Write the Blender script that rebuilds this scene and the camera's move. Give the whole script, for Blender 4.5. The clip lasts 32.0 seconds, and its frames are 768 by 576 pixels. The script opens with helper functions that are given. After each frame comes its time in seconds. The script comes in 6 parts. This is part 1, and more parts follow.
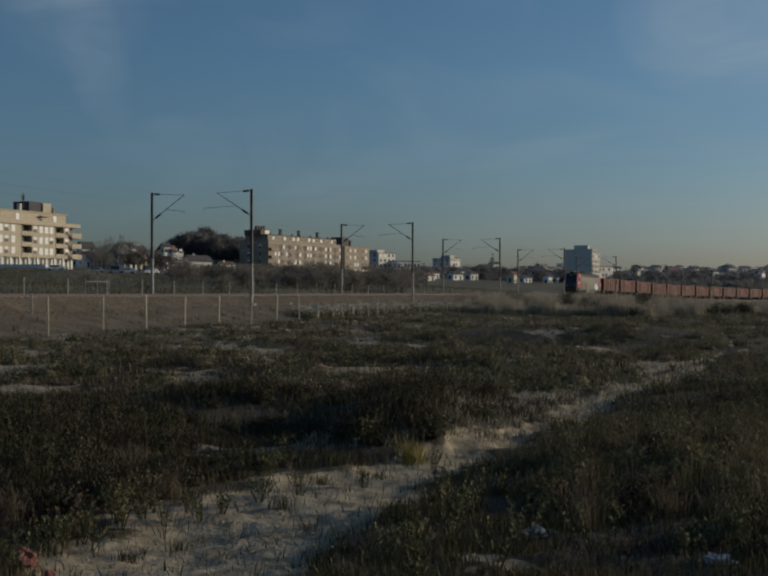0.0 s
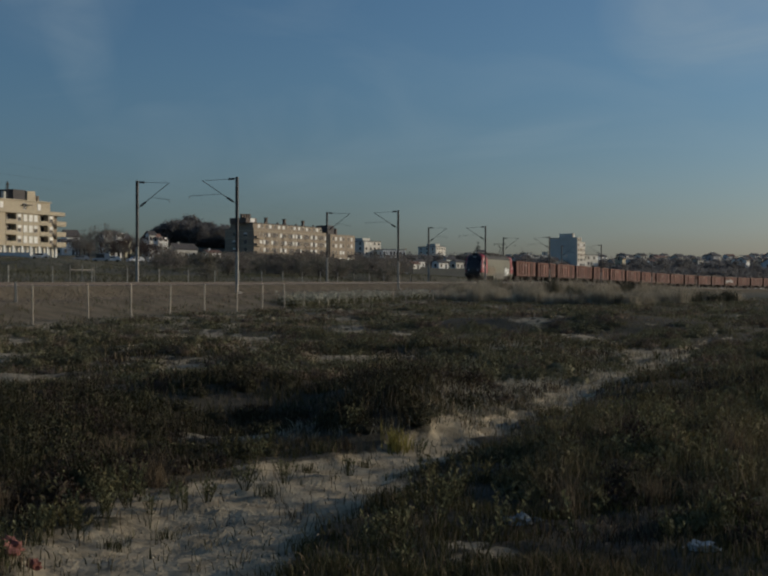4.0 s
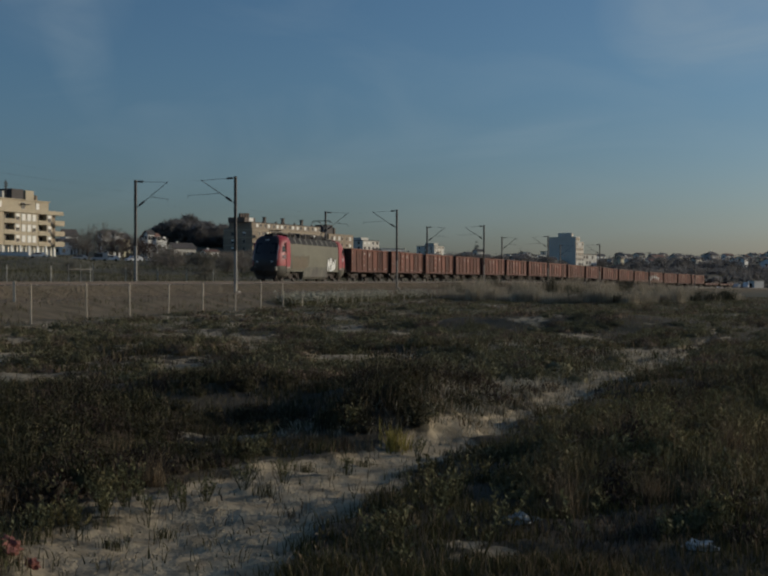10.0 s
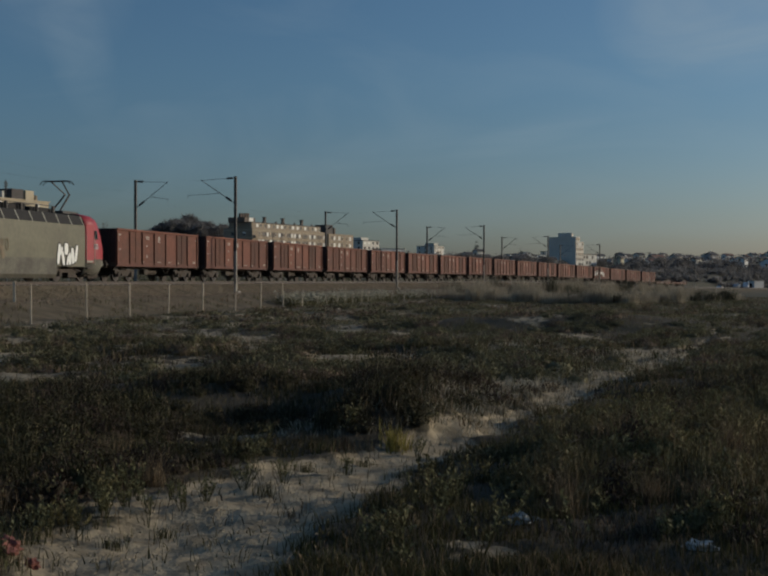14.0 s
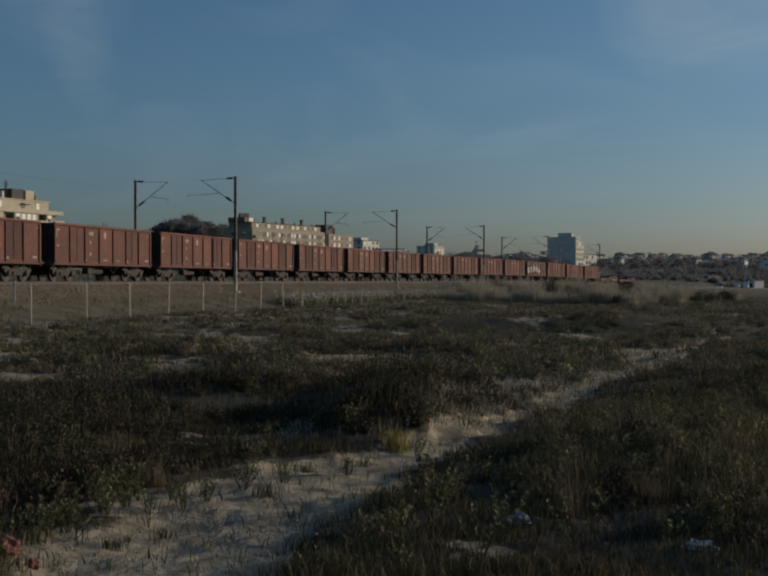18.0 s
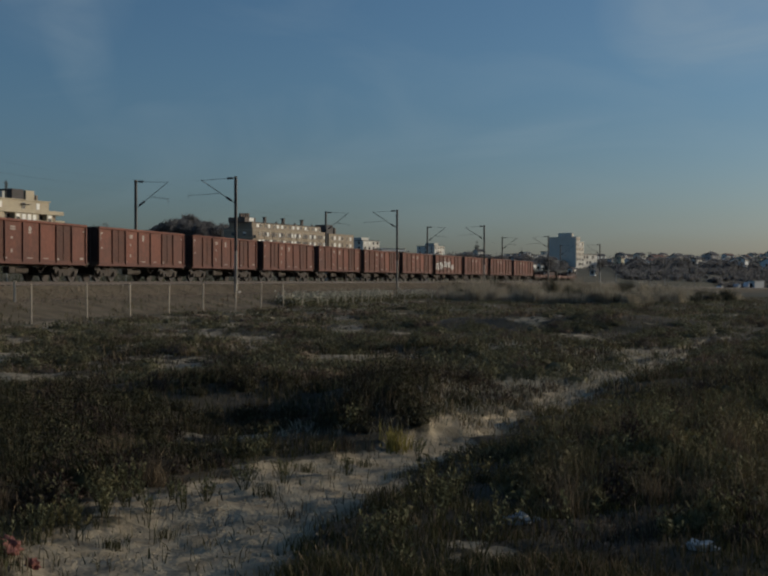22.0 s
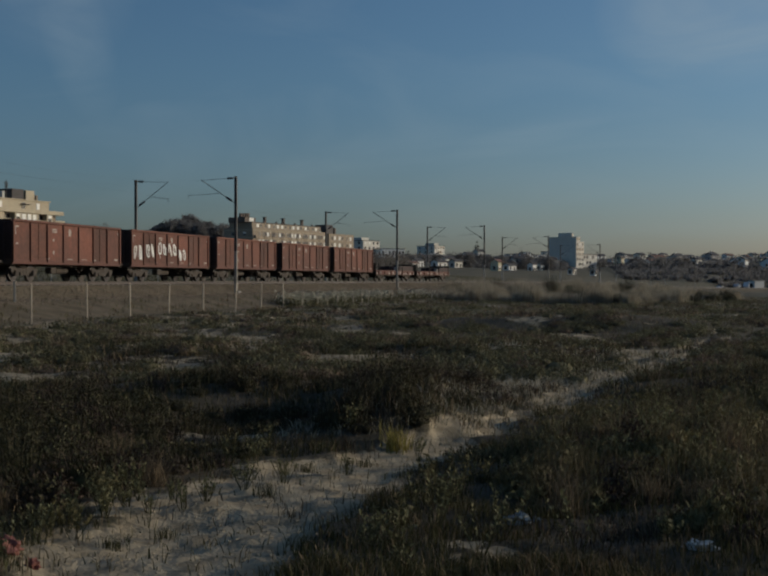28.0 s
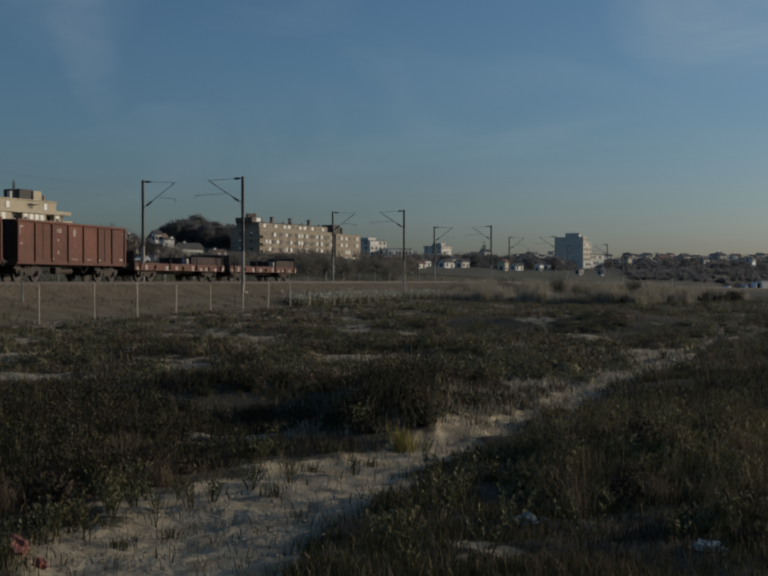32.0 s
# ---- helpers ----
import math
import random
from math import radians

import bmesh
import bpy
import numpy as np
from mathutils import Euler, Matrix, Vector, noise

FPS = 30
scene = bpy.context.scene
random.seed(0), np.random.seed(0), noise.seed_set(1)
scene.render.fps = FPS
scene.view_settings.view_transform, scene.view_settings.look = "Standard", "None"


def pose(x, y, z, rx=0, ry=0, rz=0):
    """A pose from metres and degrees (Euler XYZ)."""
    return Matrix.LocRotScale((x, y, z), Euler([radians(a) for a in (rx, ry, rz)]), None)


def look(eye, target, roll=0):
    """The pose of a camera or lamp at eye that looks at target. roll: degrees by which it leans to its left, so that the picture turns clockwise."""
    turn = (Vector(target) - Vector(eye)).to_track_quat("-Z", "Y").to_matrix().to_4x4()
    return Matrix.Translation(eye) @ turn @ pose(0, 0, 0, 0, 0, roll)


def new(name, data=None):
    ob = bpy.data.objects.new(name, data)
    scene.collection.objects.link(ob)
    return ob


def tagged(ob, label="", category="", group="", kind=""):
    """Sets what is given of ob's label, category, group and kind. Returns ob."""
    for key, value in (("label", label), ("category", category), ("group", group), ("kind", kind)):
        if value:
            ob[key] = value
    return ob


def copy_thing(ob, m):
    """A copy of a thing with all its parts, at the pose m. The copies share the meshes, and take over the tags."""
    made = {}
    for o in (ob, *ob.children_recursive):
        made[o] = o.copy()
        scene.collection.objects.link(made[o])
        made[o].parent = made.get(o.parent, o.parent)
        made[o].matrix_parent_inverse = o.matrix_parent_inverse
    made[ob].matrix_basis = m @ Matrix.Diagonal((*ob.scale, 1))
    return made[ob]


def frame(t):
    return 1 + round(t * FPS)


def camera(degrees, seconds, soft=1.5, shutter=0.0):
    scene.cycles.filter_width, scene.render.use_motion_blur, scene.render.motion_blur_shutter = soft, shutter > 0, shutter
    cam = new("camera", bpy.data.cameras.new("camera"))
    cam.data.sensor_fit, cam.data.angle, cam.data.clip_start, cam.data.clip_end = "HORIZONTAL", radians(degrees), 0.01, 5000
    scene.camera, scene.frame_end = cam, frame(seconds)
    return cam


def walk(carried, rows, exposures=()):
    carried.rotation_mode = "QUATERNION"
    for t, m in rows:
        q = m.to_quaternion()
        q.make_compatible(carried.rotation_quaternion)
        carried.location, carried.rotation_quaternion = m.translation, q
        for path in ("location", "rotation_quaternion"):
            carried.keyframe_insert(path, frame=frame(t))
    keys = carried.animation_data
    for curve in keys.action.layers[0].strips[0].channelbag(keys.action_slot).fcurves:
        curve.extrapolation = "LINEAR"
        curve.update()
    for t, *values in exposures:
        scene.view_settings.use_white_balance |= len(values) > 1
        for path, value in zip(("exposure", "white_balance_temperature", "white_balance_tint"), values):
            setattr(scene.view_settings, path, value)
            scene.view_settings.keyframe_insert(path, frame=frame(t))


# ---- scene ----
EYE = 1.77            # camera height above the field
RAIL = 1.72           # top of the rails above the field
cam = camera(34.31, 32.0, soft=2.35)


def aim(dx, dy):
    """Camera pose for a small pan: dx, dy in thousandths of a radian, to the left and up."""
    return pose(0, 0, EYE, 90 + math.degrees(-0.0058 + dy / 1000), 0, math.degrees(dx / 1000))


walk(cam, [(0.0, aim(12.77, 9.96)), (0.5, aim(10.41, 7.52)), (1.0, aim(8.06, 5.61)), (1.5, aim(6.16, 4.35)), (2.0, aim(4.26, 3.08)),
           (2.5, aim(3.08, 2.26)), (3.0, aim(2.44, 1.54)), (3.5, aim(1.81, 0.91)), (4.5, aim(0.63, 0.27)), (5.5, aim(0.00, 0.00)),
           (6.0, aim(0.00, 0.00)), (15.0, aim(0.00, 0.00)), (19.0, aim(0.00, 0.00)), (20.0, aim(0.18, 0.00)), (29.5, aim(0.27, 0.00)), (30.3, aim(0.18, 0.00)),
           (30.6, aim(0.00, 0.00)), (31.0, aim(-0.63, 0.18)), (31.5, aim(1.09, 1.72)), (32.0, aim(5.80, 0.09))])

# ---- world and light ----
SUN_ELEV, SUN_AZ = 15.0, 73.0     # degrees; azimuth clockwise from straight ahead
scene.view_settings.exposure = 0.0
scene.view_settings.use_white_balance = True
scene.view_settings.white_balance_temperature, scene.view_settings.white_balance_tint = 6000, 6
world = bpy.data.worlds.new("sky")
scene.world = world
world.use_nodes = True
wn, wl = world.node_tree.nodes, world.node_tree.links
sky = wn.new("ShaderNodeTexSky")
sky.sky_type, sky.sun_disc = "NISHITA", False
sky.sun_elevation, sky.sun_rotation = radians(SUN_ELEV), radians(SUN_AZ)
sky.air_density, sky.dust_density, sky.ozone_density = 1.0, 1.4, 4.0
# thin cirrus: stretched noise lightens the blue a little, more where a veil hangs
where = wn.new("ShaderNodeTexCoord")
split = wn.new("ShaderNodeSeparateXYZ")
wl.new(where.outputs["Generated"], split.inputs[0])
stretch = wn.new("ShaderNodeMapping")
stretch.inputs["Scale"].default_value, stretch.inputs["Rotation"].default_value = (3.0, 3.0, 9.0), (0.3, 0.5, 0.2)
cirrus = wn.new("ShaderNodeTexNoise")
cirrus.inputs["Scale"].default_value, cirrus.inputs["Detail"].default_value, cirrus.inputs["Distortion"].default_value = 1.6, 7.0, 0.9
wl.new(where.outputs["Generated"], stretch.inputs[0]), wl.new(stretch.outputs[0], cirrus.inputs["Vector"])
cloud = wn.new("ShaderNodeMix")
cloud.data_type = "RGBA"
cloud.inputs[7].default_value = (4.3, 4.95, 5.25, 1)


def wmath(op, a, b):
    n = wn.new("ShaderNodeMath")
    n.operation = op
    for k, v in enumerate((a, b)):
        if isinstance(v, (int, float)):
            n.inputs[k].default_value = v
        else:
            wl.new(v, n.inputs[k])
    return n.outputs[0]


def wrange(v, a, b, c, d):
    n = wn.new("ShaderNodeMapRange")
    for k, q in enumerate((a, b, c, d)):
        n.inputs[k + 1].default_value = q
    wl.new(v, n.inputs[0])
    return n.outputs[0]


def veil(cx, cz, rx, rz, lean):
    """How much of a thin cloud hangs round the bearing cx at the height cz."""
    u = wmath("SUBTRACT", split.outputs[0], cx)
    v = wmath("SUBTRACT", wmath("SUBTRACT", split.outputs[2], cz), wmath("MULTIPLY", u, lean))
    d = wmath("ADD", wmath("POWER", wmath("ABSOLUTE", wmath("DIVIDE", u, rx), 0), 2.0), wmath("POWER", wmath("ABSOLUTE", wmath("DIVIDE", v, rz), 0), 2.0))
    return wmath("MULTIPLY", wrange(d, 0.0, 1.0, 1.0, 0.0), wmath("GREATER_THAN", split.outputs[1], 0.0))


wisps = wmath("MULTIPLY", wrange(cirrus.outputs[0], 0.5, 0.85, 0.0, 1.0), 0.16)
for cx, cz, rx, rz, lean, amount in ((0.255, 0.21, 0.095, 0.065, 0.0, 0.6), (-0.235, 0.185, 0.03, 0.06, -0.9, 0.22), (-0.25, 0.215, 0.06, 0.05, 0.0, 0.26), (0.12, 0.118, 0.07, 0.014, 0.25, 0.12)):
    wisps = wmath("ADD", wisps, wmath("MULTIPLY", wmath("MULTIPLY", veil(cx, cz, rx, rz, lean), wrange(cirrus.outputs[0], 0.34, 0.66, 0.15, 1.0)), amount))
wl.new(wisps, cloud.inputs[0])
# haze greys the air towards the horizon all round
low_air = wn.new("ShaderNodeMapRange")
low_air.inputs[1].default_value, low_air.inputs[2].default_value, low_air.inputs[3].default_value, low_air.inputs[4].default_value = 0.0, 0.16, 1.0, 0.0
haze = wn.new("ShaderNodeMix")
haze.data_type, haze.blend_type = "RGBA", "MULTIPLY"
haze.inputs[7].default_value = (0.98, 0.905, 0.955, 1)
wl.new(split.outputs[2], low_air.inputs[0]), wl.new(low_air.outputs[0], haze.inputs[0])
# paler, slightly lilac air low on the sun's side
milk = wn.new("ShaderNodeMix")
milk.data_type, milk.blend_type = "RGBA", "MULTIPLY"
milk.inputs[7].default_value = (1.32, 1.24, 1.24, 1)
wl.new(wmath("MULTIPLY", wrange(split.outputs[2], 0.0, 0.12, 1.0, 0.0), wrange(split.outputs[0], -0.05, 0.34, 0.0, 1.0)), milk.inputs[0])
clear = wn.new("ShaderNodeMix")
clear.data_type, clear.blend_type = "RGBA", "MULTIPLY"
clear.inputs[0].default_value, clear.inputs[7].default_value = 1.0, (0.965, 1.0, 0.99, 1)
# the sky grows paler towards the sun's side
side = wn.new("ShaderNodeVectorMath")
side.operation = "SCALE"
wl.new(sky.outputs[0], side.inputs[0]), wl.new(wrange(split.outputs[0], -0.3, 0.34, 0.925, 1.05), side.inputs[3])
wl.new(side.outputs[0], clear.inputs[6]), wl.new(clear.outputs[2], haze.inputs[6]), wl.new(haze.outputs[2], milk.inputs[6]), wl.new(milk.outputs[2], cloud.inputs[6]), wl.new(cloud.outputs[2], wn["Background"].inputs["Color"])
wn["Background"].inputs["Strength"].default_value = 0.070
lamp = new("sun", bpy.data.lights.new("sun", "SUN"))
lamp.data.energy, lamp.data.angle, lamp.data.color = 2.4, radians(0.6), (1.0, 0.82, 0.61)
sun_dir = Vector((math.sin(radians(SUN_AZ)) * math.cos(radians(SUN_ELEV)), math.cos(radians(SUN_AZ)) * math.cos(radians(SUN_ELEV)), math.sin(radians(SUN_ELEV))))
lamp.matrix_world = look(sun_dir * 50, (0, 0, 0))

# ---- materials ----


def mat(name, color, rough=0.8, var=0.25, scale=3.0, metal=0.0, bump=0.0, second=None, spread=0.5, fine=None, island=0.0, obj=0.0, coords="Object"):
    """A surface of one colour with stains of a second colour and a fine grain."""
    m = bpy.data.materials.new(name)
    m.use_nodes = True
    nt = m.node_tree
    n, l = nt.nodes, nt.links
    b = n["Principled BSDF"]
    b.inputs["Roughness"].default_value, b.inputs["Metallic"].default_value = rough, metal
    co = n.new("ShaderNodeTexCoord")
    big = n.new("ShaderNodeTexNoise")
    big.inputs["Scale"].default_value, big.inputs["Detail"].default_value = scale, 5.0
    l.new(co.outputs[coords], big.inputs["Vector"])
    small = n.new("ShaderNodeTexNoise")
    small.inputs["Scale"].default_value, small.inputs["Detail"].default_value = fine or scale * 9, 3.0
    l.new(co.outputs[coords], small.inputs["Vector"])
    ramp = n.new("ShaderNodeMapRange")
    ramp.inputs[1].default_value, ramp.inputs[2].default_value = spread - 0.15, spread + 0.15
    l.new(big.outputs[0], ramp.inputs[0])
    mix = n.new("ShaderNodeMix")
    mix.data_type = "RGBA"
    mix.inputs[6].default_value = (*color, 1)
    mix.inputs[7].default_value = (*(second or [c * (1 - var) for c in color]), 1)
    l.new(ramp.outputs[0], mix.inputs[0])
    gain = n.new("ShaderNodeMapRange")
    gain.inputs[1].default_value, gain.inputs[2].default_value = 0.25, 0.75
    gain.inputs[3].default_value, gain.inputs[4].default_value = 1 - var, 1 + var
    l.new(small.outputs[0], gain.inputs[0])
    last = gain.outputs[0]
    for amount, node, out in ((island, "ShaderNodeNewGeometry", "Random Per Island"), (obj, "ShaderNodeObjectInfo", "Random")):
        if amount:
            src = n.new(node)
            mr = n.new("ShaderNodeMapRange")
            mr.inputs[3].default_value, mr.inputs[4].default_value = 1 - amount, 1 + amount
            l.new(src.outputs[out], mr.inputs[0])
            mul = n.new("ShaderNodeMath")
            mul.operation = "MULTIPLY"
            l.new(last, mul.inputs[0]), l.new(mr.outputs[0], mul.inputs[1])
            last = mul.outputs[0]
    tint = n.new("ShaderNodeVectorMath")
    tint.operation = "SCALE"
    l.new(mix.outputs[2], tint.inputs[0]), l.new(last, tint.inputs[3])
    l.new(tint.outputs[0], b.inputs["Base Color"])
    if bump:
        bp = n.new("ShaderNodeBump")
        bp.inputs["Strength"].default_value, bp.inputs["Distance"].default_value = bump, 0.05
        l.new(small.outputs[0], bp.inputs["Height"]), l.new(bp.outputs[0], b.inputs["Normal"])
    return m


def leafy(name, color, second, rough=0.75, through_light=0.25):
    """Leaves and blades: colours vary from piece to piece, with some light through them."""
    m = mat(name, color, rough, 0.2, 0.7, second=second, island=0.45)
    n, l = m.node_tree.nodes, m.node_tree.links
    b, out = n["Principled BSDF"], n["Material Output"]
    b.inputs["Specular IOR Level"].default_value = 0.15
    tr = n.new("ShaderNodeBsdfTranslucent")
    l.new(b.inputs["Base Color"].links[0].from_socket, tr.inputs["Color"])
    mx = n.new("ShaderNodeMixShader")
    mx.inputs[0].default_value = through_light
    l.new(b.outputs[0], mx.inputs[1]), l.new(tr.outputs[0], mx.inputs[2]), l.new(mx.outputs[0], out.inputs[0])
    return m


M = {
    "rust": mat("oxide red wagon paint", (0.142, 0.048, 0.028), 0.8, 0.25, 0.45, second=(0.096, 0.037, 0.024), obj=0.2, bump=0.15),
    "doorrust": mat("grimy oxide red door paint", (0.118, 0.046, 0.029), 0.85, 0.3, 0.9, second=(0.078, 0.036, 0.026), obj=0.2, bump=0.15),
    # wagon ends and loads get their shade as this darker brown
    "shaderust": mat("brown darkened as in shade", (0.05, 0.027, 0.022), 0.85, 0.3, 0.8, second=(0.03, 0.02, 0.018)),
    "worn_white": mat("worn whitish marking paint", (0.40, 0.35, 0.30), 0.8, 0.35, 5.0),
    "lens": mat("dull lamp glass", (0.45, 0.45, 0.43), 0.4, 0.1, 8.0),
    "rib": mat("dark oxide red steel", (0.11, 0.041, 0.027), 0.8, 0.2, 1.0),
    "under": mat("sooty underframe steel", (0.036, 0.028, 0.022), 0.85, 0.4, 2.0, second=(0.066, 0.05, 0.037)),
    "wheel": mat("worn wheel steel", (0.06, 0.05, 0.045), 0.5, 0.3, 3.0, metal=0.5),
    "red": mat("red cab paint", (0.34, 0.03, 0.04), 0.5, 0.12, 1.2, second=(0.28, 0.027, 0.035)),
    "tan_spray": mat("faded tan spray paint", (0.20, 0.155, 0.10), 0.75, 0.2, 3.0, second=(0.15, 0.12, 0.08)),
    "black_spray": mat("black spray paint", (0.03, 0.027, 0.024), 0.7, 0.3, 4.0),
    "stripe": mat("pale grimy stripe", (0.30, 0.29, 0.24), 0.7, 0.2, 3.0),
    "black": mat("black cab front paint", (0.028, 0.021, 0.022), 0.4, 0.2, 1.0),
    "grey": mat("dirty light grey locomotive paint", (0.142, 0.134, 0.09), 0.65, 0.12, 0.5, second=(0.114, 0.106, 0.072)),
    "greylow": mat("grimy grey skirt paint", (0.12, 0.112, 0.085), 0.7, 0.25, 1.1, second=(0.07, 0.063, 0.05)),
    "grille": mat("dark roof grille", (0.02, 0.018, 0.017), 0.85, 0.3, 3.0),
    "white": mat("white paint", (0.8, 0.8, 0.76), 0.6, 0.1, 2.0),
    "tag_orange": mat("faded brown spray paint", (0.16, 0.125, 0.08), 0.7, 0.2, 3.0),
    "glass": mat("dark window glass", (0.02, 0.022, 0.025), 0.08, 0.1, 1.0),
    "insul": mat("brown ceramic insulator", (0.03, 0.02, 0.018), 0.3, 0.2, 4.0),
    "mast": mat("weathered galvanised mast", (0.075, 0.066, 0.06), 0.7, 0.3, 1.5, second=(0.11, 0.1, 0.09)),
    "concrete": mat("pale concrete", (0.36, 0.34, 0.29), 0.85, 0.15, 4.0),
    "post": mat("pale concrete fence post", (0.50, 0.43, 0.33), 0.85, 0.15, 5.0, obj=0.15),
    "wire": mat("thin dark wire", (0.05, 0.045, 0.04), 0.6, 0.2, 2.0),
    "rail": mat("rusty rail steel", (0.075, 0.055, 0.045), 0.6, 0.3, 2.0, metal=0.2),
    "sleeper": mat("concrete sleeper", (0.28, 0.26, 0.23), 0.9, 0.2, 2.0),
    "ballast": mat("brown grey ballast stone", (0.23, 0.185, 0.14), 0.95, 0.3, 0.4, second=(0.17, 0.14, 0.105), fine=14.0, bump=0.8),
}


# ---- mesh helpers ----


def part(name, bm, material, parent=None, label=""):
    me = bpy.data.meshes.new(name)
    bm.to_mesh(me)
    bm.free()
    for m in material if isinstance(material, (list, tuple)) else [material]:
        me.materials.append(m)
    ob = new(name, me)
    if parent:
        ob.parent = parent
    if label:
        ob["label"] = label
    return ob


def thing(name, label, category, group="", kind=""):
    return tagged(new(name), label, category, group, kind)


def box(bm, x0, x1, y0, y1, z0, z1, bevel=0.0, m=None):
    vs = bmesh.ops.create_cube(bm, size=1.0)["verts"]
    for v in vs:
        v.co = Vector(((x0 + x1) / 2 + v.co.x * (x1 - x0), (y0 + y1) / 2 + v.co.y * (y1 - y0), (z0 + z1) / 2 + v.co.z * (z1 - z0)))
    if bevel:
        es = list({e for v in vs for e in v.link_edges})
        vs = list({v for f in bmesh.ops.bevel(bm, geom=es, offset=bevel, segments=1, affect="EDGES")["faces"] for v in f.verts} | {v for v in vs if v.is_valid})
    if m is not None:
        bmesh.ops.transform(bm, matrix=m, verts=[v for v in vs if v.is_valid])
    return bm


def bx(x0, x1, y0, y1, z0, z1, bevel=0.0):
    return box(bmesh.new(), x0, x1, y0, y1, z0, z1, bevel)


def rod(bm, a, b, r, r2=None, n=6):
    a, b = Vector(a), Vector(b)
    d = b - a
    m = Matrix.Translation((a + b) / 2) @ d.to_track_quat("Z", "Y").to_matrix().to_4x4()
    bmesh.ops.create_cone(bm, cap_ends=True, segments=n, radius1=r, radius2=r if r2 is None else r2, depth=d.length, matrix=m)
    return bm


def profile(points, x0, x1, bm=None):
    """A prism along x with the outline points in (y, z)."""
    bm = bm or bmesh.new()
    a = [bm.verts.new((x0, y, z)) for y, z in points]
    b = [bm.verts.new((x1, y, z)) for y, z in points]
    n = len(points)
    for i in range(n):
        bm.faces.new((a[i], a[(i + 1) % n], b[(i + 1) % n], b[i]))
    bm.faces.new(a[::-1]), bm.faces.new(b)
    bmesh.ops.recalc_face_normals(bm, faces=bm.faces)
    return bm


def sheet(name, verts, faces, material, kind="", label="", smooth=False):
    """A mesh object straight from arrays of vertices and faces."""
    me = bpy.data.meshes.new(name)
    verts = np.asarray(verts, dtype=np.float32)
    faces = np.asarray(faces, dtype=np.int32)
    k = faces.shape[1]
    me.vertices.add(len(verts))
    me.vertices.foreach_set("co", verts.ravel())
    me.loops.add(faces.size)
    me.loops.foreach_set("vertex_index", faces.ravel())
    me.polygons.add(len(faces))
    me.polygons.foreach_set("loop_start", np.arange(0, faces.size, k, dtype=np.int32))
    me.polygons.foreach_set("use_smooth", np.full(len(faces), smooth))
    me.update(calc_edges=True)
    me.materials.append(material)
    return tagged(new(name, me), label, "", "", kind)


# ---- the plan: line of the railway ----
TH, K, K2, X0, Y0 = 0.31097, 0.00086746, 3.0256e-7, 3.998, 147.617
S_LOW = -88.0                       # south of here the line runs straight


def heading(s):
    c = np.maximum(s, S_LOW)
    return TH + K * c + K2 * c * c


LINE_S = np.arange(-420.0, 900.0, 0.5)
_h = heading(LINE_S + 0.25)
_x, _y = np.cumsum(np.sin(_h)) * 0.5, np.cumsum(np.cos(_h)) * 0.5
_i0 = int(np.searchsorted(LINE_S, 0.0))
LINE_X = np.concatenate([[0], _x[:-1]]) - np.concatenate([[0], _x[:-1]])[_i0] + X0
LINE_Y = np.concatenate([[0], _y[:-1]]) - np.concatenate([[0], _y[:-1]])[_i0] + Y0


def along(s, off=0.0, z=0.0):
    """A point s metres along the near flank of the trains; off: metres to the far side of it."""
    h = float(heading(np.array(s)))
    return Vector((float(np.interp(s, LINE_S, LINE_X)) - off * math.cos(h), float(np.interp(s, LINE_S, LINE_Y)) + off * math.sin(h), z + float(grade(s))))


def run(t):
    """Metres that the train has moved at t seconds, counted from its place at 8 s."""
    u = t - 8.0
    return 12.4689 * u - 0.026027 * u ** 2 + 0.00215244 * u ** 3 - 7.9967e-6 * u ** 4


GRADE_S, GRADE_Z = [44, 77, 110, 154, 198, 239, 330, 460], [0, -0.15, -0.4, -1.15, -1.6, -2.0, -2.6, -3.0]


def grade(s):
    """The line falls a little as it runs away."""
    return np.interp(s, GRADE_S, GRADE_Z)


AXIS, AXIS2 = 1.45, 5.35            # the two track axes, from that flank
# ---- ground ----


def smooth(a, b, x):
    t = np.clip((x - a) / (b - a), 0, 1)
    return t * t * (3 - 2 * t)


def waves(x, y, scale, seed):
    """Gentle unevenness, -1 to 1."""
    r = np.random.RandomState(seed)
    out = 0
    for i in range(7):
        a, f, p = r.uniform(0, 6.283), r.uniform(0.6, 1.9) / scale, r.uniform(0, 6.283)
        out = out + np.sin((x * math.cos(a) + y * math.sin(a)) * f * 6.283 + p + 1.3 * np.sin((y * math.cos(a) - x * math.sin(a)) * f * 3.1 + p))
    return out / 7 * 1.6


def line_offset(x, y):
    """Signed distance from the train's near flank, positive to its far side."""
    x, y = np.asarray(x, float), np.asarray(y, float)
    s = np.full(x.shape, 0.0)
    px, py = X0, Y0
    s = (y - Y0) * 0.95
    for _ in range(6):
        h = heading(s)
        px, py = np.interp(s, LINE_S, LINE_X), np.interp(s, LINE_S, LINE_Y)
        s = np.clip(s + (x - px) * np.sin(h) + (y - py) * np.cos(h), -418, 898)
    h = heading(s)
    px, py = np.interp(s, LINE_S, LINE_X), np.interp(s, LINE_S, LINE_Y)
    return -(x - px) * np.cos(h) + (y - py) * np.sin(h), s


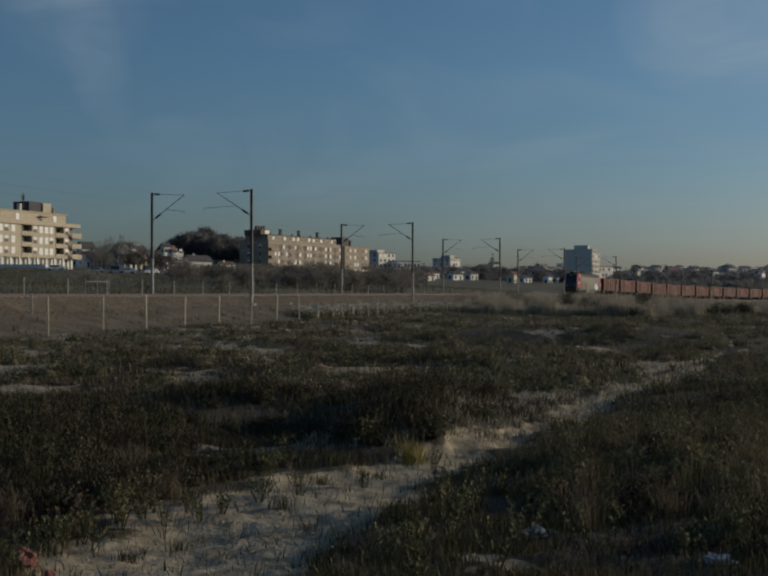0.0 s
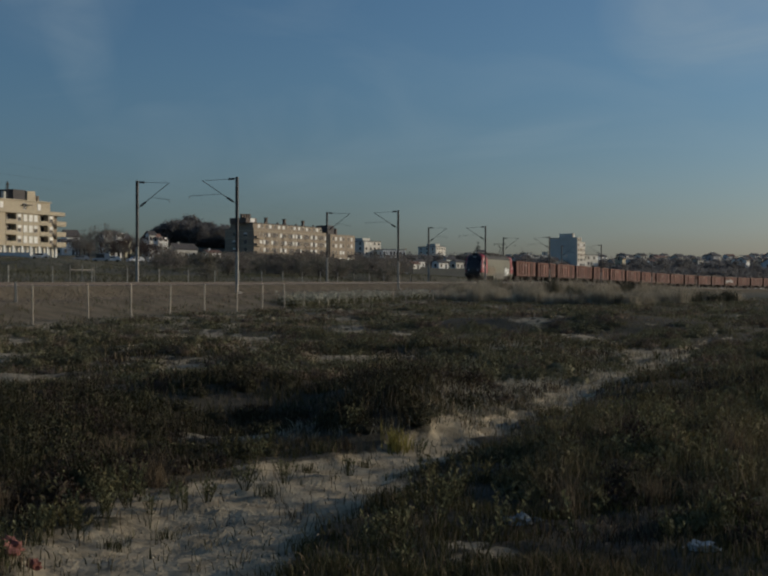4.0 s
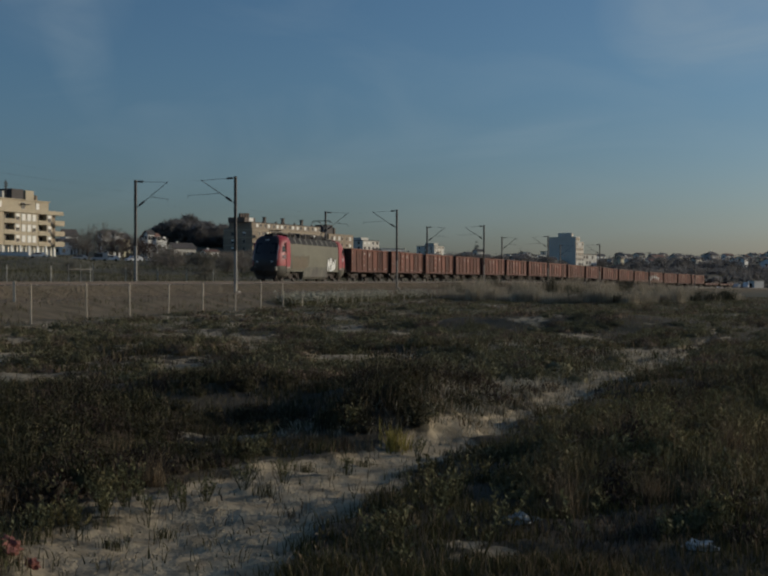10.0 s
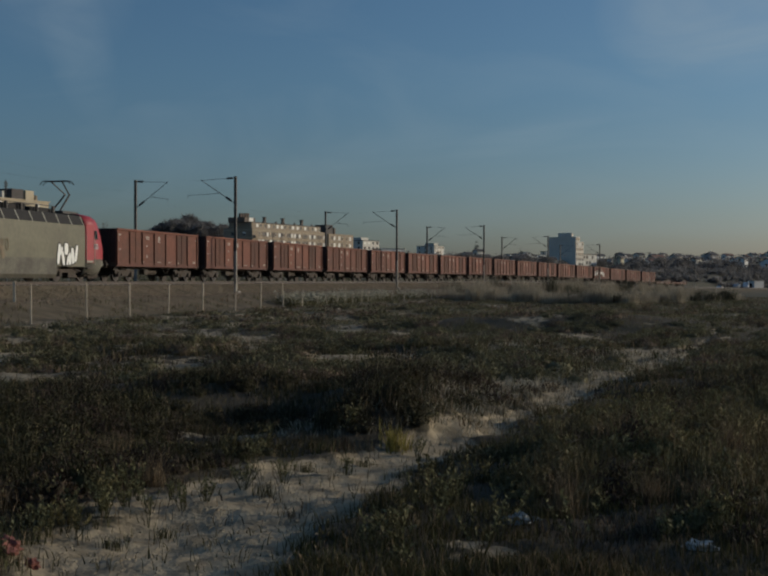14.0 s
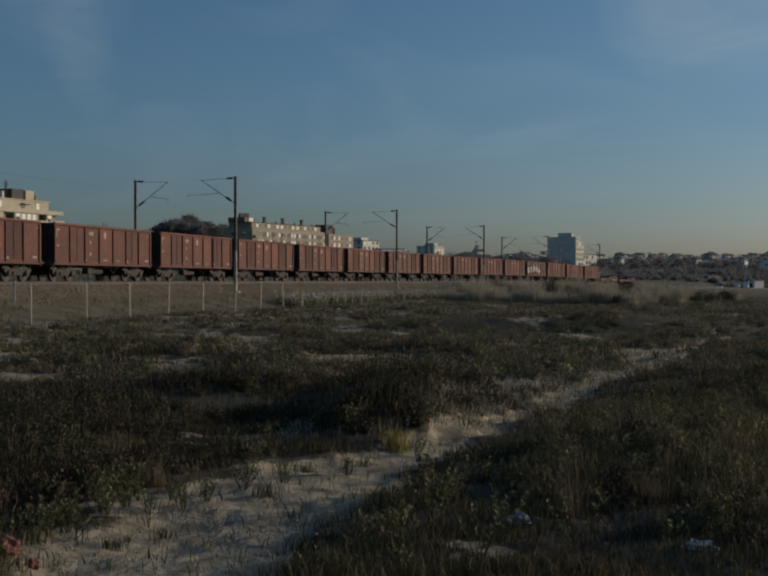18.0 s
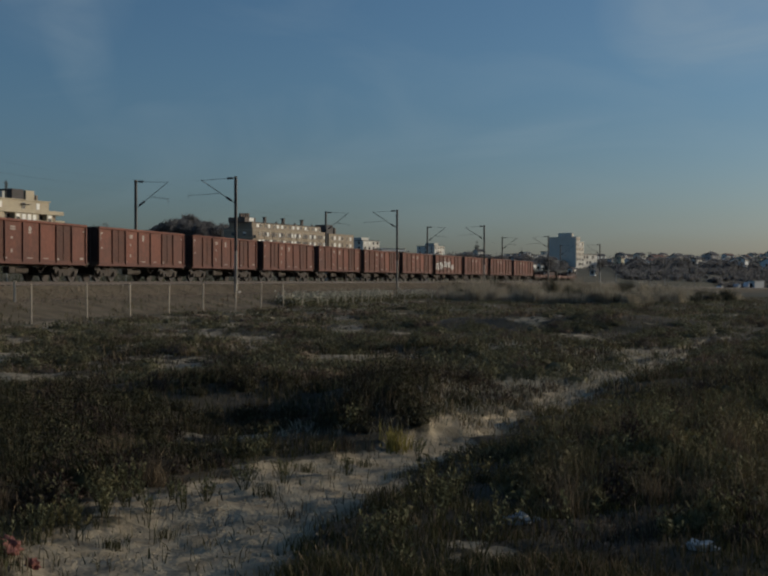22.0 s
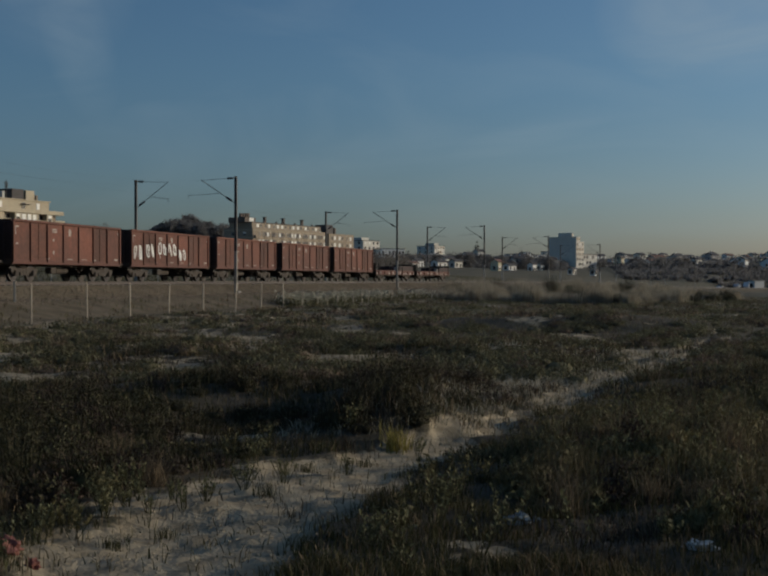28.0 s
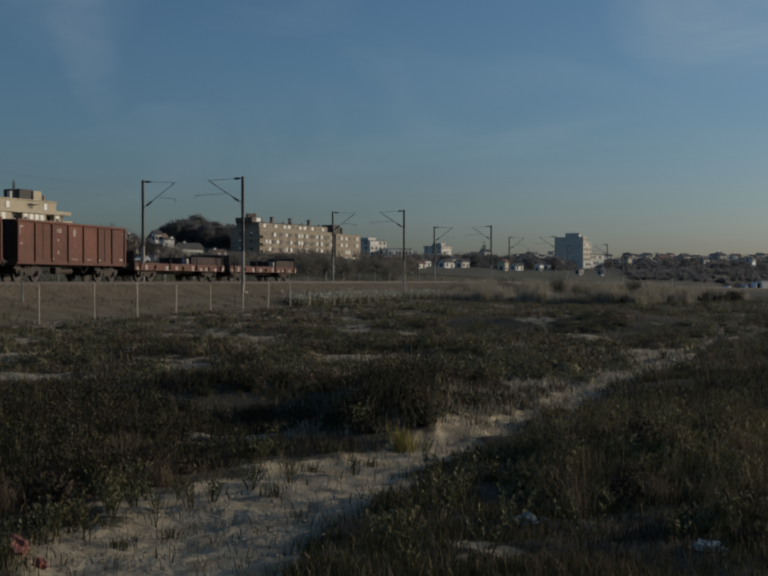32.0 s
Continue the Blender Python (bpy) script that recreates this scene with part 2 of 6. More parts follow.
PATH_Y = [0.0, 5.5, 7.4, 8.8, 9.4, 10.5, 11.1, 12.35, 13.7, 17.0, 20.0, 22.9, 29.0, 34.0, 45.0, 66.0]
PATH_X = [-3.2, -1.9, -1.5, -1.4, -1.28, -0.95, -0.7, -0.15, 0.63, 2.15, 3.15, 4.2, 6.6, 8.6, 12.5, 19.0]
PATH_W = [0.8, 0.8, 0.8, 0.95, 0.95, 0.95, 0.9, 0.62, 0.4, 0.32, 0.58, 0.85, 0.9, 0.15, 0.0, 0.0]


def path_mask(x, y):
    d = np.abs(x - np.interp(y, PATH_Y, PATH_X)) + 0.22 * waves(x, y, 1.6, 5) + 0.1 * waves(x, y, 0.5, 6)
    w = np.interp(y, PATH_Y, PATH_W)
    rough = smooth(12.6, 15.5, y) * smooth(-0.1, 0.6, waves(x, y, 0.9, 7) + 0.6 * waves(x, y, 0.35, 11)) * 0.6
    return (1 - smooth(w * 0.65, w * 1.3, d)) * (1 - rough)


# bare sandy patches beside the path: x, y, half width, half depth
BARE = [(-0.9, 11.8, 0.6, 0.45), (-1.95, 9.9, 0.42, 0.4), (-2.0, 14.4, 0.9, 0.3), (2.0, 20.4, 0.5, 0.9), (-3.6, 21.6, 0.5, 0.5), (4.6, 25.0, 0.7, 0.9), (-5.2, 15.9, 0.9, 0.55), (-6.8, 22.1, 1.5, 0.99), (-8.3, 28.2, 1.6, 1.32), (-1.2, 27.6, 1.6, 1.21),
        (0.2, 24.8, 0.8, 0.55), (-5.0, 38.6, 2.0, 1.66), (0.55, 8.35, 0.14, 0.2), (0.74, 8.1, 0.11, 0.15), (0.47, 8.0, 0.07, 0.1), (-3.8, 33.1, 1.8, 1.10), (2.7, 21.6, 0.8, 1.2), (1.5, 19.0, 0.5, 0.7), (6.3, 30.4, 1.0, 1.10)]


def bare(x, y):
    out = path_mask(x, y)
    ragged = 0.35 * waves(x, y, 0.9, 8) + 0.35 * waves(x, y, 0.24, 63)
    for bx0, by0, w, d in BARE:
        r = np.sqrt(((x - bx0) / w) ** 2 + ((y - by0) / d) ** 2) + ragged
        out = np.maximum(out, (1 - smooth(0.6, 1.2, r)) * 0.9)
    v = 22 * np.log(np.maximum(y, 4.0))          # patches grow with the distance in depth
    far = smooth(18, 26, y) * smooth(0.35, 0.9, 0.8 * waves(x * 0.7, v, 3.0, 9) + 0.55 * waves(x, v, 1.0, 10) + 0.4 * waves(x, y, 0.6, 14) + 0.5 * smooth(10.0, -6.0, x) - 0.15) * 0.8
    off, _ = line_offset(x, y)
    return np.clip(np.maximum(out, far * (1 - smooth(-8.5, -6.0, off))), 0, 1)


# low swells of the field: x, y, half width, half depth, height
SWELL = [(0.25, 17.4, 0.95, 2.0, 0.44), (0.0, 14.7, 0.9, 0.9, 0.28), (2.6, 11.7, 1.3, 1.99, 0.22), (-2.2, 17.7, 2.2, 1.77, 0.12), (5.8, 19.3, 2.0, 2.87, 0.25), (-1.8, 16.6, 1.4, 1.7, -0.4), (-2.4, 20.2, 1.8, 1.2, 0.2),
         (-4.5, 12.1, 1.6, 2.21, 0.15), (2.5, 29.8, 3.0, 3.31, 0.25), (-6.0, 29.8, 3.5, 3.31, 0.2), (9.0, 44.2, 4.0, 4.42, 0.5), (4.0, 46.4, 4.0, 3.31, 0.35)]


def height(x, y):
    x, y = np.asarray(x, float), np.asarray(y, float)
    off, s = line_offset(x, y)
    near = 1 - smooth(60, 110, np.hypot(x, y))
    z = 0.07 * waves(x, y, 5.0, 1) + (0.035 * waves(x, y, 1.3, 2) + 0.010 * waves(x, y, 0.33, 3) + 0.004 * waves(x, y, 0.13, 13)) * near
    for bx0, by0, w, d, hh in SWELL:
        z = z + hh * np.exp(-((x - bx0) / w) ** 2 - ((y - by0) / d) ** 2)
    z = z - 0.07 * path_mask(x, y) * near
    close = np.hypot(x, y) < 34
    if close.any():      # lumps and hollows of the open sand
        p, q = x[close], y[close]
        z[close] += bare(p, q) * (1 - smooth(24, 34, np.hypot(p, q))) * (0.007 * waves(p, q, 0.27, 64) + 0.004 * waves(p, q, 0.11, 65))
    # railway bank: field, foot of the slope, shoulder of the mast row, ballast, far side
    bank = np.interp(off, [-6.5, -3.2, -1.7, -0.9, -0.3, 8.2, 10.5, 13.0], [0.0, 0.75, 0.85, 1.2, 1.52, 1.52, 0.9, 0.7])
    keep = 1 - smooth(-8.0, -4.0, off)
    z = z * keep + bank + grade(s) * (1 - smooth(12, 60, off))
    # town side: the land rises behind the line, more on the left
    beyond = smooth(12, 30, off)
    dist = np.hypot(x, y)
    left = np.clip(0.5 - x / np.maximum(dist, 1) * 2.6, 0.0, 1.25)
    rise = left * np.interp(dist, [100, 155, 220, 330, 500, 770, 1600], [0, 1.4, 3.0, 5.9, 9.8, 14.0, 20.0]) + (1 - np.minimum(left, 1)) * np.interp(dist, [180, 440, 1000, 1600], [0, 2.2, 13.0, 24.0])
    z = z + beyond * (rise + 0.5 * waves(x, y, 70.0, 4))
    mound = 2.0 * np.exp(-((x + 60) / 9) ** 2 - ((y - 226) / 14) ** 2)
    hill = mound + 8.0 * np.exp(-((x + 90) / 70) ** 2 - ((y - 560) / 80) ** 2)
    return z + beyond * hill


def zat(x, y):
    return float(height(np.array([x]), np.array([y]))[0])


def build_ground():
    ys = np.concatenate([np.arange(-40, -6, 2.0), np.arange(-6, 5, 0.22), np.arange(5, 16, 0.06), np.arange(16, 34, 0.12), np.arange(34, 75, 0.3), np.arange(75, 180, 1.5),
                         np.arange(180, 600, 10.0), np.arange(600, 4600, 160.0)])
    us = np.concatenate([np.linspace(-3.0, -0.40, 26)[:-1], np.linspace(-0.40, 0.40, 220), np.linspace(0.40, 3.0, 26)[1:]])
    wide = np.maximum(np.abs(ys), 14.0)
    x = us[None, :] * np.maximum(wide, 5.0)[:, None]
    y = np.repeat(ys[:, None], len(us), 1)
    z = height(x, y)
    v = np.stack([x, y, z], -1).reshape(-1, 3)
    r, c = len(ys), len(us)
    i = np.arange(r * c).reshape(r, c)
    f = np.stack([i[:-1, :-1], i[:-1, 1:], i[1:, 1:], i[1:, :-1]], -1).reshape(-1, 4)
    ob = sheet("ground", v, f, ground_material(), "structure", "uneven sandy ground under low scrub and dry grass", True)
    sand = ob.data.attributes.new("sand", "FLOAT", "POINT")
    sand.data.foreach_set("value", bare(x, y).ravel().astype(np.float32))
    off, _ = line_offset(x, y)
    stone = ob.data.attributes.new("stone", "FLOAT", "POINT")
    stone.data.foreach_set("value", (smooth(-9.0, -5.5, off + 1.2 * waves(x, y, 3.0, 12)) * (1 - smooth(9.5, 11, off))).ravel().astype(np.float32))
    # land further off turns paler: haze carried by the ground colour
    land = ob.data.attributes.new("hazed_land", "FLOAT", "POINT")
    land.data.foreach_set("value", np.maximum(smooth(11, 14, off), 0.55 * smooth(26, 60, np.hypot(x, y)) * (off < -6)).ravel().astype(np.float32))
    return ob


def ground_material():
    m = mat("sandy field soil", (0.10, 0.083, 0.06), 0.95, 0.3, 1.2, second=(0.065, 0.058, 0.038), fine=30.0, bump=0.35)
    n, l = m.node_tree.nodes, m.node_tree.links
    b = n["Principled BSDF"]
    b.inputs["Specular IOR Level"].default_value = 0.1
    base = b.inputs["Base Color"].links[0].from_socket
    co = n.new("ShaderNodeTexCoord")
    for name, ca, cb, sc in (("hazed_land", (0.17, 0.15, 0.106), (0.12, 0.11, 0.076), 0.15), ("sand", (0.41, 0.335, 0.222), (0.24, 0.195, 0.128), 4.5), ("stone", (0.172, 0.14, 0.098), (0.112, 0.093, 0.062), 0.6)):
        at = n.new("ShaderNodeAttribute")
        at.attribute_name = name
        no = n.new("ShaderNodeTexNoise")
        no.inputs["Scale"].default_value, no.inputs["Detail"].default_value = sc, 7.0
        l.new(co.outputs["Object"], no.inputs["Vector"])
        cr = n.new("ShaderNodeMix")
        cr.data_type = "RGBA"
        cr.inputs[6].default_value, cr.inputs[7].default_value = (*ca, 1), (*cb, 1)
        mr = n.new("ShaderNodeMapRange")
        mr.inputs[1].default_value, mr.inputs[2].default_value = 0.38, 0.62
        l.new(no.outputs[0], mr.inputs[0]), l.new(mr.outputs[0], cr.inputs[0])
        grain = n.new("ShaderNodeTexNoise")
        grain.inputs["Scale"].default_value, grain.inputs["Detail"].default_value = 24.0, 4.0
        l.new(co.outputs["Object"], grain.inputs["Vector"])
        edge = n.new("ShaderNodeMath")
        edge.operation = "MULTIPLY_ADD"
        edge.inputs[1].default_value = 0.7
        l.new(grain.outputs[0], edge.inputs[0]), l.new(at.outputs["Fac"], edge.inputs[2])
        cut = n.new("ShaderNodeMapRange")
        cut.inputs[1].default_value, cut.inputs[2].default_value = 0.62, 0.95
        l.new(edge.outputs[0], cut.inputs[0])
        mx = n.new("ShaderNodeMix")
        mx.data_type = "RGBA"
        l.new(cut.outputs[0], mx.inputs[0]), l.new(base, mx.inputs[6]), l.new(cr.outputs[2], mx.inputs[7])
        base = mx.outputs[2]
    l.new(base, b.inputs["Base Color"])
    # lumps and foot prints in the sand
    lump = n.new("ShaderNodeTexNoise")
    lump.inputs["Scale"].default_value, lump.inputs["Detail"].default_value = 6.0, 6.0
    l.new(co.outputs["Object"], lump.inputs["Vector"])
    rough = n.new("ShaderNodeBump")
    rough.inputs["Strength"].default_value, rough.inputs["Distance"].default_value = 0.6, 0.05
    l.new(lump.outputs[0], rough.inputs["Height"]), l.new(b.inputs["Normal"].links[0].from_socket, rough.inputs["Normal"]), l.new(rough.outputs[0], b.inputs["Normal"])
    return m


build_ground()


# ---- railway ----


def sweep(name, outline, off, s0, s1, step, material, label):
    ss = np.arange(s0, s1 + step / 2, step)
    v = []
    for s in ss:
        for o, z in outline:
            v.append(along(s, off + o, z)[:])
    k, f = len(outline), []
    for i in range(len(ss) - 1):
        for j in range(k):
            a, b = i * k + j, i * k + (j + 1) % k
            f.append((a, b, b + k, a + k))
    return sheet(name, v, f, material, "structure", label)


def build_track():
    foot = RAIL - 0.17
    rail = [(-0.07, foot), (0.07, foot), (0.07, foot + 0.02), (0.012, foot + 0.04), (0.012, foot + 0.13), (0.036, foot + 0.135), (0.034, RAIL), (-0.034, RAIL), (-0.036, foot + 0.135),
            (-0.012, foot + 0.13), (-0.012, foot + 0.04), (-0.07, foot + 0.02)]
    for axis in (AXIS, AXIS2):
        for side in (-0.87, 0.87):
            sweep("rail", rail, axis + side, -140, 520, 3.0, M["rail"], "rusty steel running rail on sleepers")
    v, f = [], []
    for axis in (AXIS, AXIS2):
        for s in np.arange(-110, 330, 0.65):
            a, b, c, d = (along(s - 0.12, axis - 1.3), along(s + 0.12, axis - 1.3), along(s + 0.12, axis + 1.3), along(s - 0.12, axis + 1.3))
            k = len(v)
            v += [(p.x, p.y, p.z + z) for z in (RAIL - 0.3, foot - 0.002) for p in (a, b, c, d)]
            f += [(k + 4, k + 5, k + 6, k + 7), (k, k + 1, k + 5, k + 4), (k + 1, k + 2, k + 6, k + 5), (k + 2, k + 3, k + 7, k + 6), (k + 3, k, k + 4, k + 7)]
    tagged(sheet("sleepers", v, f, M["sleeper"], "stuff", "grey concrete sleepers in brown ballast"), category="sleepers")
    # loose stones on the flank of the ballast
    r = np.random.RandomState(3)
    n = 42000
    s, o = r.uniform(-95, 150, n), r.uniform(-4.6, -0.35, n)
    h = heading(s)
    x, y = np.interp(s, LINE_S, LINE_X) - o * np.cos(h), np.interp(s, LINE_S, LINE_Y) + o * np.sin(h)
    size = r.uniform(0.025, 0.075, n) * np.where(o < -2.5, 1.0, 1.1)
    keep = r.uniform(0, 1, n) < smooth(-4.6, -2.5, o)
    x, y, size = x[keep], y[keep], size[keep]
    c = np.stack([x, y, height(x, y) + size * 0.3], -1)
    corners = np.array([(1, 0, 0), (-1, 0, 0), (0, 1, 0), (0, -1, 0), (0, 0, 0.8)])
    vv = c[:, None, :] + corners[None] * size[:, None, None] * r.uniform(0.6, 1.2, (len(x), 5, 3))
    b = np.arange(len(x))[:, None] * 5
    tri = np.concatenate([b + np.array(t) for t in ((0, 2, 4), (2, 1, 4), (1, 3, 4), (3, 0, 4))])
    tagged(sheet("ballast_stones", vv.reshape(-1, 3), tri, M["stones"], "stuff", "loose brown grey ballast stones on the bank"), category="ballast")


M["stones"] = mat("ballast stones", (0.215, 0.172, 0.122), 0.95, 0.2, 1.0, island=0.22)
build_track()


def mast(s, side, top, arm, push):
    """A catenary mast with its cantilever; side: metres from the train's near flank; arm: reach towards the far side (+) or the near side (-)."""
    p = along(s, side)
    base = zat(p.x, p.y) - 0.1 - p.z
    m = thing("catenary_mast", "dark weathered steel catenary mast with a cantilever arm", "catenary mast", "masts along the railway")
    h = float(heading(np.array(s)))
    m.matrix_world = Matrix.Translation((p.x, p.y, p.z)) @ Matrix.Rotation(-h, 4, "Z")   # local y runs along the line, -x to its far side
    k = -1 if arm > 0 else 1
    reach = abs(arm)
    pole = bmesh.new()
    for dx in (-0.085, 0.085):
        box(pole, dx - 0.01, dx + 0.01, -0.075, 0.075, base, top)
    box(pole, -0.078, 0.078, -0.007, 0.007, base, top)
    part("pole", pole, M["mast"], m)
    # lower part boxed in, paler than the pole above it
    part("sleeve", bx(-0.098, 0.098, -0.08, 0.08, base, base + 3.1, 0.01), M["sleeve"], m, "paler lower part of the mast")
    part("footing", bx(-0.3, 0.3, -0.3, 0.3, base - 0.5, base + 0.16, 0.04), M["sleeper"], m, "grey concrete mast footing")
    wire_z = RAIL + 5.85
    b = rod(bmesh.new(), (0.1 * k, 0, top - 0.12), (reach * k * 0.98, 0, top - 0.24), 0.015)
    part("top_tie", b, M["mast"], m)
    lo, hi = Vector((0.1 * k, 0, wire_z - 0.05)), Vector((reach * k, 0, top - 0.22))
    b = rod(bmesh.new(), lo, hi, 0.027)
    part("bracket_tube", b, M["mast"], m)
    b = rod(bmesh.new(), lo.lerp(hi, 0.42), (push * reach * k, 0, wire_z + 0.55), 0.015)
    rod(b, (push * reach * k, 0, wire_z + 0.55), (push * reach * k, 0, wire_z + 0.3), 0.014)
    part("registration_arm", b, M["mast"], m)
    b = rod(bmesh.new(), (0.2 * k, 0, top - 0.125), (0.66 * k, 0, top - 0.15), 0.075, n=8)
    part("insulator", b, M["insul"], m, "dark ribbed insulator")
    b = rod(bmesh.new(), lo.lerp(hi, 0.08), lo.lerp(hi, 0.24), 0.08, n=8)
    part("insulator", b, M["insul"], m, "dark ribbed insulator")
    return p


M["sleeve"] = mat("pale lower mast surface", (0.36, 0.335, 0.29), 0.75, 0.2, 2.0)
NEAR_MASTS = [-106.0, -57.9, -13.3, 26.8, 67.0, 107.0, 152.2, 197.0]
FAR_MASTS = [-104.0, -54.5, -9.0, 31.6, 72.9, 113.0, 158.2, 203.0]


def build_masts():
    for s in NEAR_MASTS:
        mast(s, -1.45, RAIL + 7.75, 2.75, 1.38)
    for s in FAR_MASTS:
        mast(s, 8.3, RAIL + 7.95, -2.75, 1.0)


build_masts()


def build_wires():
    for axis, masts in ((AXIS, NEAR_MASTS), (AXIS2, FAR_MASTS)):
        lines = thing("catenary", "thin dark overhead contact and carrier wires", "overhead wire", "overhead wires")
        contact, carrier, droppers = bmesh.new(), bmesh.new(), bmesh.new()
        side = 1 if axis == AXIS else -1
        ends = [masts[0] - 40] + masts + [masts[-1] + 50]
        for a, b in zip(ends, ends[1:]):
            pts = []
            for i in range(9):
                t = i / 8
                s = a + (b - a) * t
                sag = 1.1 * (1 - (2 * t - 1) ** 2)
                pts.append((along(s, axis + 0.15 * side, RAIL + 5.85), along(s, axis, RAIL + 7.5 - sag)))
            for p, q in zip(pts, pts[1:]):
                rod(contact, p[0], q[0], 0.0018, n=4)
                rod(carrier, p[1], q[1], 0.0015, n=4)
            for p in pts[1:-1:2]:
                rod(droppers, p[0], p[1], 0.0007, n=3)
        for nm, b in (("contact_wire", contact), ("carrier_wire", carrier), ("dropper", droppers)):
            o = part(nm, b, M["wire"], lines)
            if nm == "dropper":
                tagged(o, kind="stuff")


build_wires()
# ---- fence along the field ----
FENCE = -8.0


def build_fence():
    fence = thing("wire_fence", "thin pale concrete posts with slack wire along the railway", "fence")
    r = random.Random(4)
    wires = [bmesh.new() for _ in range(3)]
    last = None
    stations = [-117.8, -113.0, -108.2, -103.4, -98.6, -93.7, -89.1, -84.5, -79.6, -74.9, -70.1, -66.1, -62.0, -58.3, -56.0, -53.9, -51.8, -49.7, -47.4, -45.2, -41.4, -37.9, -33.4, -28.6, -23.9] + [-19.2 + 4.7 * i for i in range(10)]
    for i, s in enumerate(stations):
        s += r.uniform(-0.05, 0.05)
        p = along(s, FENCE + r.uniform(-0.1, 0.1))
        z = zat(p.x, p.y)
        hgt = (1.66 if s < -64 else 1.2 if s < -60 else 0.95) + r.uniform(-0.08, 0.06)
        b = bmesh.new()
        box(b, -0.028, 0.028, -0.028, 0.028, -0.3, hgt, 0.007)
        o = part("post", b, M["post"], fence)
        o.matrix_world = pose(p.x, p.y, z, r.uniform(-1.5, 1.5), r.uniform(-2, 2), r.uniform(-38, -18))
        now = [Vector((p.x, p.y, z + hz)) for hz in (0.27 * hgt, 0.57 * hgt, 0.9 * hgt)]
        if last:
            for w, a, c in zip(wires, last, now):
                rod(w, a, c, 0.0015, n=3)
        last = now
    for w in wires:
        part("wire", w, M["wire"], fence)
    # one stray post behind the row
    p = along(-91.1, -3.0)
    lone = thing("fence_post", "single pale concrete post on the bank", "post")
    b = bmesh.new()
    box(b, -0.06, 0.06, -0.05, 0.05, -0.3, 1.0, 0.012)
    part("shaft", b, M["post"], lone)
    lone.matrix_world = pose(p.x, p.y, zat(p.x, p.y), 1, -1, 15)


build_fence()

# ---- train ----
# vehicles stand at the origin, x forward, rails at z = 0, the flank turned to the field at y > 0
FLANK = 1


def wheelset(parent, x, radius=0.46):
    b = bmesh.new()
    for side in (-1, 1):
        bmesh.ops.create_cone(b, cap_ends=True, segments=20, radius1=radius, radius2=radius, depth=0.13, matrix=Matrix.Translation((0, side * 0.85, 0)) @ Matrix.Rotation(math.pi / 2, 4, "X"))
        bmesh.ops.create_cone(b, cap_ends=True, segments=20, radius1=radius + 0.03, radius2=radius + 0.03, depth=0.03, matrix=Matrix.Translation((0, side * 0.78, 0)) @ Matrix.Rotation(math.pi / 2, 4, "X"))
        for a in range(4):
            box(b, -0.03, 0.03, side * 0.92 - 0.012, side * 0.92 + 0.012, 0.12, radius - 0.09, m=Matrix.Rotation(a * math.pi / 2, 4, "Y"))
    rod(b, (0, -0.95, 0), (0, 0.95, 0), 0.08, n=8)
    o = part("wheelset", b, M["wheel"], parent, "steel wheelset")
    o.location = (x, 0, radius)
    WHEELS.setdefault((round(x, 2), radius), []).append(o)
    return o


WHEELS = {}


def bogie(parent, x, base=1.8, radius=0.46, heavy=False):
    """A bogie frame with springs and axle boxes, with its two wheelsets."""
    b = bmesh.new()
    for side in (-1, 1):
        y = side * 1.03
        e = base / 2
        profile([(y - 0.07, 0.52), (y + 0.07, 0.52), (y + 0.07, 0.72), (y - 0.07, 0.72)], -e - 0.45, e + 0.45, b)
        profile([(y - 0.08, 0.34), (y + 0.08, 0.34), (y + 0.08, 0.54), (y - 0.08, 0.54)], -0.45, 0.45, b)
        for dx in (-e, e):
            box(b, dx - 0.17, dx + 0.17, y - 0.1, y + 0.16, 0.30, 0.62, 0.03)
            for q in (-0.27, 0.27):
                rod(b, (dx + q, y, 0.42), (dx + q, y, 0.68), 0.07, n=8)
        for q in (-0.16, 0.16):
            rod(b, (q, y + 0.02, 0.4), (q, y + 0.02, 0.78), 0.08, n=8)
        if heavy:
            box(b, -0.5, 0.5, y - 0.06, y + 0.12, 0.24, 0.36)
            rod(b, (-e, y + 0.14, 0.5), (-0.2, y + 0.14, 0.72), 0.05)
            box(b, e + 0.42, e + 0.62, y - 0.1, y + 0.12, 0.2, 0.75, 0.02)
            box(b, -e - 0.62, -e - 0.42, y - 0.1, y + 0.12, 0.2, 0.75, 0.02)
    box(b, -0.28, 0.28, -1.0, 1.0, 0.5, 0.85)
    o = part("bogie", b, M["under"], parent, "sooty bogie with springs and axle boxes")
    o.location = (x, 0, 0)
    for dx in (-base / 2, base / 2):
        wheelset(o, dx, radius)
    return o


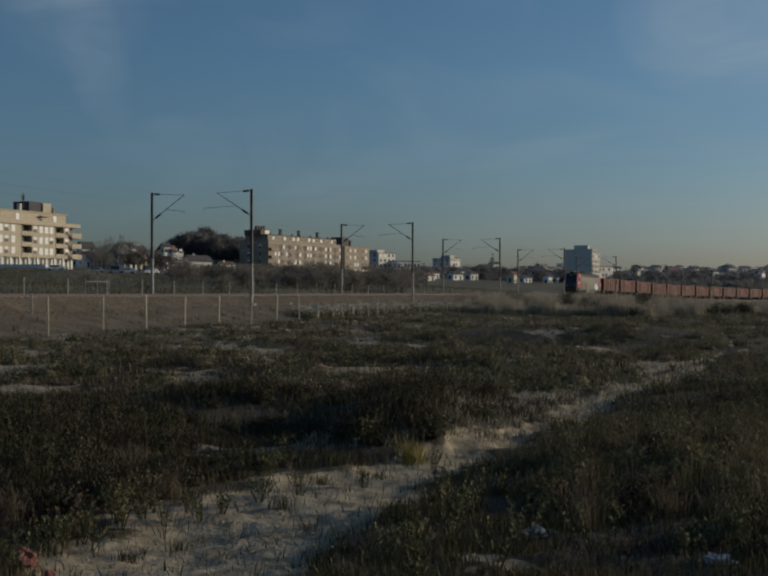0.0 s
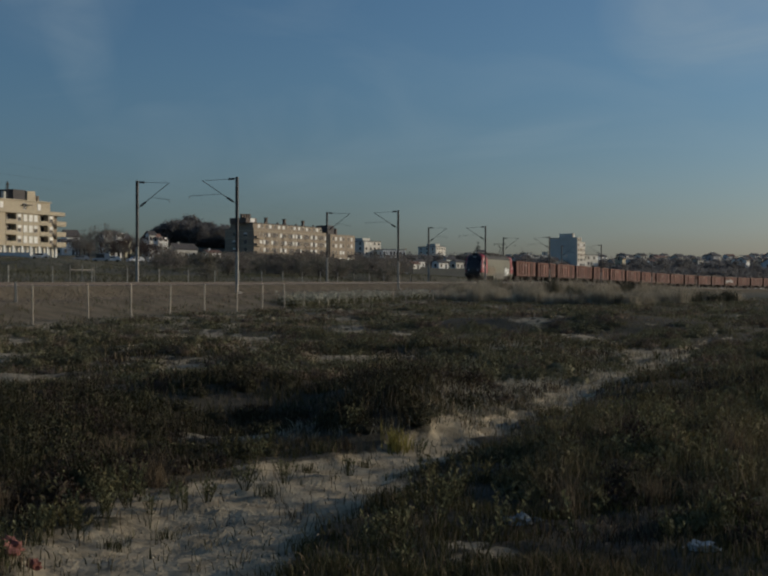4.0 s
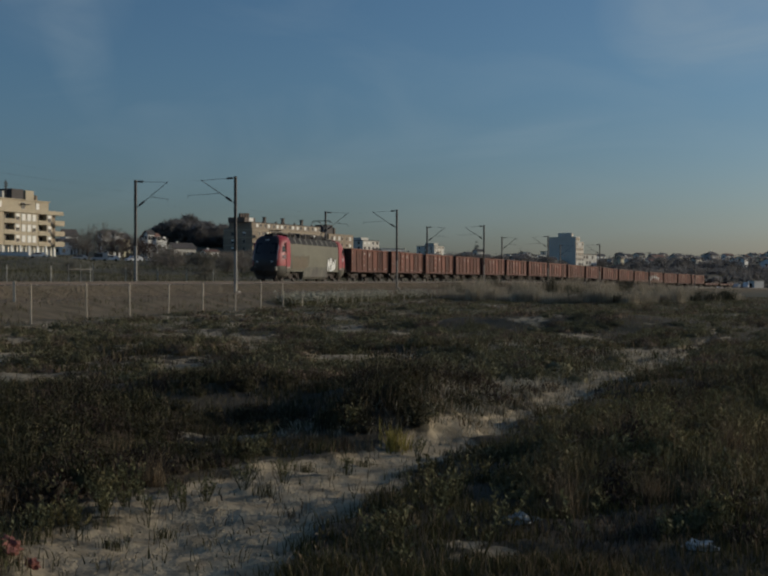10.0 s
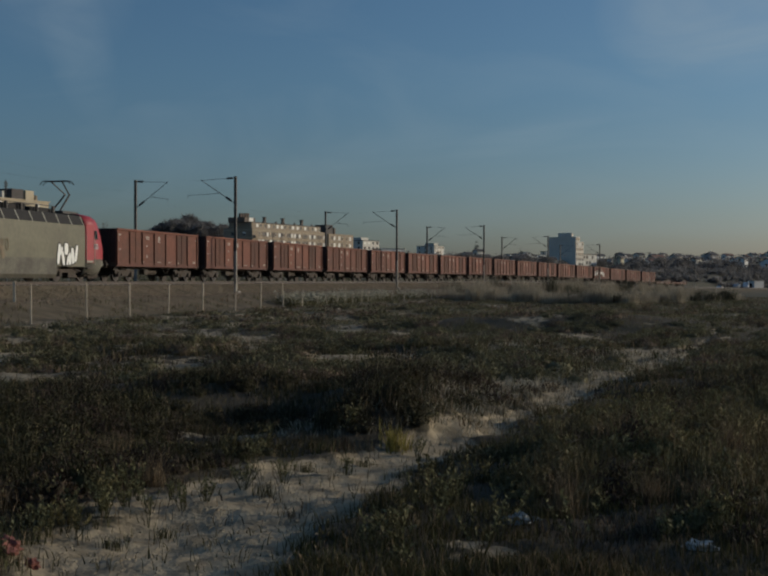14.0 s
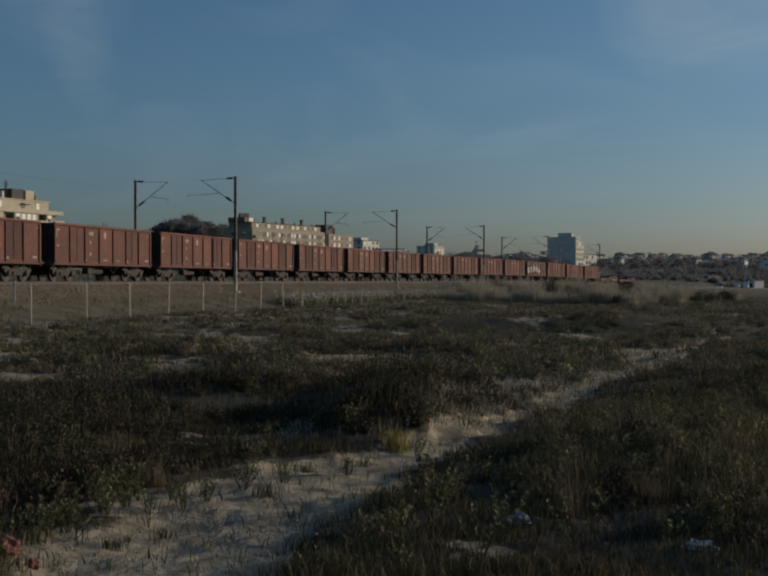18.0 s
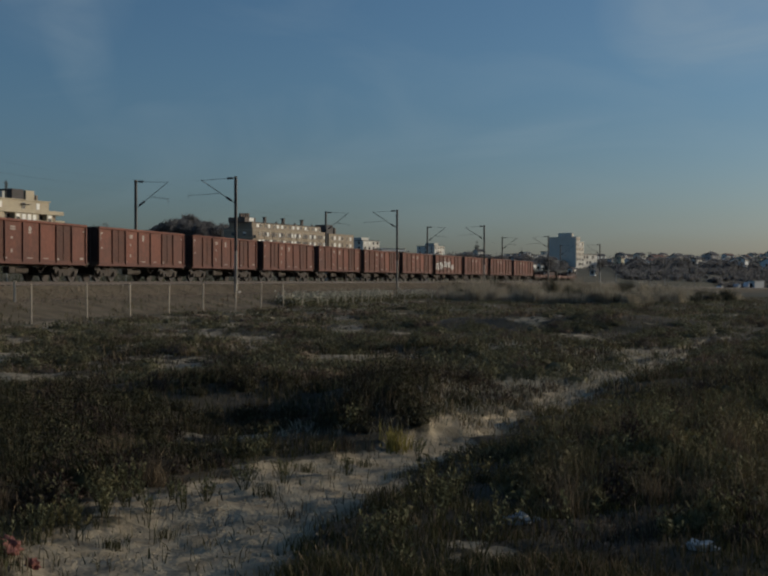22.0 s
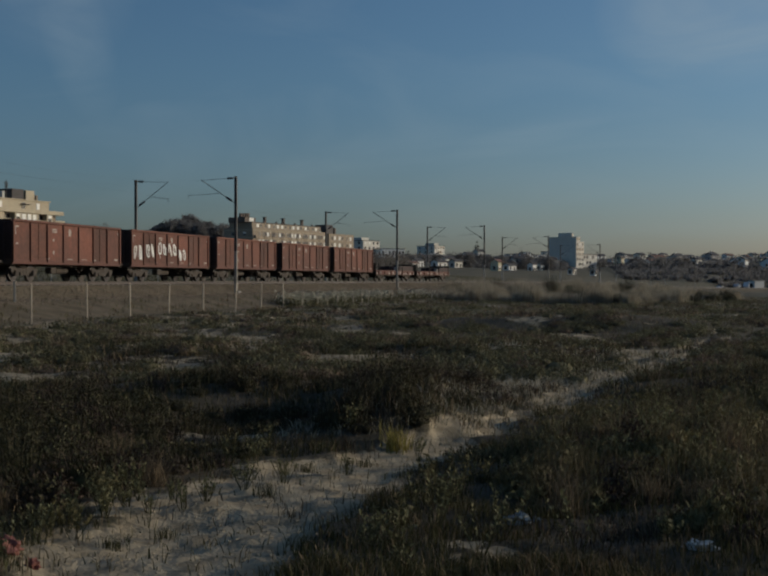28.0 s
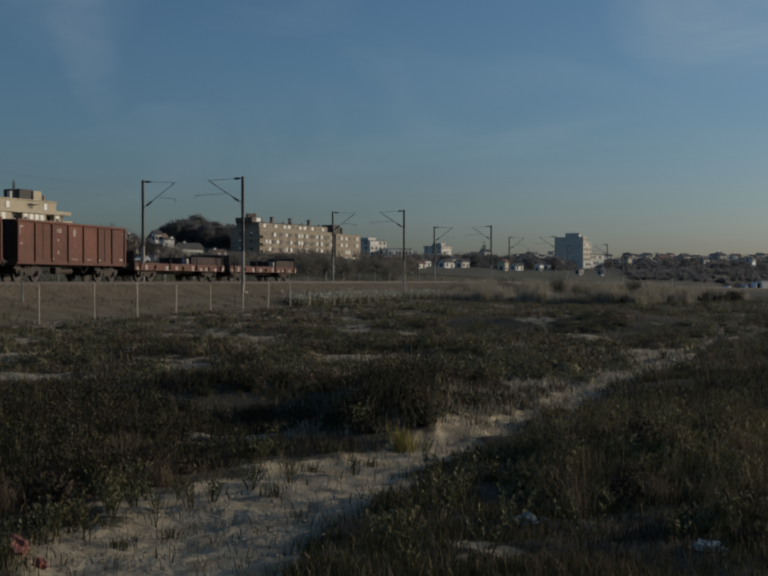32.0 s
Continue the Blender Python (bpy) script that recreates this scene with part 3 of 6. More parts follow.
def buffers(parent, back, front=None):
    for end in (-1, 1):
        half = (front or back) if end > 0 else back
        for side in (-0.88, 0.88):
            b = rod(bmesh.new(), (end * (half - 0.62), side, 1.05), (end * (half - 0.1), side, 1.05), 0.085, n=8)
            rod(b, (end * (half - 0.08), side, 1.05), (end * half, side, 1.05), 0.22, 0.24, n=14)
            part("buffer", b, M["under"], parent, "round sprung buffer")
        b = bmesh.new()
        rod(b, (end * (half - 0.55), 0, 1.02), (end * (half + 0.0), 0, 0.86), 0.05)
        box(b, end * half - 0.55 if end > 0 else -half + 0.35, end * half - 0.35 if end > 0 else -half + 0.55, -0.12, 0.12, 0.9, 1.14)
        part("coupling", b, M["under"], parent, "drooping screw coupling")


WAGON = 14.04


def open_wagon(label, extra=None):
    """A high-sided open bogie wagon: seven bays between ribs, two of them paired doors."""
    w = thing("open_wagon", label, "wagon", "open wagons of the train")
    h = WAGON / 2 - 0.76
    top, low, half = 3.3, 1.18, 1.40
    t = 0.05
    for side in (-1, 1):
        y0, y1 = (half - t, half) if side > 0 else (-half, -half + t)
        edges = [-h + i * 2 * h / 7 for i in range(8)]
        for i in range(7):
            a, c = edges[i], edges[i + 1]
            b = bmesh.new()
            if i in (1, 5):
                mid = (a + c) / 2
                for p, q in ((a + 0.07, mid - 0.012), (mid + 0.012, c - 0.07)):
                    box(b, p, q, y0 - 0.01 * side, y1 - 0.01 * side, low, top - 0.14, 0.012)
                for zz in (low + 0.35, top - 0.45):
                    box(b, a + 0.07, c - 0.07, min(side * half, side * (half + 0.03)), max(side * half, side * (half + 0.03)), zz - 0.03, zz + 0.03)
                o = part("door", b, M["doorrust"], w, "grimy paired hinged side door")
                lock = bmesh.new()
                box(lock, mid - 0.022, mid + 0.022, min(side * half, side * (half + 0.06)), max(side * half, side * (half + 0.025)), low + 0.1, top - 0.25)
                box(lock, mid - 0.07, mid + 0.07, min(side * half, side * (half + 0.03)), max(side * half, side * (half + 0.03)), low + 0.16, low + 0.3)
                part("lock_bar", lock, M["doorrust"], o, "thin locking bar")
            else:
                box(b, a + 0.05, c - 0.05, y0, y1, low, top - 0.12)
                part("side_panel", b, M["rust"], w)
        for i, x in enumerate(edges):
            d = 0.08
            b = bmesh.new()
            wd = 0.034 if 0 < i < 7 else 0.08
            x = min(max(x, -h + wd), h - wd)
            profile([(side * (half - 0.06), low - 0.12), (side * (half + d), low - 0.12), (side * (half + d), top - 0.3), (side * (half + 0.05), top - 0.1), (side * (half - 0.06), top - 0.1)], x - wd, x + wd, b)
            # middle ribs in a darker red that paints their shadow lines
            part("rib", b, M["rib"] if 0 < i < 7 else M["rust"], w)
        b = bx(-h, h, min(side * (half - 0.07), side * (half + 0.09)), max(side * (half - 0.07), side * (half + 0.09)), top - 0.14, top, 0.02)
        part("top_rail", b, M["rust"], w)
        b = bx(-h, h, min(side * (half - 0.12), side * (half + 0.02)), max(side * (half - 0.12), side * (half + 0.02)), low - 0.24, low, 0.015)
        part("side_sill", b, M["rib"], w)
    for end in (-1, 1):
        b = bx(min(end * (h - 0.06), end * h), max(end * (h - 0.06), end * h), -half, half, low, top - 0.02)
        wall = part("end_wall", b, M["shaderust"], w, "ribbed end wall in shade-dark brown")
        for yy in (-0.9, -0.3, 0.3, 0.9):
            part("end_rib", bx(min(end * h, end * (h + 0.1)), max(end * h, end * (h + 0.1)), yy - 0.05, yy + 0.05, low - 0.1, top - 0.18), M["shaderust"], wall)
        part("end_rail", bx(min(end * h, end * (h + 0.08)), max(end * h, end * (h + 0.08)), -half, half, top - 0.16, top - 0.02), M["shaderust"], wall)
        b = bx(min(end * (h - 0.2), end * (h + 0.02)), max(end * (h - 0.2), end * (h + 0.02)), -1.35, 1.35, 0.9, low, 0.02)
        part("headstock", b, M["under"], w)
    part("floor", bx(-h, h, -half + 0.06, half - 0.06, low - 0.06, low + 0.03), M["rib"], w)
    b = bmesh.new()
    for yy in (-0.45, 0.45):
        box(b, -h, h, yy - 0.1, yy + 0.1, 0.85, low - 0.07)
    for xx in (-1.6, -0.4, 0.9, 2.0):
        box(b, xx - 0.06, xx + 0.06, -1.3, 1.3, 0.92, low - 0.07)
    part("centre_sill", b, M["under"], w)
    b = bmesh.new()
    rod(b, (-0.9, 0.55, 0.62), (0.4, 0.55, 0.62), 0.19, n=10)
    box(b, 0.9, 1.5, 0.6, 1.0, 0.45, 0.8, 0.03)
    part("brake_gear", b, M["under"], w, "brake cylinder and reservoir")
    for side in (-1, 1):
        b = rod(bmesh.new(), (-1.9, side * 1.28, 0.95), (-1.2, side * 1.28, 0.5), 0.016)
        rod(b, (-0.5, side * 1.28, 0.95), (-1.2, side * 1.28, 0.5), 0.016)
        part("brake_vee", b, M["under"], w)
    for x, z, wide, tall in [(h - 0.3, 2.7, 0.12, 0.42), (h - 0.45, 2.92, 0.36, 0.08), (h - 0.45, 2.02, 0.2, 0.09), (1.85, 2.88, 0.5, 0.09), (1.85, 2.76, 0.5, 0.07), (1.95, 2.3, 0.16, 0.12), (1.95, 1.62, 0.14, 0.2),
                         (-h + 0.55, 1.32, 0.45, 0.1), (0.1, 1.27, 0.6, 0.05), (-1.6, 1.27, 0.5, 0.05), (0.12, 2.62, 0.3, 0.07), (2.6, 1.25, 0.3, 0.1), (-2.9, 1.25, 0.3, 0.1), (-h + 0.3, 2.9, 0.1, 0.1)]:
        part("painted_mark", bx(x - wide / 2, x + wide / 2, half + 0.002, half + 0.008, z - tall / 2, z + tall / 2), M["worn_white"], w, "worn white painted mark")
    b = bmesh.new()
    bmesh.ops.create_cone(b, cap_ends=True, segments=16, radius1=0.16, radius2=0.16, depth=0.008, matrix=Matrix.Translation((0.1, half + 0.004, 2.82)) @ Matrix.Rotation(math.pi / 2, 4, "X"))
    part("round_mark", b, M["worn_white"], w, "worn white round mark")
    bogie(w, 4.5), bogie(w, -4.5)
    buffers(w, WAGON / 2)
    return w


def scrawl(strokes, x, z, width, hgt, thick, y, seed):
    """Loops and tails as sprayed paint, no words in them."""
    r, b = random.Random(seed), bmesh.new()
    step = width / strokes
    for i in range(strokes):
        cx0, cz0 = x - (i + 0.5) * step, z + hgt * 0.5
        hh, ww = hgt * r.uniform(0.38, 0.52), step * r.uniform(0.24, 0.36)
        ph, turns, bend = r.uniform(0, 6.28), r.uniform(1.1, 1.9), r.uniform(1.2, 2.3)
        cz0 += hgt * r.uniform(-0.1, 0.1)
        pts = [(ww * math.cos(ph + 6.28 * turns * k / 13 * bend * 0.6), hh * math.sin(ph * 0.5 + 6.28 * turns * k / 13)) for k in range(14)]
        for (xa, za), (xb, zb) in zip(pts, pts[1:]):
            a, c = Vector((cx0 - xa, y, cz0 + za)), Vector((cx0 - xb, y, cz0 + zb))
            d = c - a
            m = Matrix.Translation((a + c) / 2) @ Matrix.Rotation(-math.atan2(d.z, d.x), 4, "Y")
            box(b, -d.length / 2 - thick * 0.4, d.length / 2 + thick * 0.4, -0.004, 0.004, -thick / 2, thick / 2, m=m)
    return b


# strokes: distance along, foot, head, width, lean in degrees
WHITE_TAG = ((0.1, 0.05, 1.25, 0.3, 10), (0.36, 0.55, 1.1, 0.2, 30), (0.58, 0.0, 0.85, 0.3, -12), (0.95, 0.62, 1.28, 0.46, 0), (1.12, 0.0, 0.65, 0.2, 22), (1.36, 0.05, 0.75, 0.34, 0), (1.7, 0.1, 1.05, 0.34, -8), (2.12, 0.2, 1.22, 0.28, 14))
TAN_TAG = ((0.2, 0.15, 1.35, 0.42, 4), (0.7, 0.2, 1.2, 0.4, -6), (1.2, 0.1, 1.3, 0.42, 6), (1.72, 0.15, 1.15, 0.44, -4), (2.25, 0.2, 1.35, 0.4, 5), (2.75, 0.1, 1.2, 0.42, -5), (3.25, 0.3, 1.25, 0.4, 8), (3.7, 0.3, 1.0, 0.32, -12))


def fat_strokes(strokes, x, z, y, grow):
    """Fat upright strokes of paint beside one another; grow: metres added all round."""
    b = bmesh.new()
    for dx, h0, h1, w, lean in strokes:
        m = Matrix.Translation((x - dx, y, z + (h0 + h1) / 2)) @ Matrix.Rotation(radians(-lean), 4, "Y")
        v = [(math.copysign(abs(math.cos(q)) ** 0.6, math.cos(q)) * (w / 2 + grow), math.copysign(abs(math.sin(q)) ** 0.7, math.sin(q)) * ((h1 - h0) / 2 + grow)) for q in (j * 0.5236 for j in range(12))]
        f = [b.verts.new(m @ Vector((p, -0.004, q))) for p, q in v]
        g = [b.verts.new(m @ Vector((p, 0.004, q))) for p, q in v]
        b.faces.new(f), b.faces.new(g[::-1])
        for j in range(12):
            b.faces.new((f[j], g[j], g[(j + 1) % 12], f[(j + 1) % 12]))
    bmesh.ops.recalc_face_normals(b, faces=b.faces)
    return b


LOCO = 20.38


CAB_LEVELS = ((0.36, 1.16, -0.45), (0.62, 1.34, -0.2), (0.98, 1.44, -0.06), (1.33, 1.472, 0.0), (1.75, 1.485, 0.0), (2.1, 1.49, -0.06), (2.6, 1.48, -0.25), (3.1, 1.46, -0.48),
              (3.45, 1.42, -0.66), (3.68, 1.31, -0.8), (3.86, 1.1, -0.98), (3.97, 0.7, -1.25))      # height, half width, setback of the nose


def cab_shell(x0, nose):
    """A cab from the bulkhead x0 to its raked, faceted nose: sides, then rounded corners and a slightly bowed front."""
    bm = bmesh.new()
    d = 1 if nose > x0 else -1
    rings = []
    for z, w, back in CAB_LEVELS:
        tip = abs(nose) + back
        plan = [(abs(x0), 1.0), (tip - 1.25, 1.0), (tip - 0.5, 0.86), (tip - 0.22, 0.72), (tip - 0.1, 0.5), (tip - 0.03, 0.25), (tip, 0.0)]
        half = [(d * x, k * w) for x, k in plan]
        rings.append([bm.verts.new((x, y, z)) for x, y in half] + [bm.verts.new((x, -y, z)) for x, y in half[-2::-1]])
    n = len(rings[0])
    for j, (a, b) in enumerate(zip(rings, rings[1:])):
        zm = (CAB_LEVELS[j][0] + CAB_LEVELS[j + 1][0]) / 2
        for i in range(n - 1):
            f = bm.faces.new((a[i], a[i + 1], b[i + 1], b[i]))
            flank = i < 3 or i >= n - 4
            f.material_index = (1 if flank else 0) if zm > 1.33 else (2 if flank else 3)
            f.smooth = True
        bm.faces.new((a[n - 1], a[0], b[0], b[n - 1]))
    f = bm.faces.new(rings[-1])
    f.material_index = 1
    bm.faces.new(rings[0][::-1])
    bmesh.ops.recalc_face_normals(bm, faces=bm.faces)
    return bm


def flank_y(x, z, tip):
    """Half width of the cab at the length x and the height z."""
    w = float(np.interp(z, [c[0] for c in CAB_LEVELS], [c[1] for c in CAB_LEVELS]))
    n = nose_x(z, tip)
    return w * float(np.interp(x, [n - 1.25, n - 0.5, n - 0.22], [1.0, 0.86, 0.72]))


def nose_x(z, tip):
    """Where the middle of the nose is at the height z."""
    return tip + float(np.interp(z, [c[0] for c in CAB_LEVELS], [c[2] for c in CAB_LEVELS]))


def locomotive():
    L = thing("electric_locomotive", "dirty grey electric locomotive with red cabs and black front", "locomotive")
    H = LOCO / 2
    body = [(1.47, 1.32), (1.49, 2.2), (1.47, 3.0), (1.45, 3.26), (-1.45, 3.26), (-1.47, 3.0), (-1.49, 2.2), (-1.47, 1.32)]
    part("body", profile(body, -6.6, 6.6), M["grey"], L, "dirty light grey body side")
    low = [(1.45, 0.86), (1.472, 1.325), (-1.472, 1.325), (-1.45, 0.86)]
    part("sill", profile(low, -6.6, 6.6), M["grey"], L, "dirty grey lower body")
    # belly between the bogies
    belly = [(1.32, 0.2), (1.46, 0.42), (1.488, 1.3), (-1.488, 1.3), (-1.46, 0.42), (-1.32, 0.2)]
    part("belly", profile(belly, -3.3, 3.3), M["greylow"], L, "grimy grey equipment box under the body")
    # sloped grilles and roof
    for i in range(9):
        x0 = -6.5 + i * 13.0 / 9
        for ring in ([(1.455, 3.27), (1.20, 3.80), (1.14, 3.77), (1.38, 3.27)], [(-1.455, 3.27), (-1.38, 3.27), (-1.14, 3.77), (-1.20, 3.80)]):
            part("roof_grille", profile(ring, x0 + 0.05, x0 + 13.0 / 9 - 0.05), M["grille"], L, "dark sloping ventilation grille")
    for i in range(10):
        x0 = -6.5 + i * 13.0 / 9
        part("grille_divider", profile([(1.462, 3.25), (1.205, 3.815), (1.17, 3.81), (1.42, 3.25)], x0 - 0.05, x0 + 0.05), M["stripe"], L)
    part("roof", profile([(1.40, 3.25), (1.16, 3.76), (0.9, 3.86), (-0.9, 3.86), (-1.16, 3.76), (-1.40, 3.25)], -6.8, 6.8), M["grille"], L, "sooty dark roof")
    for d, tip in ((1, 9.0), (-1, 9.75)):
        c = part("cab", cab_shell(d * 6.6, d * tip), [M["black"], M["red"], M["greylow"], M["under"]], L, "red cab with a black raked front over a grimy skirt")
        # windscreen on the raked part of the front
        b = bmesh.new()
        v = []
        for z in (2.38, 3.28):
            for y in (-0.95, -0.5, 0.5, 0.95):
                v.append(b.verts.new((d * (nose_x(z, tip) + 0.025 - (0.17 if abs(y) > 0.9 else 0.07)), y, z)))
        for i in range(3):
            b.faces.new((v[i], v[i + 1], v[i + 5], v[i + 4]))
        bmesh.ops.solidify(b, geom=b.faces, thickness=0.03)
        bmesh.ops.recalc_face_normals(b, faces=b.faces)
        part("windscreen", b, M["glass"], c, "dark raked windscreen")
        for y, z, rr in ((0.66, 1.68, 0.085), (-0.66, 1.68, 0.085), (0.11, 3.56, 0.085), (-0.11, 3.56, 0.085)):
            b = bmesh.new()
            bmesh.ops.create_cone(b, cap_ends=True, segments=14, radius1=rr, radius2=rr, depth=0.14, matrix=Matrix.Translation((d * (nose_x(z, tip) - (0.06 if z < 2 else 0.02)), y, z)) @ Matrix.Rotation(math.pi / 2, 4, "Y"))
            part("headlamp", b, M["lens"], c, "round pale headlamp")
        for side in (-1, 1):
            y = side * 1.49
            b = bmesh.new()
            v = [b.verts.new((d * x, side * (flank_y(x, z, tip) + 0.045), z)) for x, z in ((7.74, 2.5), (8.16, 2.5), (8.06, 3.02), (7.74, 3.02))]
            b.faces.new(v)
            bmesh.ops.solidify(b, geom=b.faces, thickness=0.07)
            bmesh.ops.recalc_face_normals(b, faces=b.faces)
            part("side_window", b, M["glass"], c, "dark cab side window")
            b = bx(*sorted((d * 6.72, d * 7.62)), *sorted((y - 0.05 * side, y + 0.014 * side)), 1.1, 3.35, 0.012)
            o = part("cab_door", b, M["red"], c, "red cab door")
            part("sill_plate", bx(*sorted((d * 6.76, d * 7.55)), *sorted((y, y + 0.022 * side)), 1.12, 1.24), M["stripe"], o, "pale worn sill plate")
            b = rod(bmesh.new(), (d * 6.66, y + 0.06 * side, 1.0), (d * 6.66, y + 0.06 * side, 2.7), 0.018)
            rod(b, (d * 7.7, y + 0.06 * side, 1.0), (d * 7.7, y + 0.06 * side, 2.7), 0.018)
            part("handrail", b, M["stripe"], c, "thin pale handrail")
            # pale strip up the raked edge between flank and front, painting its glint
            b = bmesh.new()
            edge = [(d * (nose_x(z, tip) - 0.22), side * (flank_y(nose_x(z, tip) - 0.22, z, tip) + 0.01), z) for z in (1.8, 2.1, 2.6, 3.1)]
            for p, q in zip(edge, edge[1:]):
                rod(b, p, q, 0.03, n=5)
            part("beading", b, M["lens"], c, "pale strip painted as the glint along the front edge")
            b = bmesh.new()
            for q in (7.82, 8.06):
                for i in range(10):
                    t0, t1 = i * 0.628, (i + 1) * 0.628
                    ya = side * (flank_y(q, 2.08, tip) + 0.012)
                    rod(b, (d * q + 0.13 * math.cos(t0), ya, 2.08 + 0.14 * math.sin(t0)), (d * q + 0.13 * math.cos(t1), ya, 2.08 + 0.14 * math.sin(t1)), 0.03, n=4)
            part("badge", b, M["white"], c, "two white rings painted on the cab")
            for z in (0.45, 0.75):
                part("step", bx(*sorted((d * 6.8, d * 7.5)), *sorted((y - 0.1 * side, y + 0.02 * side)), z, z + 0.05), M["under"], c)
            part("lamp_box", bx(*sorted((d * (tip - 0.5), d * (tip - 0.05))), *sorted((side * 0.82, side * 1.06)), 0.92, 1.28, 0.03), M["stripe"], c, "pale box beside the buffer")
        b = bmesh.new()
        profile([(0.85, 0.2), (0.95, 0.62), (-0.95, 0.62), (-0.85, 0.2)], *sorted((d * 8.2, d * (tip - 0.42))), b)
        part("snow_plough", b, M["under"], L, "dark ploughshare under the front")
        part("buffer_beam", bx(*sorted((d * 8.4, d * (tip - 0.04))), -1.02, 1.02, 0.86, 1.24, 0.05), M["under"], L)
    # roof gear
    b = bmesh.new()
    for x in (-4.4, -2.6, -0.9, 0.6, 2.0, 3.4, 4.6):
        rod(b, (x, 0.62, 3.84), (x, 0.62, 4.28), 0.09, n=8)
        rod(b, (x + 0.5, -0.5, 3.84), (x + 0.5, -0.5, 4.25), 0.07, n=8)
    part("roof_insulators", b, M["insul"], L, "row of dark roof insulators")
    b = rod(bmesh.new(), (-4.4, 0.62, 4.28), (4.6, 0.62, 4.28), 0.025)
    part("roof_busbar", b, M["wire"], L)
    b = bmesh.new()
    for x0, x1, y0, y1, z1 in ((-1.9, -1.2, -0.5, 0.3, 4.3), (1.2, 1.9, -0.3, 0.5, 4.28), (6.9, 7.9, -0.4, 0.4, 4.1), (-7.9, -7.0, -0.4, 0.4, 4.1)):
        box(b, x0, x1, y0, y1, 3.84, z1, 0.04)
    for x0, x1, z1 in ((-5.0, -2.2, 4.16), (-1.0, 0.9, 4.22), (2.1, 4.7, 4.12)):
        box(b, x0, x1, -0.75, 0.45, 3.84, z1, 0.05)
    part("roof_box", b, M["grille"], L)
    # folded front pantograph, raised rear pantograph
    p = part("pantograph", bx(4.7, 6.3, -0.55, 0.55, 4.12, 4.2), M["wire"], L, "folded current collector")
    b = rod(bmesh.new(), (4.3, 0.0, 4.25), (6.4, 0.0, 4.42), 0.05)
    for q in (-0.6, 0.6):
        rod(b, (6.4, q, 4.42), (6.4, -q, 4.42), 0.03)
    rod(b, (4.4, -0.3, 4.25), (6.3, -0.5, 4.36), 0.03)
    part("folded_arm", b, M["wire"], p)
    p = part("pantograph", bx(-7.3, -5.7, -0.55, 0.55, 3.95, 4.1), M["wire"], L, "raised current collector touching the wire")
    b = rod(bmesh.new(), (-5.9, 0.25, 4.1), (-7.25, 0.15, 5.12), 0.055)
    rod(b, (-5.9, -0.25, 4.1), (-7.25, -0.15, 5.12), 0.055)
    part("lower_arm", b, M["wire"], p)
    b = rod(bmesh.new(), (-7.25, 0.12, 5.12), (-6.0, 0.35, 5.8), 0.042)
    rod(b, (-7.25, -0.12, 5.12), (-6.0, -0.35, 5.8), 0.042)
    part("upper_arm", b, M["wire"], p)
    b = bmesh.new()
    for dx in (-0.2, 0.2):
        rod(b, (-6.0 + dx, -0.8, 5.82), (-6.0 + dx, 0.8, 5.82), 0.03)
        rod(b, (-6.0 + dx, 0.8, 5.82), (-6.0 + dx, 0.98, 5.62), 0.025)
        rod(b, (-6.0 + dx, -0.8, 5.82), (-6.0 + dx, -0.98, 5.62), 0.025)
    part("collector_head", b, M["wire"], p)
    # sprayed paint on the flank
    paint = part("spray_paint", fat_strokes(WHITE_TAG, -3.35, 0.9, 1.512, 0.0), M["white"], L, "fat white sprayed strokes")
    part("outline", fat_strokes(WHITE_TAG, -3.35, 0.9, 1.502, 0.06), M["black_spray"], paint, "black sprayed outline")
    paint = part("spray_paint", fat_strokes(TAN_TAG, 6.1, 0.9, 1.510, 0.0), M["tan_spray"], L, "faded tan sprayed strokes")
    part("outline", scrawl(8, 6.2, 1.55, 4.5, 0.75, 0.05, 1.507, 5), M["tag_orange"], paint, "dark sprayed outline")
    for x in (5.7, -5.7):
        bogie(L, x, 2.9, 0.55, True)
    buffers(L, H, 9.36)
    return L


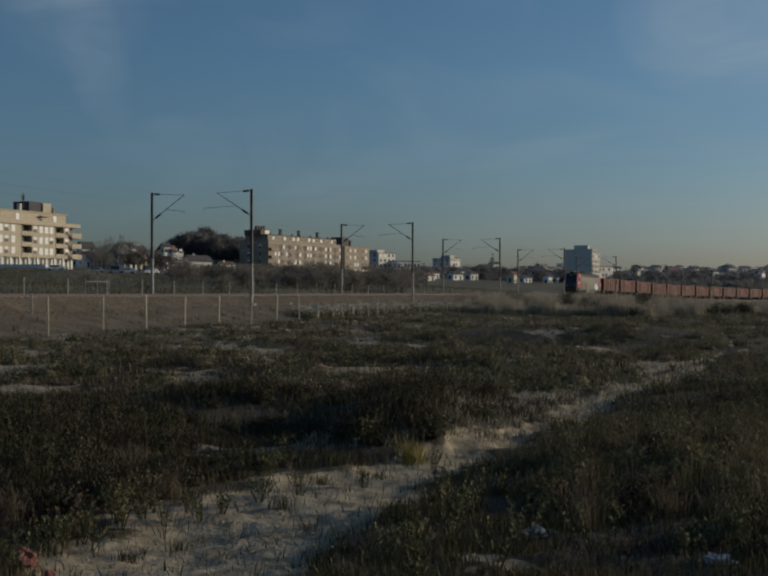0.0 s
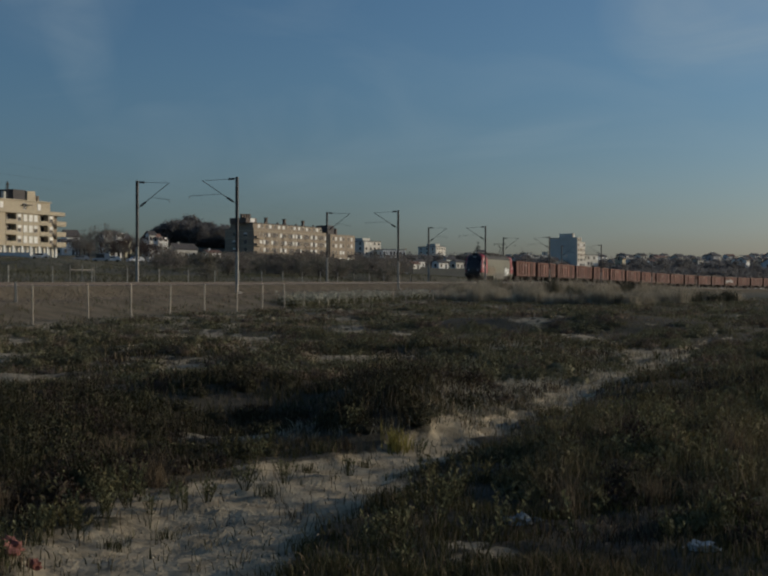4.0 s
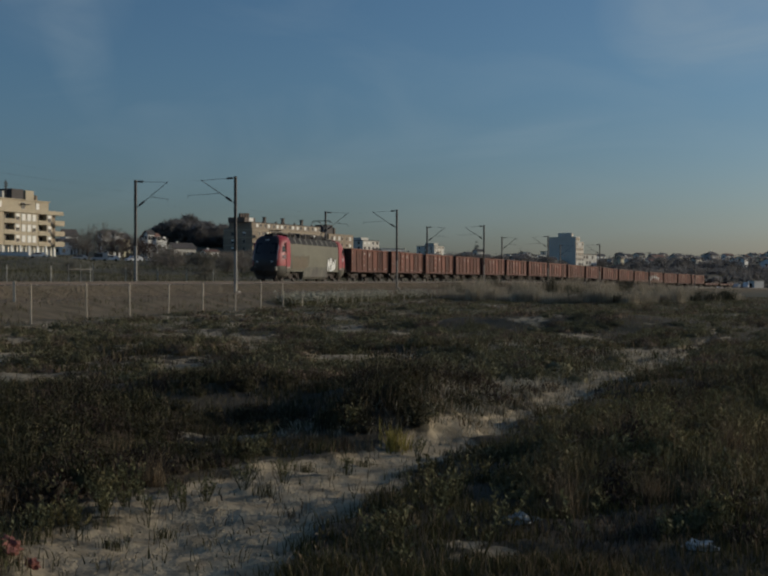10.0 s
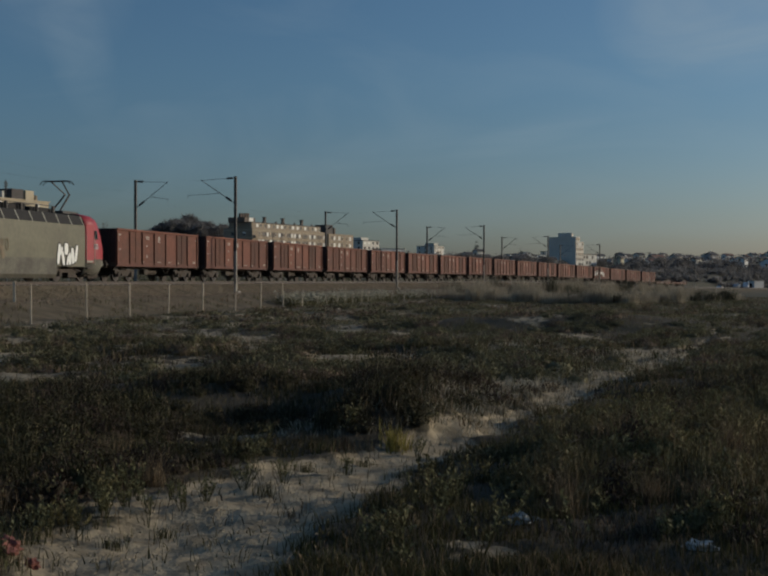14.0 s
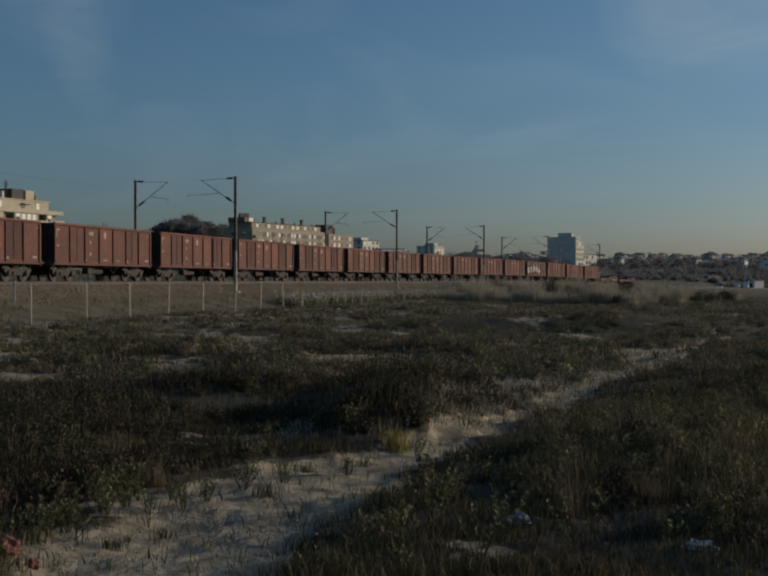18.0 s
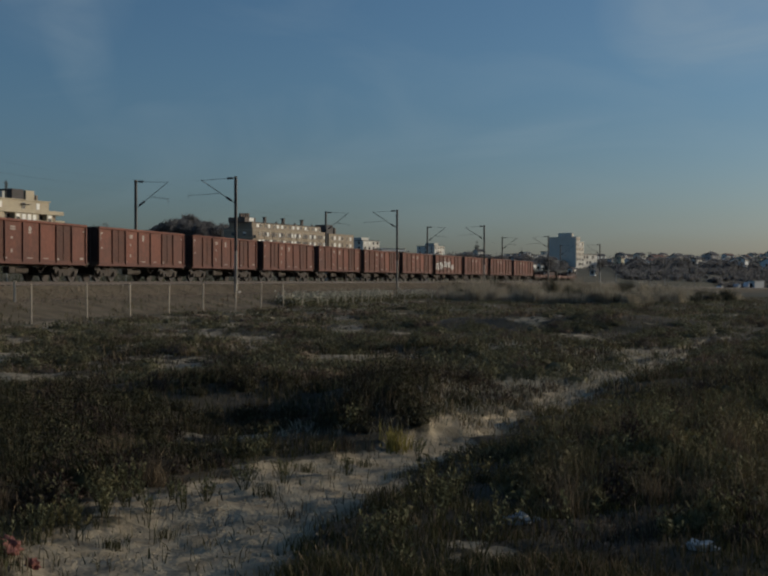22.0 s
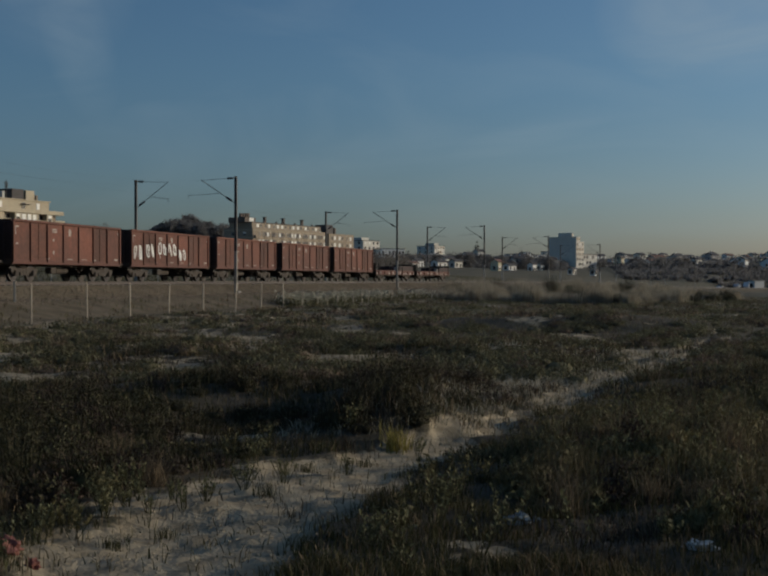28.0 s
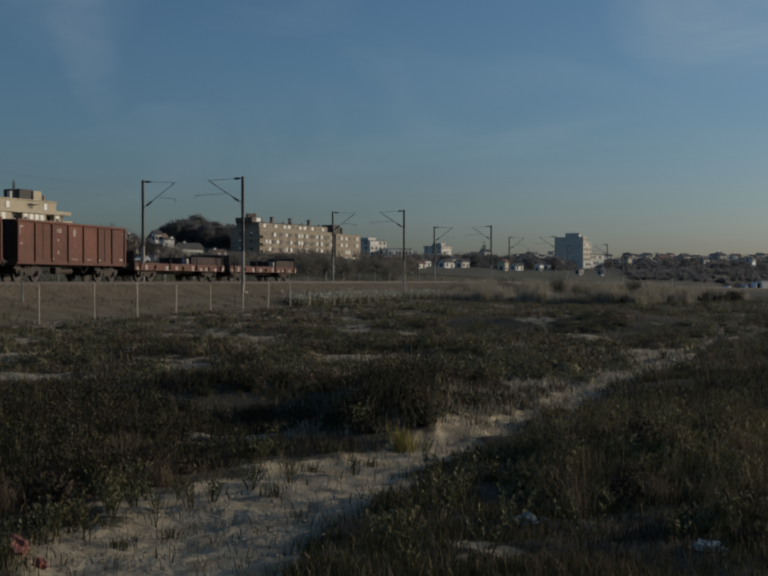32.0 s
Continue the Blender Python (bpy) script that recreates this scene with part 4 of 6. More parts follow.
def flat_wagon(label, load):
    w = thing("flat_wagon", label, "wagon", "flat wagons of the train")
    half = 7.9
    h = half - 0.6
    part("deck", bx(-h, h, -1.35, 1.35, 1.1, 1.2, 0.02), M["rib"], w, "dark planked deck")
    for side in (-1, 1):
        part("side_beam", bx(-h, h, side * 1.3 - 0.06, side * 1.3 + 0.06, 0.72, 1.12, 0.02), M["rib"], w)
        for i in range(7):
            x = -h + 0.7 + i * (2 * h - 1.4) / 6
            if i % 2 == 0:
                part("stake", bx(x - 0.035, x + 0.035, side * 1.42 - 0.035, side * 1.42 + 0.035, 0.85, 2.0, 0.01), M["under"], w)
            part("stake_pocket", bx(x - 0.12, x + 0.12, *sorted((side * 1.36, side * 1.49)), 0.8, 1.06), M["rib"], w)
        b = bmesh.new()
        r = random.Random(8)
        for i in range(11):
            x = -h + 0.5 + i * (2 * h - 1.0) / 10 + r.uniform(-0.3, 0.3)
            box(b, x - r.uniform(0.08, 0.3), x + r.uniform(0.08, 0.3), *sorted((side * 1.362, side * 1.368)), 0.76, 0.8 + r.uniform(0.1, 0.3))
        part("lettering", b, M["worn_white"], w, "worn pale painted marks")
    for i in range(4):
        part("load", bx(-h + 0.1, -h + load, -1.2 + i * 0.62, -1.2 + i * 0.62 + 0.56, 1.2, 1.68 + 0.05 * (i % 2), 0.03), M["shaderust"], w, "dark timber of the stacked load")
    part("load_box", bx(-h + load + 0.2, -h + load + 0.5, 0.7, 1.1, 1.2, 1.6, 0.03), M["worn_white"], w, "pale box beside the load")
    for end in (-1, 1):
        part("headstock", bx(*sorted((end * (h - 0.15), end * (h + 0.03))), -1.35, 1.35, 0.75, 1.12, 0.02), M["under"], w)
        part("end_board", bx(*sorted((end * (h - 0.03), end * (h + 0.02))), -1.3, 1.3, 1.2, 1.95), M["under"], w)
    b = bmesh.new()
    for y in (-0.4, 0.4):
        profile([(y - 0.08, 0.5), (y + 0.08, 0.5), (y + 0.08, 1.1), (y - 0.08, 1.1)], -3.6, 3.6, b)
        profile([(y - 0.08, 0.8), (y + 0.08, 0.8), (y + 0.08, 1.1), (y - 0.08, 1.1)], -h, h, b)
    part("centre_sill", b, M["under"], w)
    bogie(w, 5.1), bogie(w, -5.1)
    buffers(w, half)
    return w


TRAIN = []      # vehicle, station of its middle and half the bogie distance


def build_train():
    start = -0.26
    TRAIN.append((locomotive(), start - LOCO / 2, 5.7))
    plain = open_wagon("rust-red high-sided open freight wagon with worn white marks")
    tagged_wagon = open_wagon("rust-red open freight wagon with a large white sprayed scrawl")
    for k, (x, z) in enumerate(((6.0, 1.45), (4.2, 1.5), (2.35, 1.75), (0.75, 1.7), (-0.85, 1.45))):
        part("spray_paint", scrawl(2, x, z, 1.45, 0.85, 0.10, 1.424, 9 + k), M["white"], tagged_wagon, "white sprayed loops")
    for i in range(17):
        w = plain if i == 0 else tagged_wagon if i == 13 else copy_thing(plain, Matrix.Identity(4))
        TRAIN.append((w, start - 0.15 + WAGON * (i + 0.5), 4.5))
    for i, load in enumerate((5.6, 4.4)):
        w = flat_wagon("rust-red flat wagon with thin stakes and a dark timber load", load)
        TRAIN.append((w, start + WAGON * 17 + 15.8 * (i + 0.5), 5.1))


build_train()
# ---- town behind the line ----
M.update({
    "stucco": mat("sunlit ochre render", (0.45, 0.385, 0.275), 0.9, 0.1, 0.25, second=(0.39, 0.335, 0.24)),
    "stucco2": mat("brown ochre render", (0.29, 0.235, 0.17), 0.9, 0.12, 0.2, second=(0.235, 0.19, 0.14)),
    "render": mat("pale render", (0.55, 0.53, 0.47), 0.9, 0.12, 0.3, obj=0.2),
    "whitewash": mat("whitewashed wall", (0.72, 0.71, 0.67), 0.9, 0.1, 0.4, obj=0.1),
    # lighter than the concrete itself, so that far blocks look hazy
    "grit": mat("haze-paled beige concrete", (0.62, 0.585, 0.51), 0.9, 0.12, 0.2),
    "cream": mat("cream wall", (0.58, 0.52, 0.36), 0.9, 0.1, 0.4),
    "greywall": mat("grey concrete wall", (0.30, 0.30, 0.30), 0.9, 0.12, 0.2),
    "tiles": mat("weathered clay roof tiles", (0.20, 0.10, 0.07), 0.9, 0.25, 1.2, second=(0.14, 0.09, 0.07), obj=0.25),
    "darkroof": mat("dark roofing", (0.07, 0.062, 0.06), 0.8, 0.25, 0.5),
    "darkbrick": mat("sooty brown chimney render", (0.14, 0.11, 0.09), 0.9, 0.2, 0.6),
    "shutter": mat("white roller shutter", (0.78, 0.76, 0.70), 0.7, 0.08, 1.0),
    "pane": mat("dark window pane", (0.035, 0.035, 0.04), 0.12, 0.1, 1.0),
    "frame": mat("pale window frame", (0.5, 0.48, 0.44), 0.7, 0.1, 1.0),
    "bark": mat("grey brown bark", (0.09, 0.07, 0.055), 0.95, 0.3, 3.0),
    "carpaint": mat("light car paint", (0.6, 0.6, 0.6), 0.3, 0.05, 1.0, obj=0.35),
    "tyre": mat("black tyre", (0.02, 0.02, 0.02), 0.85, 0.2, 3.0),
})


def window(parent, m, u, z, w, h, style, y=0.0):
    """A window in a wall that faces +y of the matrix m: frame, with a pane or a lowered shutter as its own piece."""
    b = bmesh.new()
    box(b, u - w / 2 - 0.08, u + w / 2 + 0.08, y - 0.05, y + 0.05, z - 0.1, z + h + 0.08)
    f = part("window", b, M["frame"], parent)
    f.matrix_local = m
    if style == "shutter":
        part("shutter", bx(u - w / 2, u + w / 2, y + 0.03, y + 0.09, z, z + h), M["shutter"], f, "lowered white roller shutter")
    elif style == "half":
        part("pane", bx(u - w / 2, u + w / 2, y + 0.03, y + 0.07, z, z + h * 0.55), M["pane"], f)
        part("shutter", bx(u - w / 2, u + w / 2, y + 0.03, y + 0.09, z + h * 0.55, z + h), M["shutter"], f, "half-lowered white roller shutter")
    else:
        part("pane", bx(u - w / 2, u + w / 2, y + 0.03, y + 0.07, z, z + h), M["pane"], f)
    return f


def flats_with_loggias():
    """The ochre block of flats with loggias and a set-back top storey."""
    h = radians(23.3)
    o = thing("apartment_building", "sunlit ochre block of flats with loggias and balconies", "apartment building")
    # local x runs along the front away from the camera, +y is the front
    o.matrix_world = Matrix.Translation((-102.0, 331.0, 8.2)) @ Matrix(((math.sin(h), math.cos(h), 0, 0), (math.cos(h), -math.sin(h), 0, 0), (0, 0, 1, 0), (0, 0, 0, 1)))
    I = Matrix.Identity(4)
    g, fh = 3.4, 2.95
    W0, W1 = -30.0, 21.5
    part("ground_floor", bx(W0, W1 + 3, -14, -1.2, -4, g), M["render"], o, "recessed pale ground floor")
    for i in range(15):
        x = W0 + 2 + i * 3.6
        part("pillar", bx(x - 0.3, x + 0.3, -0.6, 0.0, -1.5, g, 0.03), M["whitewash"], o, "pale pillar of the arcade")
    part("terrace_wall", bx(W0, 14.0, 1.5, 1.9, -2.0, 0.5), M["whitewash"], o, "low white wall before the building")
    loggias = [(-26.5, -22.5), (-12.5, -8.5), (1.3, 5.6), (15.4, 19.0)]
    for k in range(3):
        z = g + k * fh
        part("floor_slab", bx(W0, W1, -13, 0.06, z - 0.18, z + 0.12, 0.02), M["stucco"], o)
        last = W0
        for a, b in loggias + [(W1, W1)]:
            part("wall", bx(last, a, -13, 0.0, z + 0.12, z + fh - 0.18), M["stucco"], o)
            if a < W1:
                # darker render on the recess wall puts its shade into the colour
                part("loggia_back", bx(a, b, -13, -1.6, z + 0.12, z + fh - 0.18), M["stucco2"], o, "shaded back wall of the loggia")
                part("parapet", bx(a, b, -0.1, 0.12, z + 0.1, z + 1.05, 0.02), M["stucco"], o)
                window(o, I, a + 1.0, z + 0.9, 1.3, 1.5, "shutter" if (k + int(a)) % 3 else "half", -1.55)
                window(o, I, a + 2.9, z + 0.3, 1.4, 2.1, "pane", -1.55)
            last = b
        for u, st in ((6.8, "half"), (9.2, "shutter"), (11.5, "shutter"), (13.6, "shutter" if k != 1 else "half"), (20.2, "half"), (-2.0, "shutter"), (-4.6, "half"), (-6.8, "shutter"), (-15.0, "pane"), (-18.0, "shutter"), (-20.4, "half")):
            window(o, I, u, z + 0.75, 1.45, 1.75, st)
        b = bx(W1, W1 + 4.3, -6, 0.9, z - 0.2, z + 0.15, 0.03)
        bal = part("balcony", b, M["stucco"], o, "projecting ochre balcony")
        part("parapet", bx(W1 + 0.02, W1 + 4.3, 0.78, 0.95, z + 0.15, z + 1.2, 0.03), M["stucco"], bal)
        part("parapet", bx(W1 + 4.12, W1 + 4.32, -6, 0.78, z + 0.15, z + 1.2, 0.03), M["stucco"], bal)
        part("corner_wall", bx(W1, W1 + 3.2, -13, -1.5, z + 0.15, z + fh - 0.2), M["stucco2"], o)
    z = g + 3 * fh
    part("floor_slab", bx(W0, W1 + 4.4, -13, 0.5, z - 0.18, z + 0.9, 0.03), M["stucco"], o, "parapet of the roof terrace")
    part("top_storey", bx(W0, W1 + 0.4, -12, -1.6, z + 0.9, z + 3.4), M["stucco"], o)
    part("roof", bx(W0, W1 + 0.8, -12.4, -1.3, z + 3.4, z + 3.7, 0.03), M["stucco"], o)
    for u, st in ((1.5, "shutter"), (11.0, "pane"), (17.0, "shutter"), (-6.0, "pane"), (-14.0, "half")):
        window(o, I, u, z + 1.2, 1.3, 1.6, st, -1.55)
    part("awning", bx(9.8, 13.2, -1.6, -0.4, z + 2.3, z + 2.45), M["darkroof"], o, "dark folded awning")
    part("lift_house", bx(8.6, 13.6, -9, -3.5, z + 3.7, z + 6.6, 0.03), M["darkroof"], o, "dark lift house on the roof")
    part("lift_house", bx(13.8, 17.2, -8, -3.0, z + 3.7, z + 6.4, 0.03), M["stucco"], o)
    part("chimney", bx(18.2, 18.9, -5, -4.2, z + 3.7, z + 5.6), M["stucco2"], o)
    part("chimney", bx(19.6, 20.3, -5, -4.2, z + 3.7, z + 5.4), M["stucco2"], o)
    part("chimney", bx(5.3, 6.2, -5, -4.0, z + 3.7, z + 5.8), M["render"], o)
    b = rod(bmesh.new(), (7.4, -4.5, z + 3.7), (7.4, -4.5, z + 8.8), 0.16)
    for q in (6.6, 7.4, 8.1):
        rod(b, (6.7, -4.5, z + q), (8.1, -4.5, z + q), 0.1)
        rod(b, (7.4, -5.1, z + q - 0.3), (7.4, -3.9, z + q - 0.3), 0.1)
    part("antenna", b, M["wire"], o, "dark rooftop antenna")


def long_flats():
    """The long brown block of flats with four rows of windows."""
    h = radians(28.0)
    o = thing("apartment_building", "long brown ochre block of flats with many white shutters", "apartment building")
    o.matrix_world = Matrix.Translation((-52.6, 497.0, 8.0)) @ Matrix(((math.sin(h), math.cos(h), 0, 0), (math.cos(h), -math.sin(h), 0, 0), (0, 0, 1, 0), (0, 0, 0, 1)))
    I = Matrix.Identity(4)
    L, fh, base = 80.0, 3.04, 2.0
    part("wall", bx(0, 58, -14, 0, -6, base + 4 * fh + 0.9), M["stucco2"], o)
    part("wall", bx(58, L, -15, 1.2, -6, base + 4 * fh + 0.4), M["stucco2"], o)
    for k in range(5):
        part("string_course", bx(-0.15, 58, -14.1, 0.15, base + k * fh - 0.12, base + k * fh + 0.12), M["stucco"], o)
    r = random.Random(11)
    cols = [5.0, 7.6, 11.0, 13.4, 17.2, 20.0, 23.4, 26.0, 29.6, 32.0, 35.6, 38.4, 41.8, 44.2, 47.8, 50.4, 53.6, 56.0]
    for k in range(4):
        z = base + k * fh + 0.8
        for i, u in enumerate(cols):
            st = "shutter" if (i % 4 in (1, 2) and r.random() < 0.75) or r.random() < 0.12 else "pane"
            window(o, I, u, z, 1.3, 1.5, st)
        for u in (9.3, 15.3, 21.7, 27.8, 33.8, 40.1, 46.0, 52.0):
            # flat dark panels on the wall in place of shaded recesses
            part("loggia", bx(u - 1.0, u + 1.0, -0.02, 0.05, z - 0.25, z + 1.55), M["darkroof"], o, "flat dark panel painting a loggia's shade")
            part("loggia_parapet", bx(u - 1.05, u + 1.05, 0.05, 0.3, z - 0.9, z - 0.1), M["stucco2"], o)
        for u in (60.5, 63.0, 67.2, 69.6, 74.0, 77.0):
            window(o, I, u, z, 1.4, 1.5, "shutter" if r.random() < 0.4 else "pane", 1.2)
        b = part("balcony", bx(0.6, 3.6, 0, 1.1, z - 0.9, z + 0.15, 0.03), M["stucco2"], o)
        side = Matrix.Rotation(math.pi / 2, 4, "Z")
        for v in (4.0, 9.5):
            window(o, side, -v, z, 1.3, 1.4, "half" if r.random() < 0.4 else "pane", 0.0)
    top = base + 4 * fh + 0.9
    part("top_storey", bx(1.0, 54, -12, -1.0, top, top + 2.1), M["stucco2"], o)
    for i, u in enumerate(cols[:-1]):
        window(o, I, u, top + 0.4, 1.5, 1.3, "shutter" if i % 3 == 0 or i in (5, 10) else "pane", -1.0)
    part("roof", bx(0.8, 54.2, -12.2, -0.8, top + 2.1, top + 2.35), M["darkroof"], o)
    part("stair_house", bx(-1.0, 6.5, -11, -3, top + 2.3, top + 4.2), M["darkbrick"], o)
    for u in (12.0, 21.5, 26.0, 27.5, 36.0, 41.5, 50.0):
        part("roof_vent", bx(u - 0.3, u + 0.3, -3, -2.4, top + 2.3, top + 3.2), M["darkbrick"], o)
    for u in (1.0, 2.8, 4.6, 6.2):
        part("chimney", bx(u - 0.45, u + 0.45, -7, -6, top + 4.2, top + 6.2 - 0.3 * (u % 2)), M["darkbrick"], o)
    part("corner_window", bx(2.0, 5.0, -3.0, -2.9, top + 2.6, top + 4.1), M["shutter"], o)
    for u in (17.0, 31.0, 46.0):
        part("chimney", bx(u - 0.5, u + 0.5, -6, -5, top + 2.3, top + 4.9), M["darkbrick"], o)
        part("chimney_cap", bx(u - 0.8, u + 0.8, -6.3, -4.7, top + 4.9, top + 5.1), M["darkroof"], o)
    part("tank_house", bx(63, 68.5, -9, -3, base + 4 * fh + 0.4, base + 4 * fh + 4.6), M["darkroof"], o, "dark rooftop tank house")
    for u in (71.5, 74.0):
        part("chimney", bx(u - 0.5, u + 0.5, -6, -5, base + 4 * fh + 0.4, base + 4 * fh + 3.6), M["darkbrick"], o)


def block(label, x, y, z, deg, w, d, hgt, wall, floors, cols, lit=0.3, roof="darkroof", seed=1, attic=0.0, plain_end=False):
    """A plain block: front w wide turned by deg, d deep, with windows on the front and the left end."""
    o = thing("building", label, "building", "town buildings")
    h = radians(deg)
    o.matrix_world = Matrix.Translation((x, y, z)) @ Matrix(((math.sin(h), math.cos(h), 0, 0), (math.cos(h), -math.sin(h), 0, 0), (0, 0, 1, 0), (0, 0, 0, 1)))
    part("wall", bx(0, w, -d, 0, -6, hgt), M[wall], o)
    part("roof", bx(-0.2, w + 0.2, -d - 0.2, 0.2, hgt, hgt + 0.35), M[roof], o)
    if attic:
        part("roof_house", bx(w * 0.3, w * 0.75, -d * 0.7, -d * 0.2, hgt + 0.35, hgt + attic), M[wall], o)
    r = random.Random(seed)
    fh = hgt / floors
    for k in range(floors):
        for i in range(cols):
            window(o, Matrix.Identity(4), (i + 0.5) * w / cols, k * fh + 0.9, min(1.6, w / cols * 0.5), fh * 0.5, "shutter" if r.random() < lit else "pane")
        n = 0 if plain_end else max(1, int(d / 5))
        for i in range(n):
            window(o, Matrix.Rotation(math.pi / 2, 4, "Z"), -(i + 0.5) * d / n, k * fh + 0.9, 1.2, fh * 0.5, "pane")
    return o


def house(x, y, z, deg, w, d, hgt, wall, label, gable=True, seed=1, rise=0.0):
    """A small house with a pitched roof, a door and windows."""
    o = thing("house", label, "house", "town houses")
    h = radians(deg)
    o.matrix_world = Matrix.Translation((x, y, z)) @ Matrix(((math.sin(h), math.cos(h), 0, 0), (math.cos(h), -math.sin(h), 0, 0), (0, 0, 1, 0), (0, 0, 0, 1)))
    rise = rise or d * 0.24
    b = bmesh.new()
    profile([(0, -4), (0, hgt), (-d / 2, hgt + rise), (-d, hgt), (-d, -4)], 0, w, b)
    part("wall", b, M[wall], o)
    b = bmesh.new()
    profile([(0.45, hgt - 0.2), (0.45, hgt + 0.02), (-d / 2, hgt + rise + 0.24), (-d - 0.45, hgt + 0.02), (-d - 0.45, hgt - 0.2), (-d / 2, hgt + rise + 0.02)], -0.35, w + 0.35, b)
    part("roof", b, M["tiles"] if seed % 5 == 3 else M["darkroof"], o, "weathered clay tile roof" if seed % 5 == 3 else "dark weathered roof")
    if w > 6.5:
        part("chimney", bx(w * 0.3, w * 0.3 + 0.6, -d * 0.6, -d * 0.6 + 0.6, hgt, hgt + rise + 0.7), M[wall], o)
    r = random.Random(seed)
    n = max(2, int(w / 3))
    for k in range(max(1, round(hgt / 2.9))):
        for i in range(n):
            if k == 0 and i == n // 2:
                part("door", bx((i + 0.5) * w / n - 0.5, (i + 0.5) * w / n + 0.5, -0.02, 0.06, 0, 2.1), M["darkroof"], o, "dark front door")
            else:
                window(o, Matrix.Identity(4), (i + 0.5) * w / n, k * 2.9 + 1.0, 1.1, 1.3, r.choice(("pane", "pane", "half")))
        window(o, Matrix.Rotation(math.pi / 2, 4, "Z"), -d * 0.5, k * 2.9 + 1.0, 1.1, 1.3, "pane")
    return o


def ground_z(x, y):
    return zat(x, y)


def build_town():
    flats_with_loggias()
    long_flats()
    # grey tall block and white row beyond the long flats
    block("distant pale grey block of flats with a dark end wall", -11.2, 660.0, 7.0, 35, 15, 22, 16.0, "grit", 6, 4, 0.25, attic=2.0, seed=2)
    block("distant white row of flats", -1.5, 660.0, 7.0, 62, 14, 10, 11.6, "whitewash", 3, 7, 0.3, seed=3)
    # tower with its lower wing
    block("concrete apartment tower with a stepped top", 108.2, 702.0, 4.0, 42, 4.2, 18.4, 22.4, "grit", 8, 2, 0.15, roof="grit", attic=2.6, seed=4, plain_end=True)
    block("lower stair side of the concrete tower", 110.8, 706.0, 4.0, 42, 4.4, 9.0, 19.6, "grit", 7, 2, 0.15, roof="grit", seed=14, plain_end=True)
    block("lower wing of flats beside the tower", 112.0, 712.0, 4.0, 48, 15.6, 12, 12.9, "grit", 4, 6, 0.3, seed=5)
    block("distant apartment building on the hill", 38.0, 940.0, 10.0, 35, 14, 16, 18.0, "render", 6, 4, 0.3, attic=2.5, seed=6)
    r = random.Random(21)
    for i in range(7):
        block("distant pale row of flats on the hill", 102 + i * 7.0, 1010.0 + 8 * i, 14.0 + r.uniform(0, 4), 60, 6.0, 8, 6 + r.uniform(0, 4), r.choice(("whitewash", "render")), 3, 2, 0.4, seed=30 + i)
    # houses on the slope: x, y, width, depth, height of the eaves above the field, rise of the roof
    near = [(-115.3, 450.0, 4.4, 7, 18.0, 2.4, "whitewash", "white house with a steep dark gable roof", 1), (-117.5, 430.0, 5.5, 6, 13.6, 0.8, "cream", "low cream house under the flats", 2),
            (-102.4, 452.0, 9.8, 9, 17.2, 2.2, "cream", "cream house with a wide dark roof", 4), (-96.4, 446.0, 2.6, 4, 18.6, 0.5, "whitewash", "white dormer storey above a dark roof", 5),
            (-85.4, 450.0, 4.6, 8, 17.4, 1.6, "render", "pale house with a red brown roof", 3), (-80.9, 446.0, 1.9, 5, 16.3, 0.5, "whitewash", "narrow white house beside dark bushes", 7),
            (-76.9, 455.0, 8.2, 9, 13.6, 2.0, "render", "low house with a wide tan roof", 6), (-85.8, 447.0, 1.3, 3, 17.6, 1.6, "whitewash", "tall white gable end", 8),
            (-90.5, 470.0, 4.0, 6, 17.6, 1.4, "greywall", "grey house behind brown trees", 10), (-108.0, 480.0, 5.0, 6, 19.4, 2.0, "greywall", "grey house high on the slope", 11),
            (-66.0, 460.0, 5.2, 6, 12.6, 0.7, "whitewash", "long low white building under the hill", 13), (-93.2, 420.0, 4.0, 5, 11.9, 0.6, "whitewash", "low white garage by the road", 14),
            (-112.5, 432.0, 5.0, 6, 15.6, 0.8, "whitewash", "small white house beside the ochre flats", 16), (-83.2, 438.0, 2.2, 4, 18.2, 1.2, "whitewash", "white gable above the brown trees", 17),
            (-79.4, 434.0, 3.6, 5, 16.4, 0.6, "whitewash", "tall white house wall above the parked cars", 19), (-98.8, 436.0, 3.0, 5, 18.2, 0.7, "whitewash", "white upper storey above a dark roof", 20),
            (-96.4, 434.0, 6.0, 6, 15.0, 0.4, "cream", "cream house front behind bare trees", 21)]
    for x, y, w, d, eaves, rise, wall, label, i in near:
        z = ground_z(x, y) - 0.2
        house(x, y, z, 40, w * 1.3, d * 0.5, eaves - z, wall, label, seed=i, rise=rise)
    low = [(13.5, 520.0, 65, 7, 6, 3.2, "whitewash"), (21.5, 500.0, 70, 8, 7, 3.2, "whitewash"), (29.5, 520.0, 60, 7, 6, 3.6, "render"), (43.0, 470.0, 35, 4, 7, 4.4, "cream"), (52.0, 520.0, 75, 8, 6, 3.0, "whitewash"),
           (62.0, 520.0, 40, 4, 5, 4.0, "whitewash"), (68.0, 540.0, 50, 4, 5, 3.4, "render"), (71.0, 470.0, 60, 4, 4, 3.0, "whitewash"), (10.0, 470.0, 75, 7, 6, 2.8, "render"), (77.0, 455.0, 55, 3, 4, 2.6, "whitewash")]
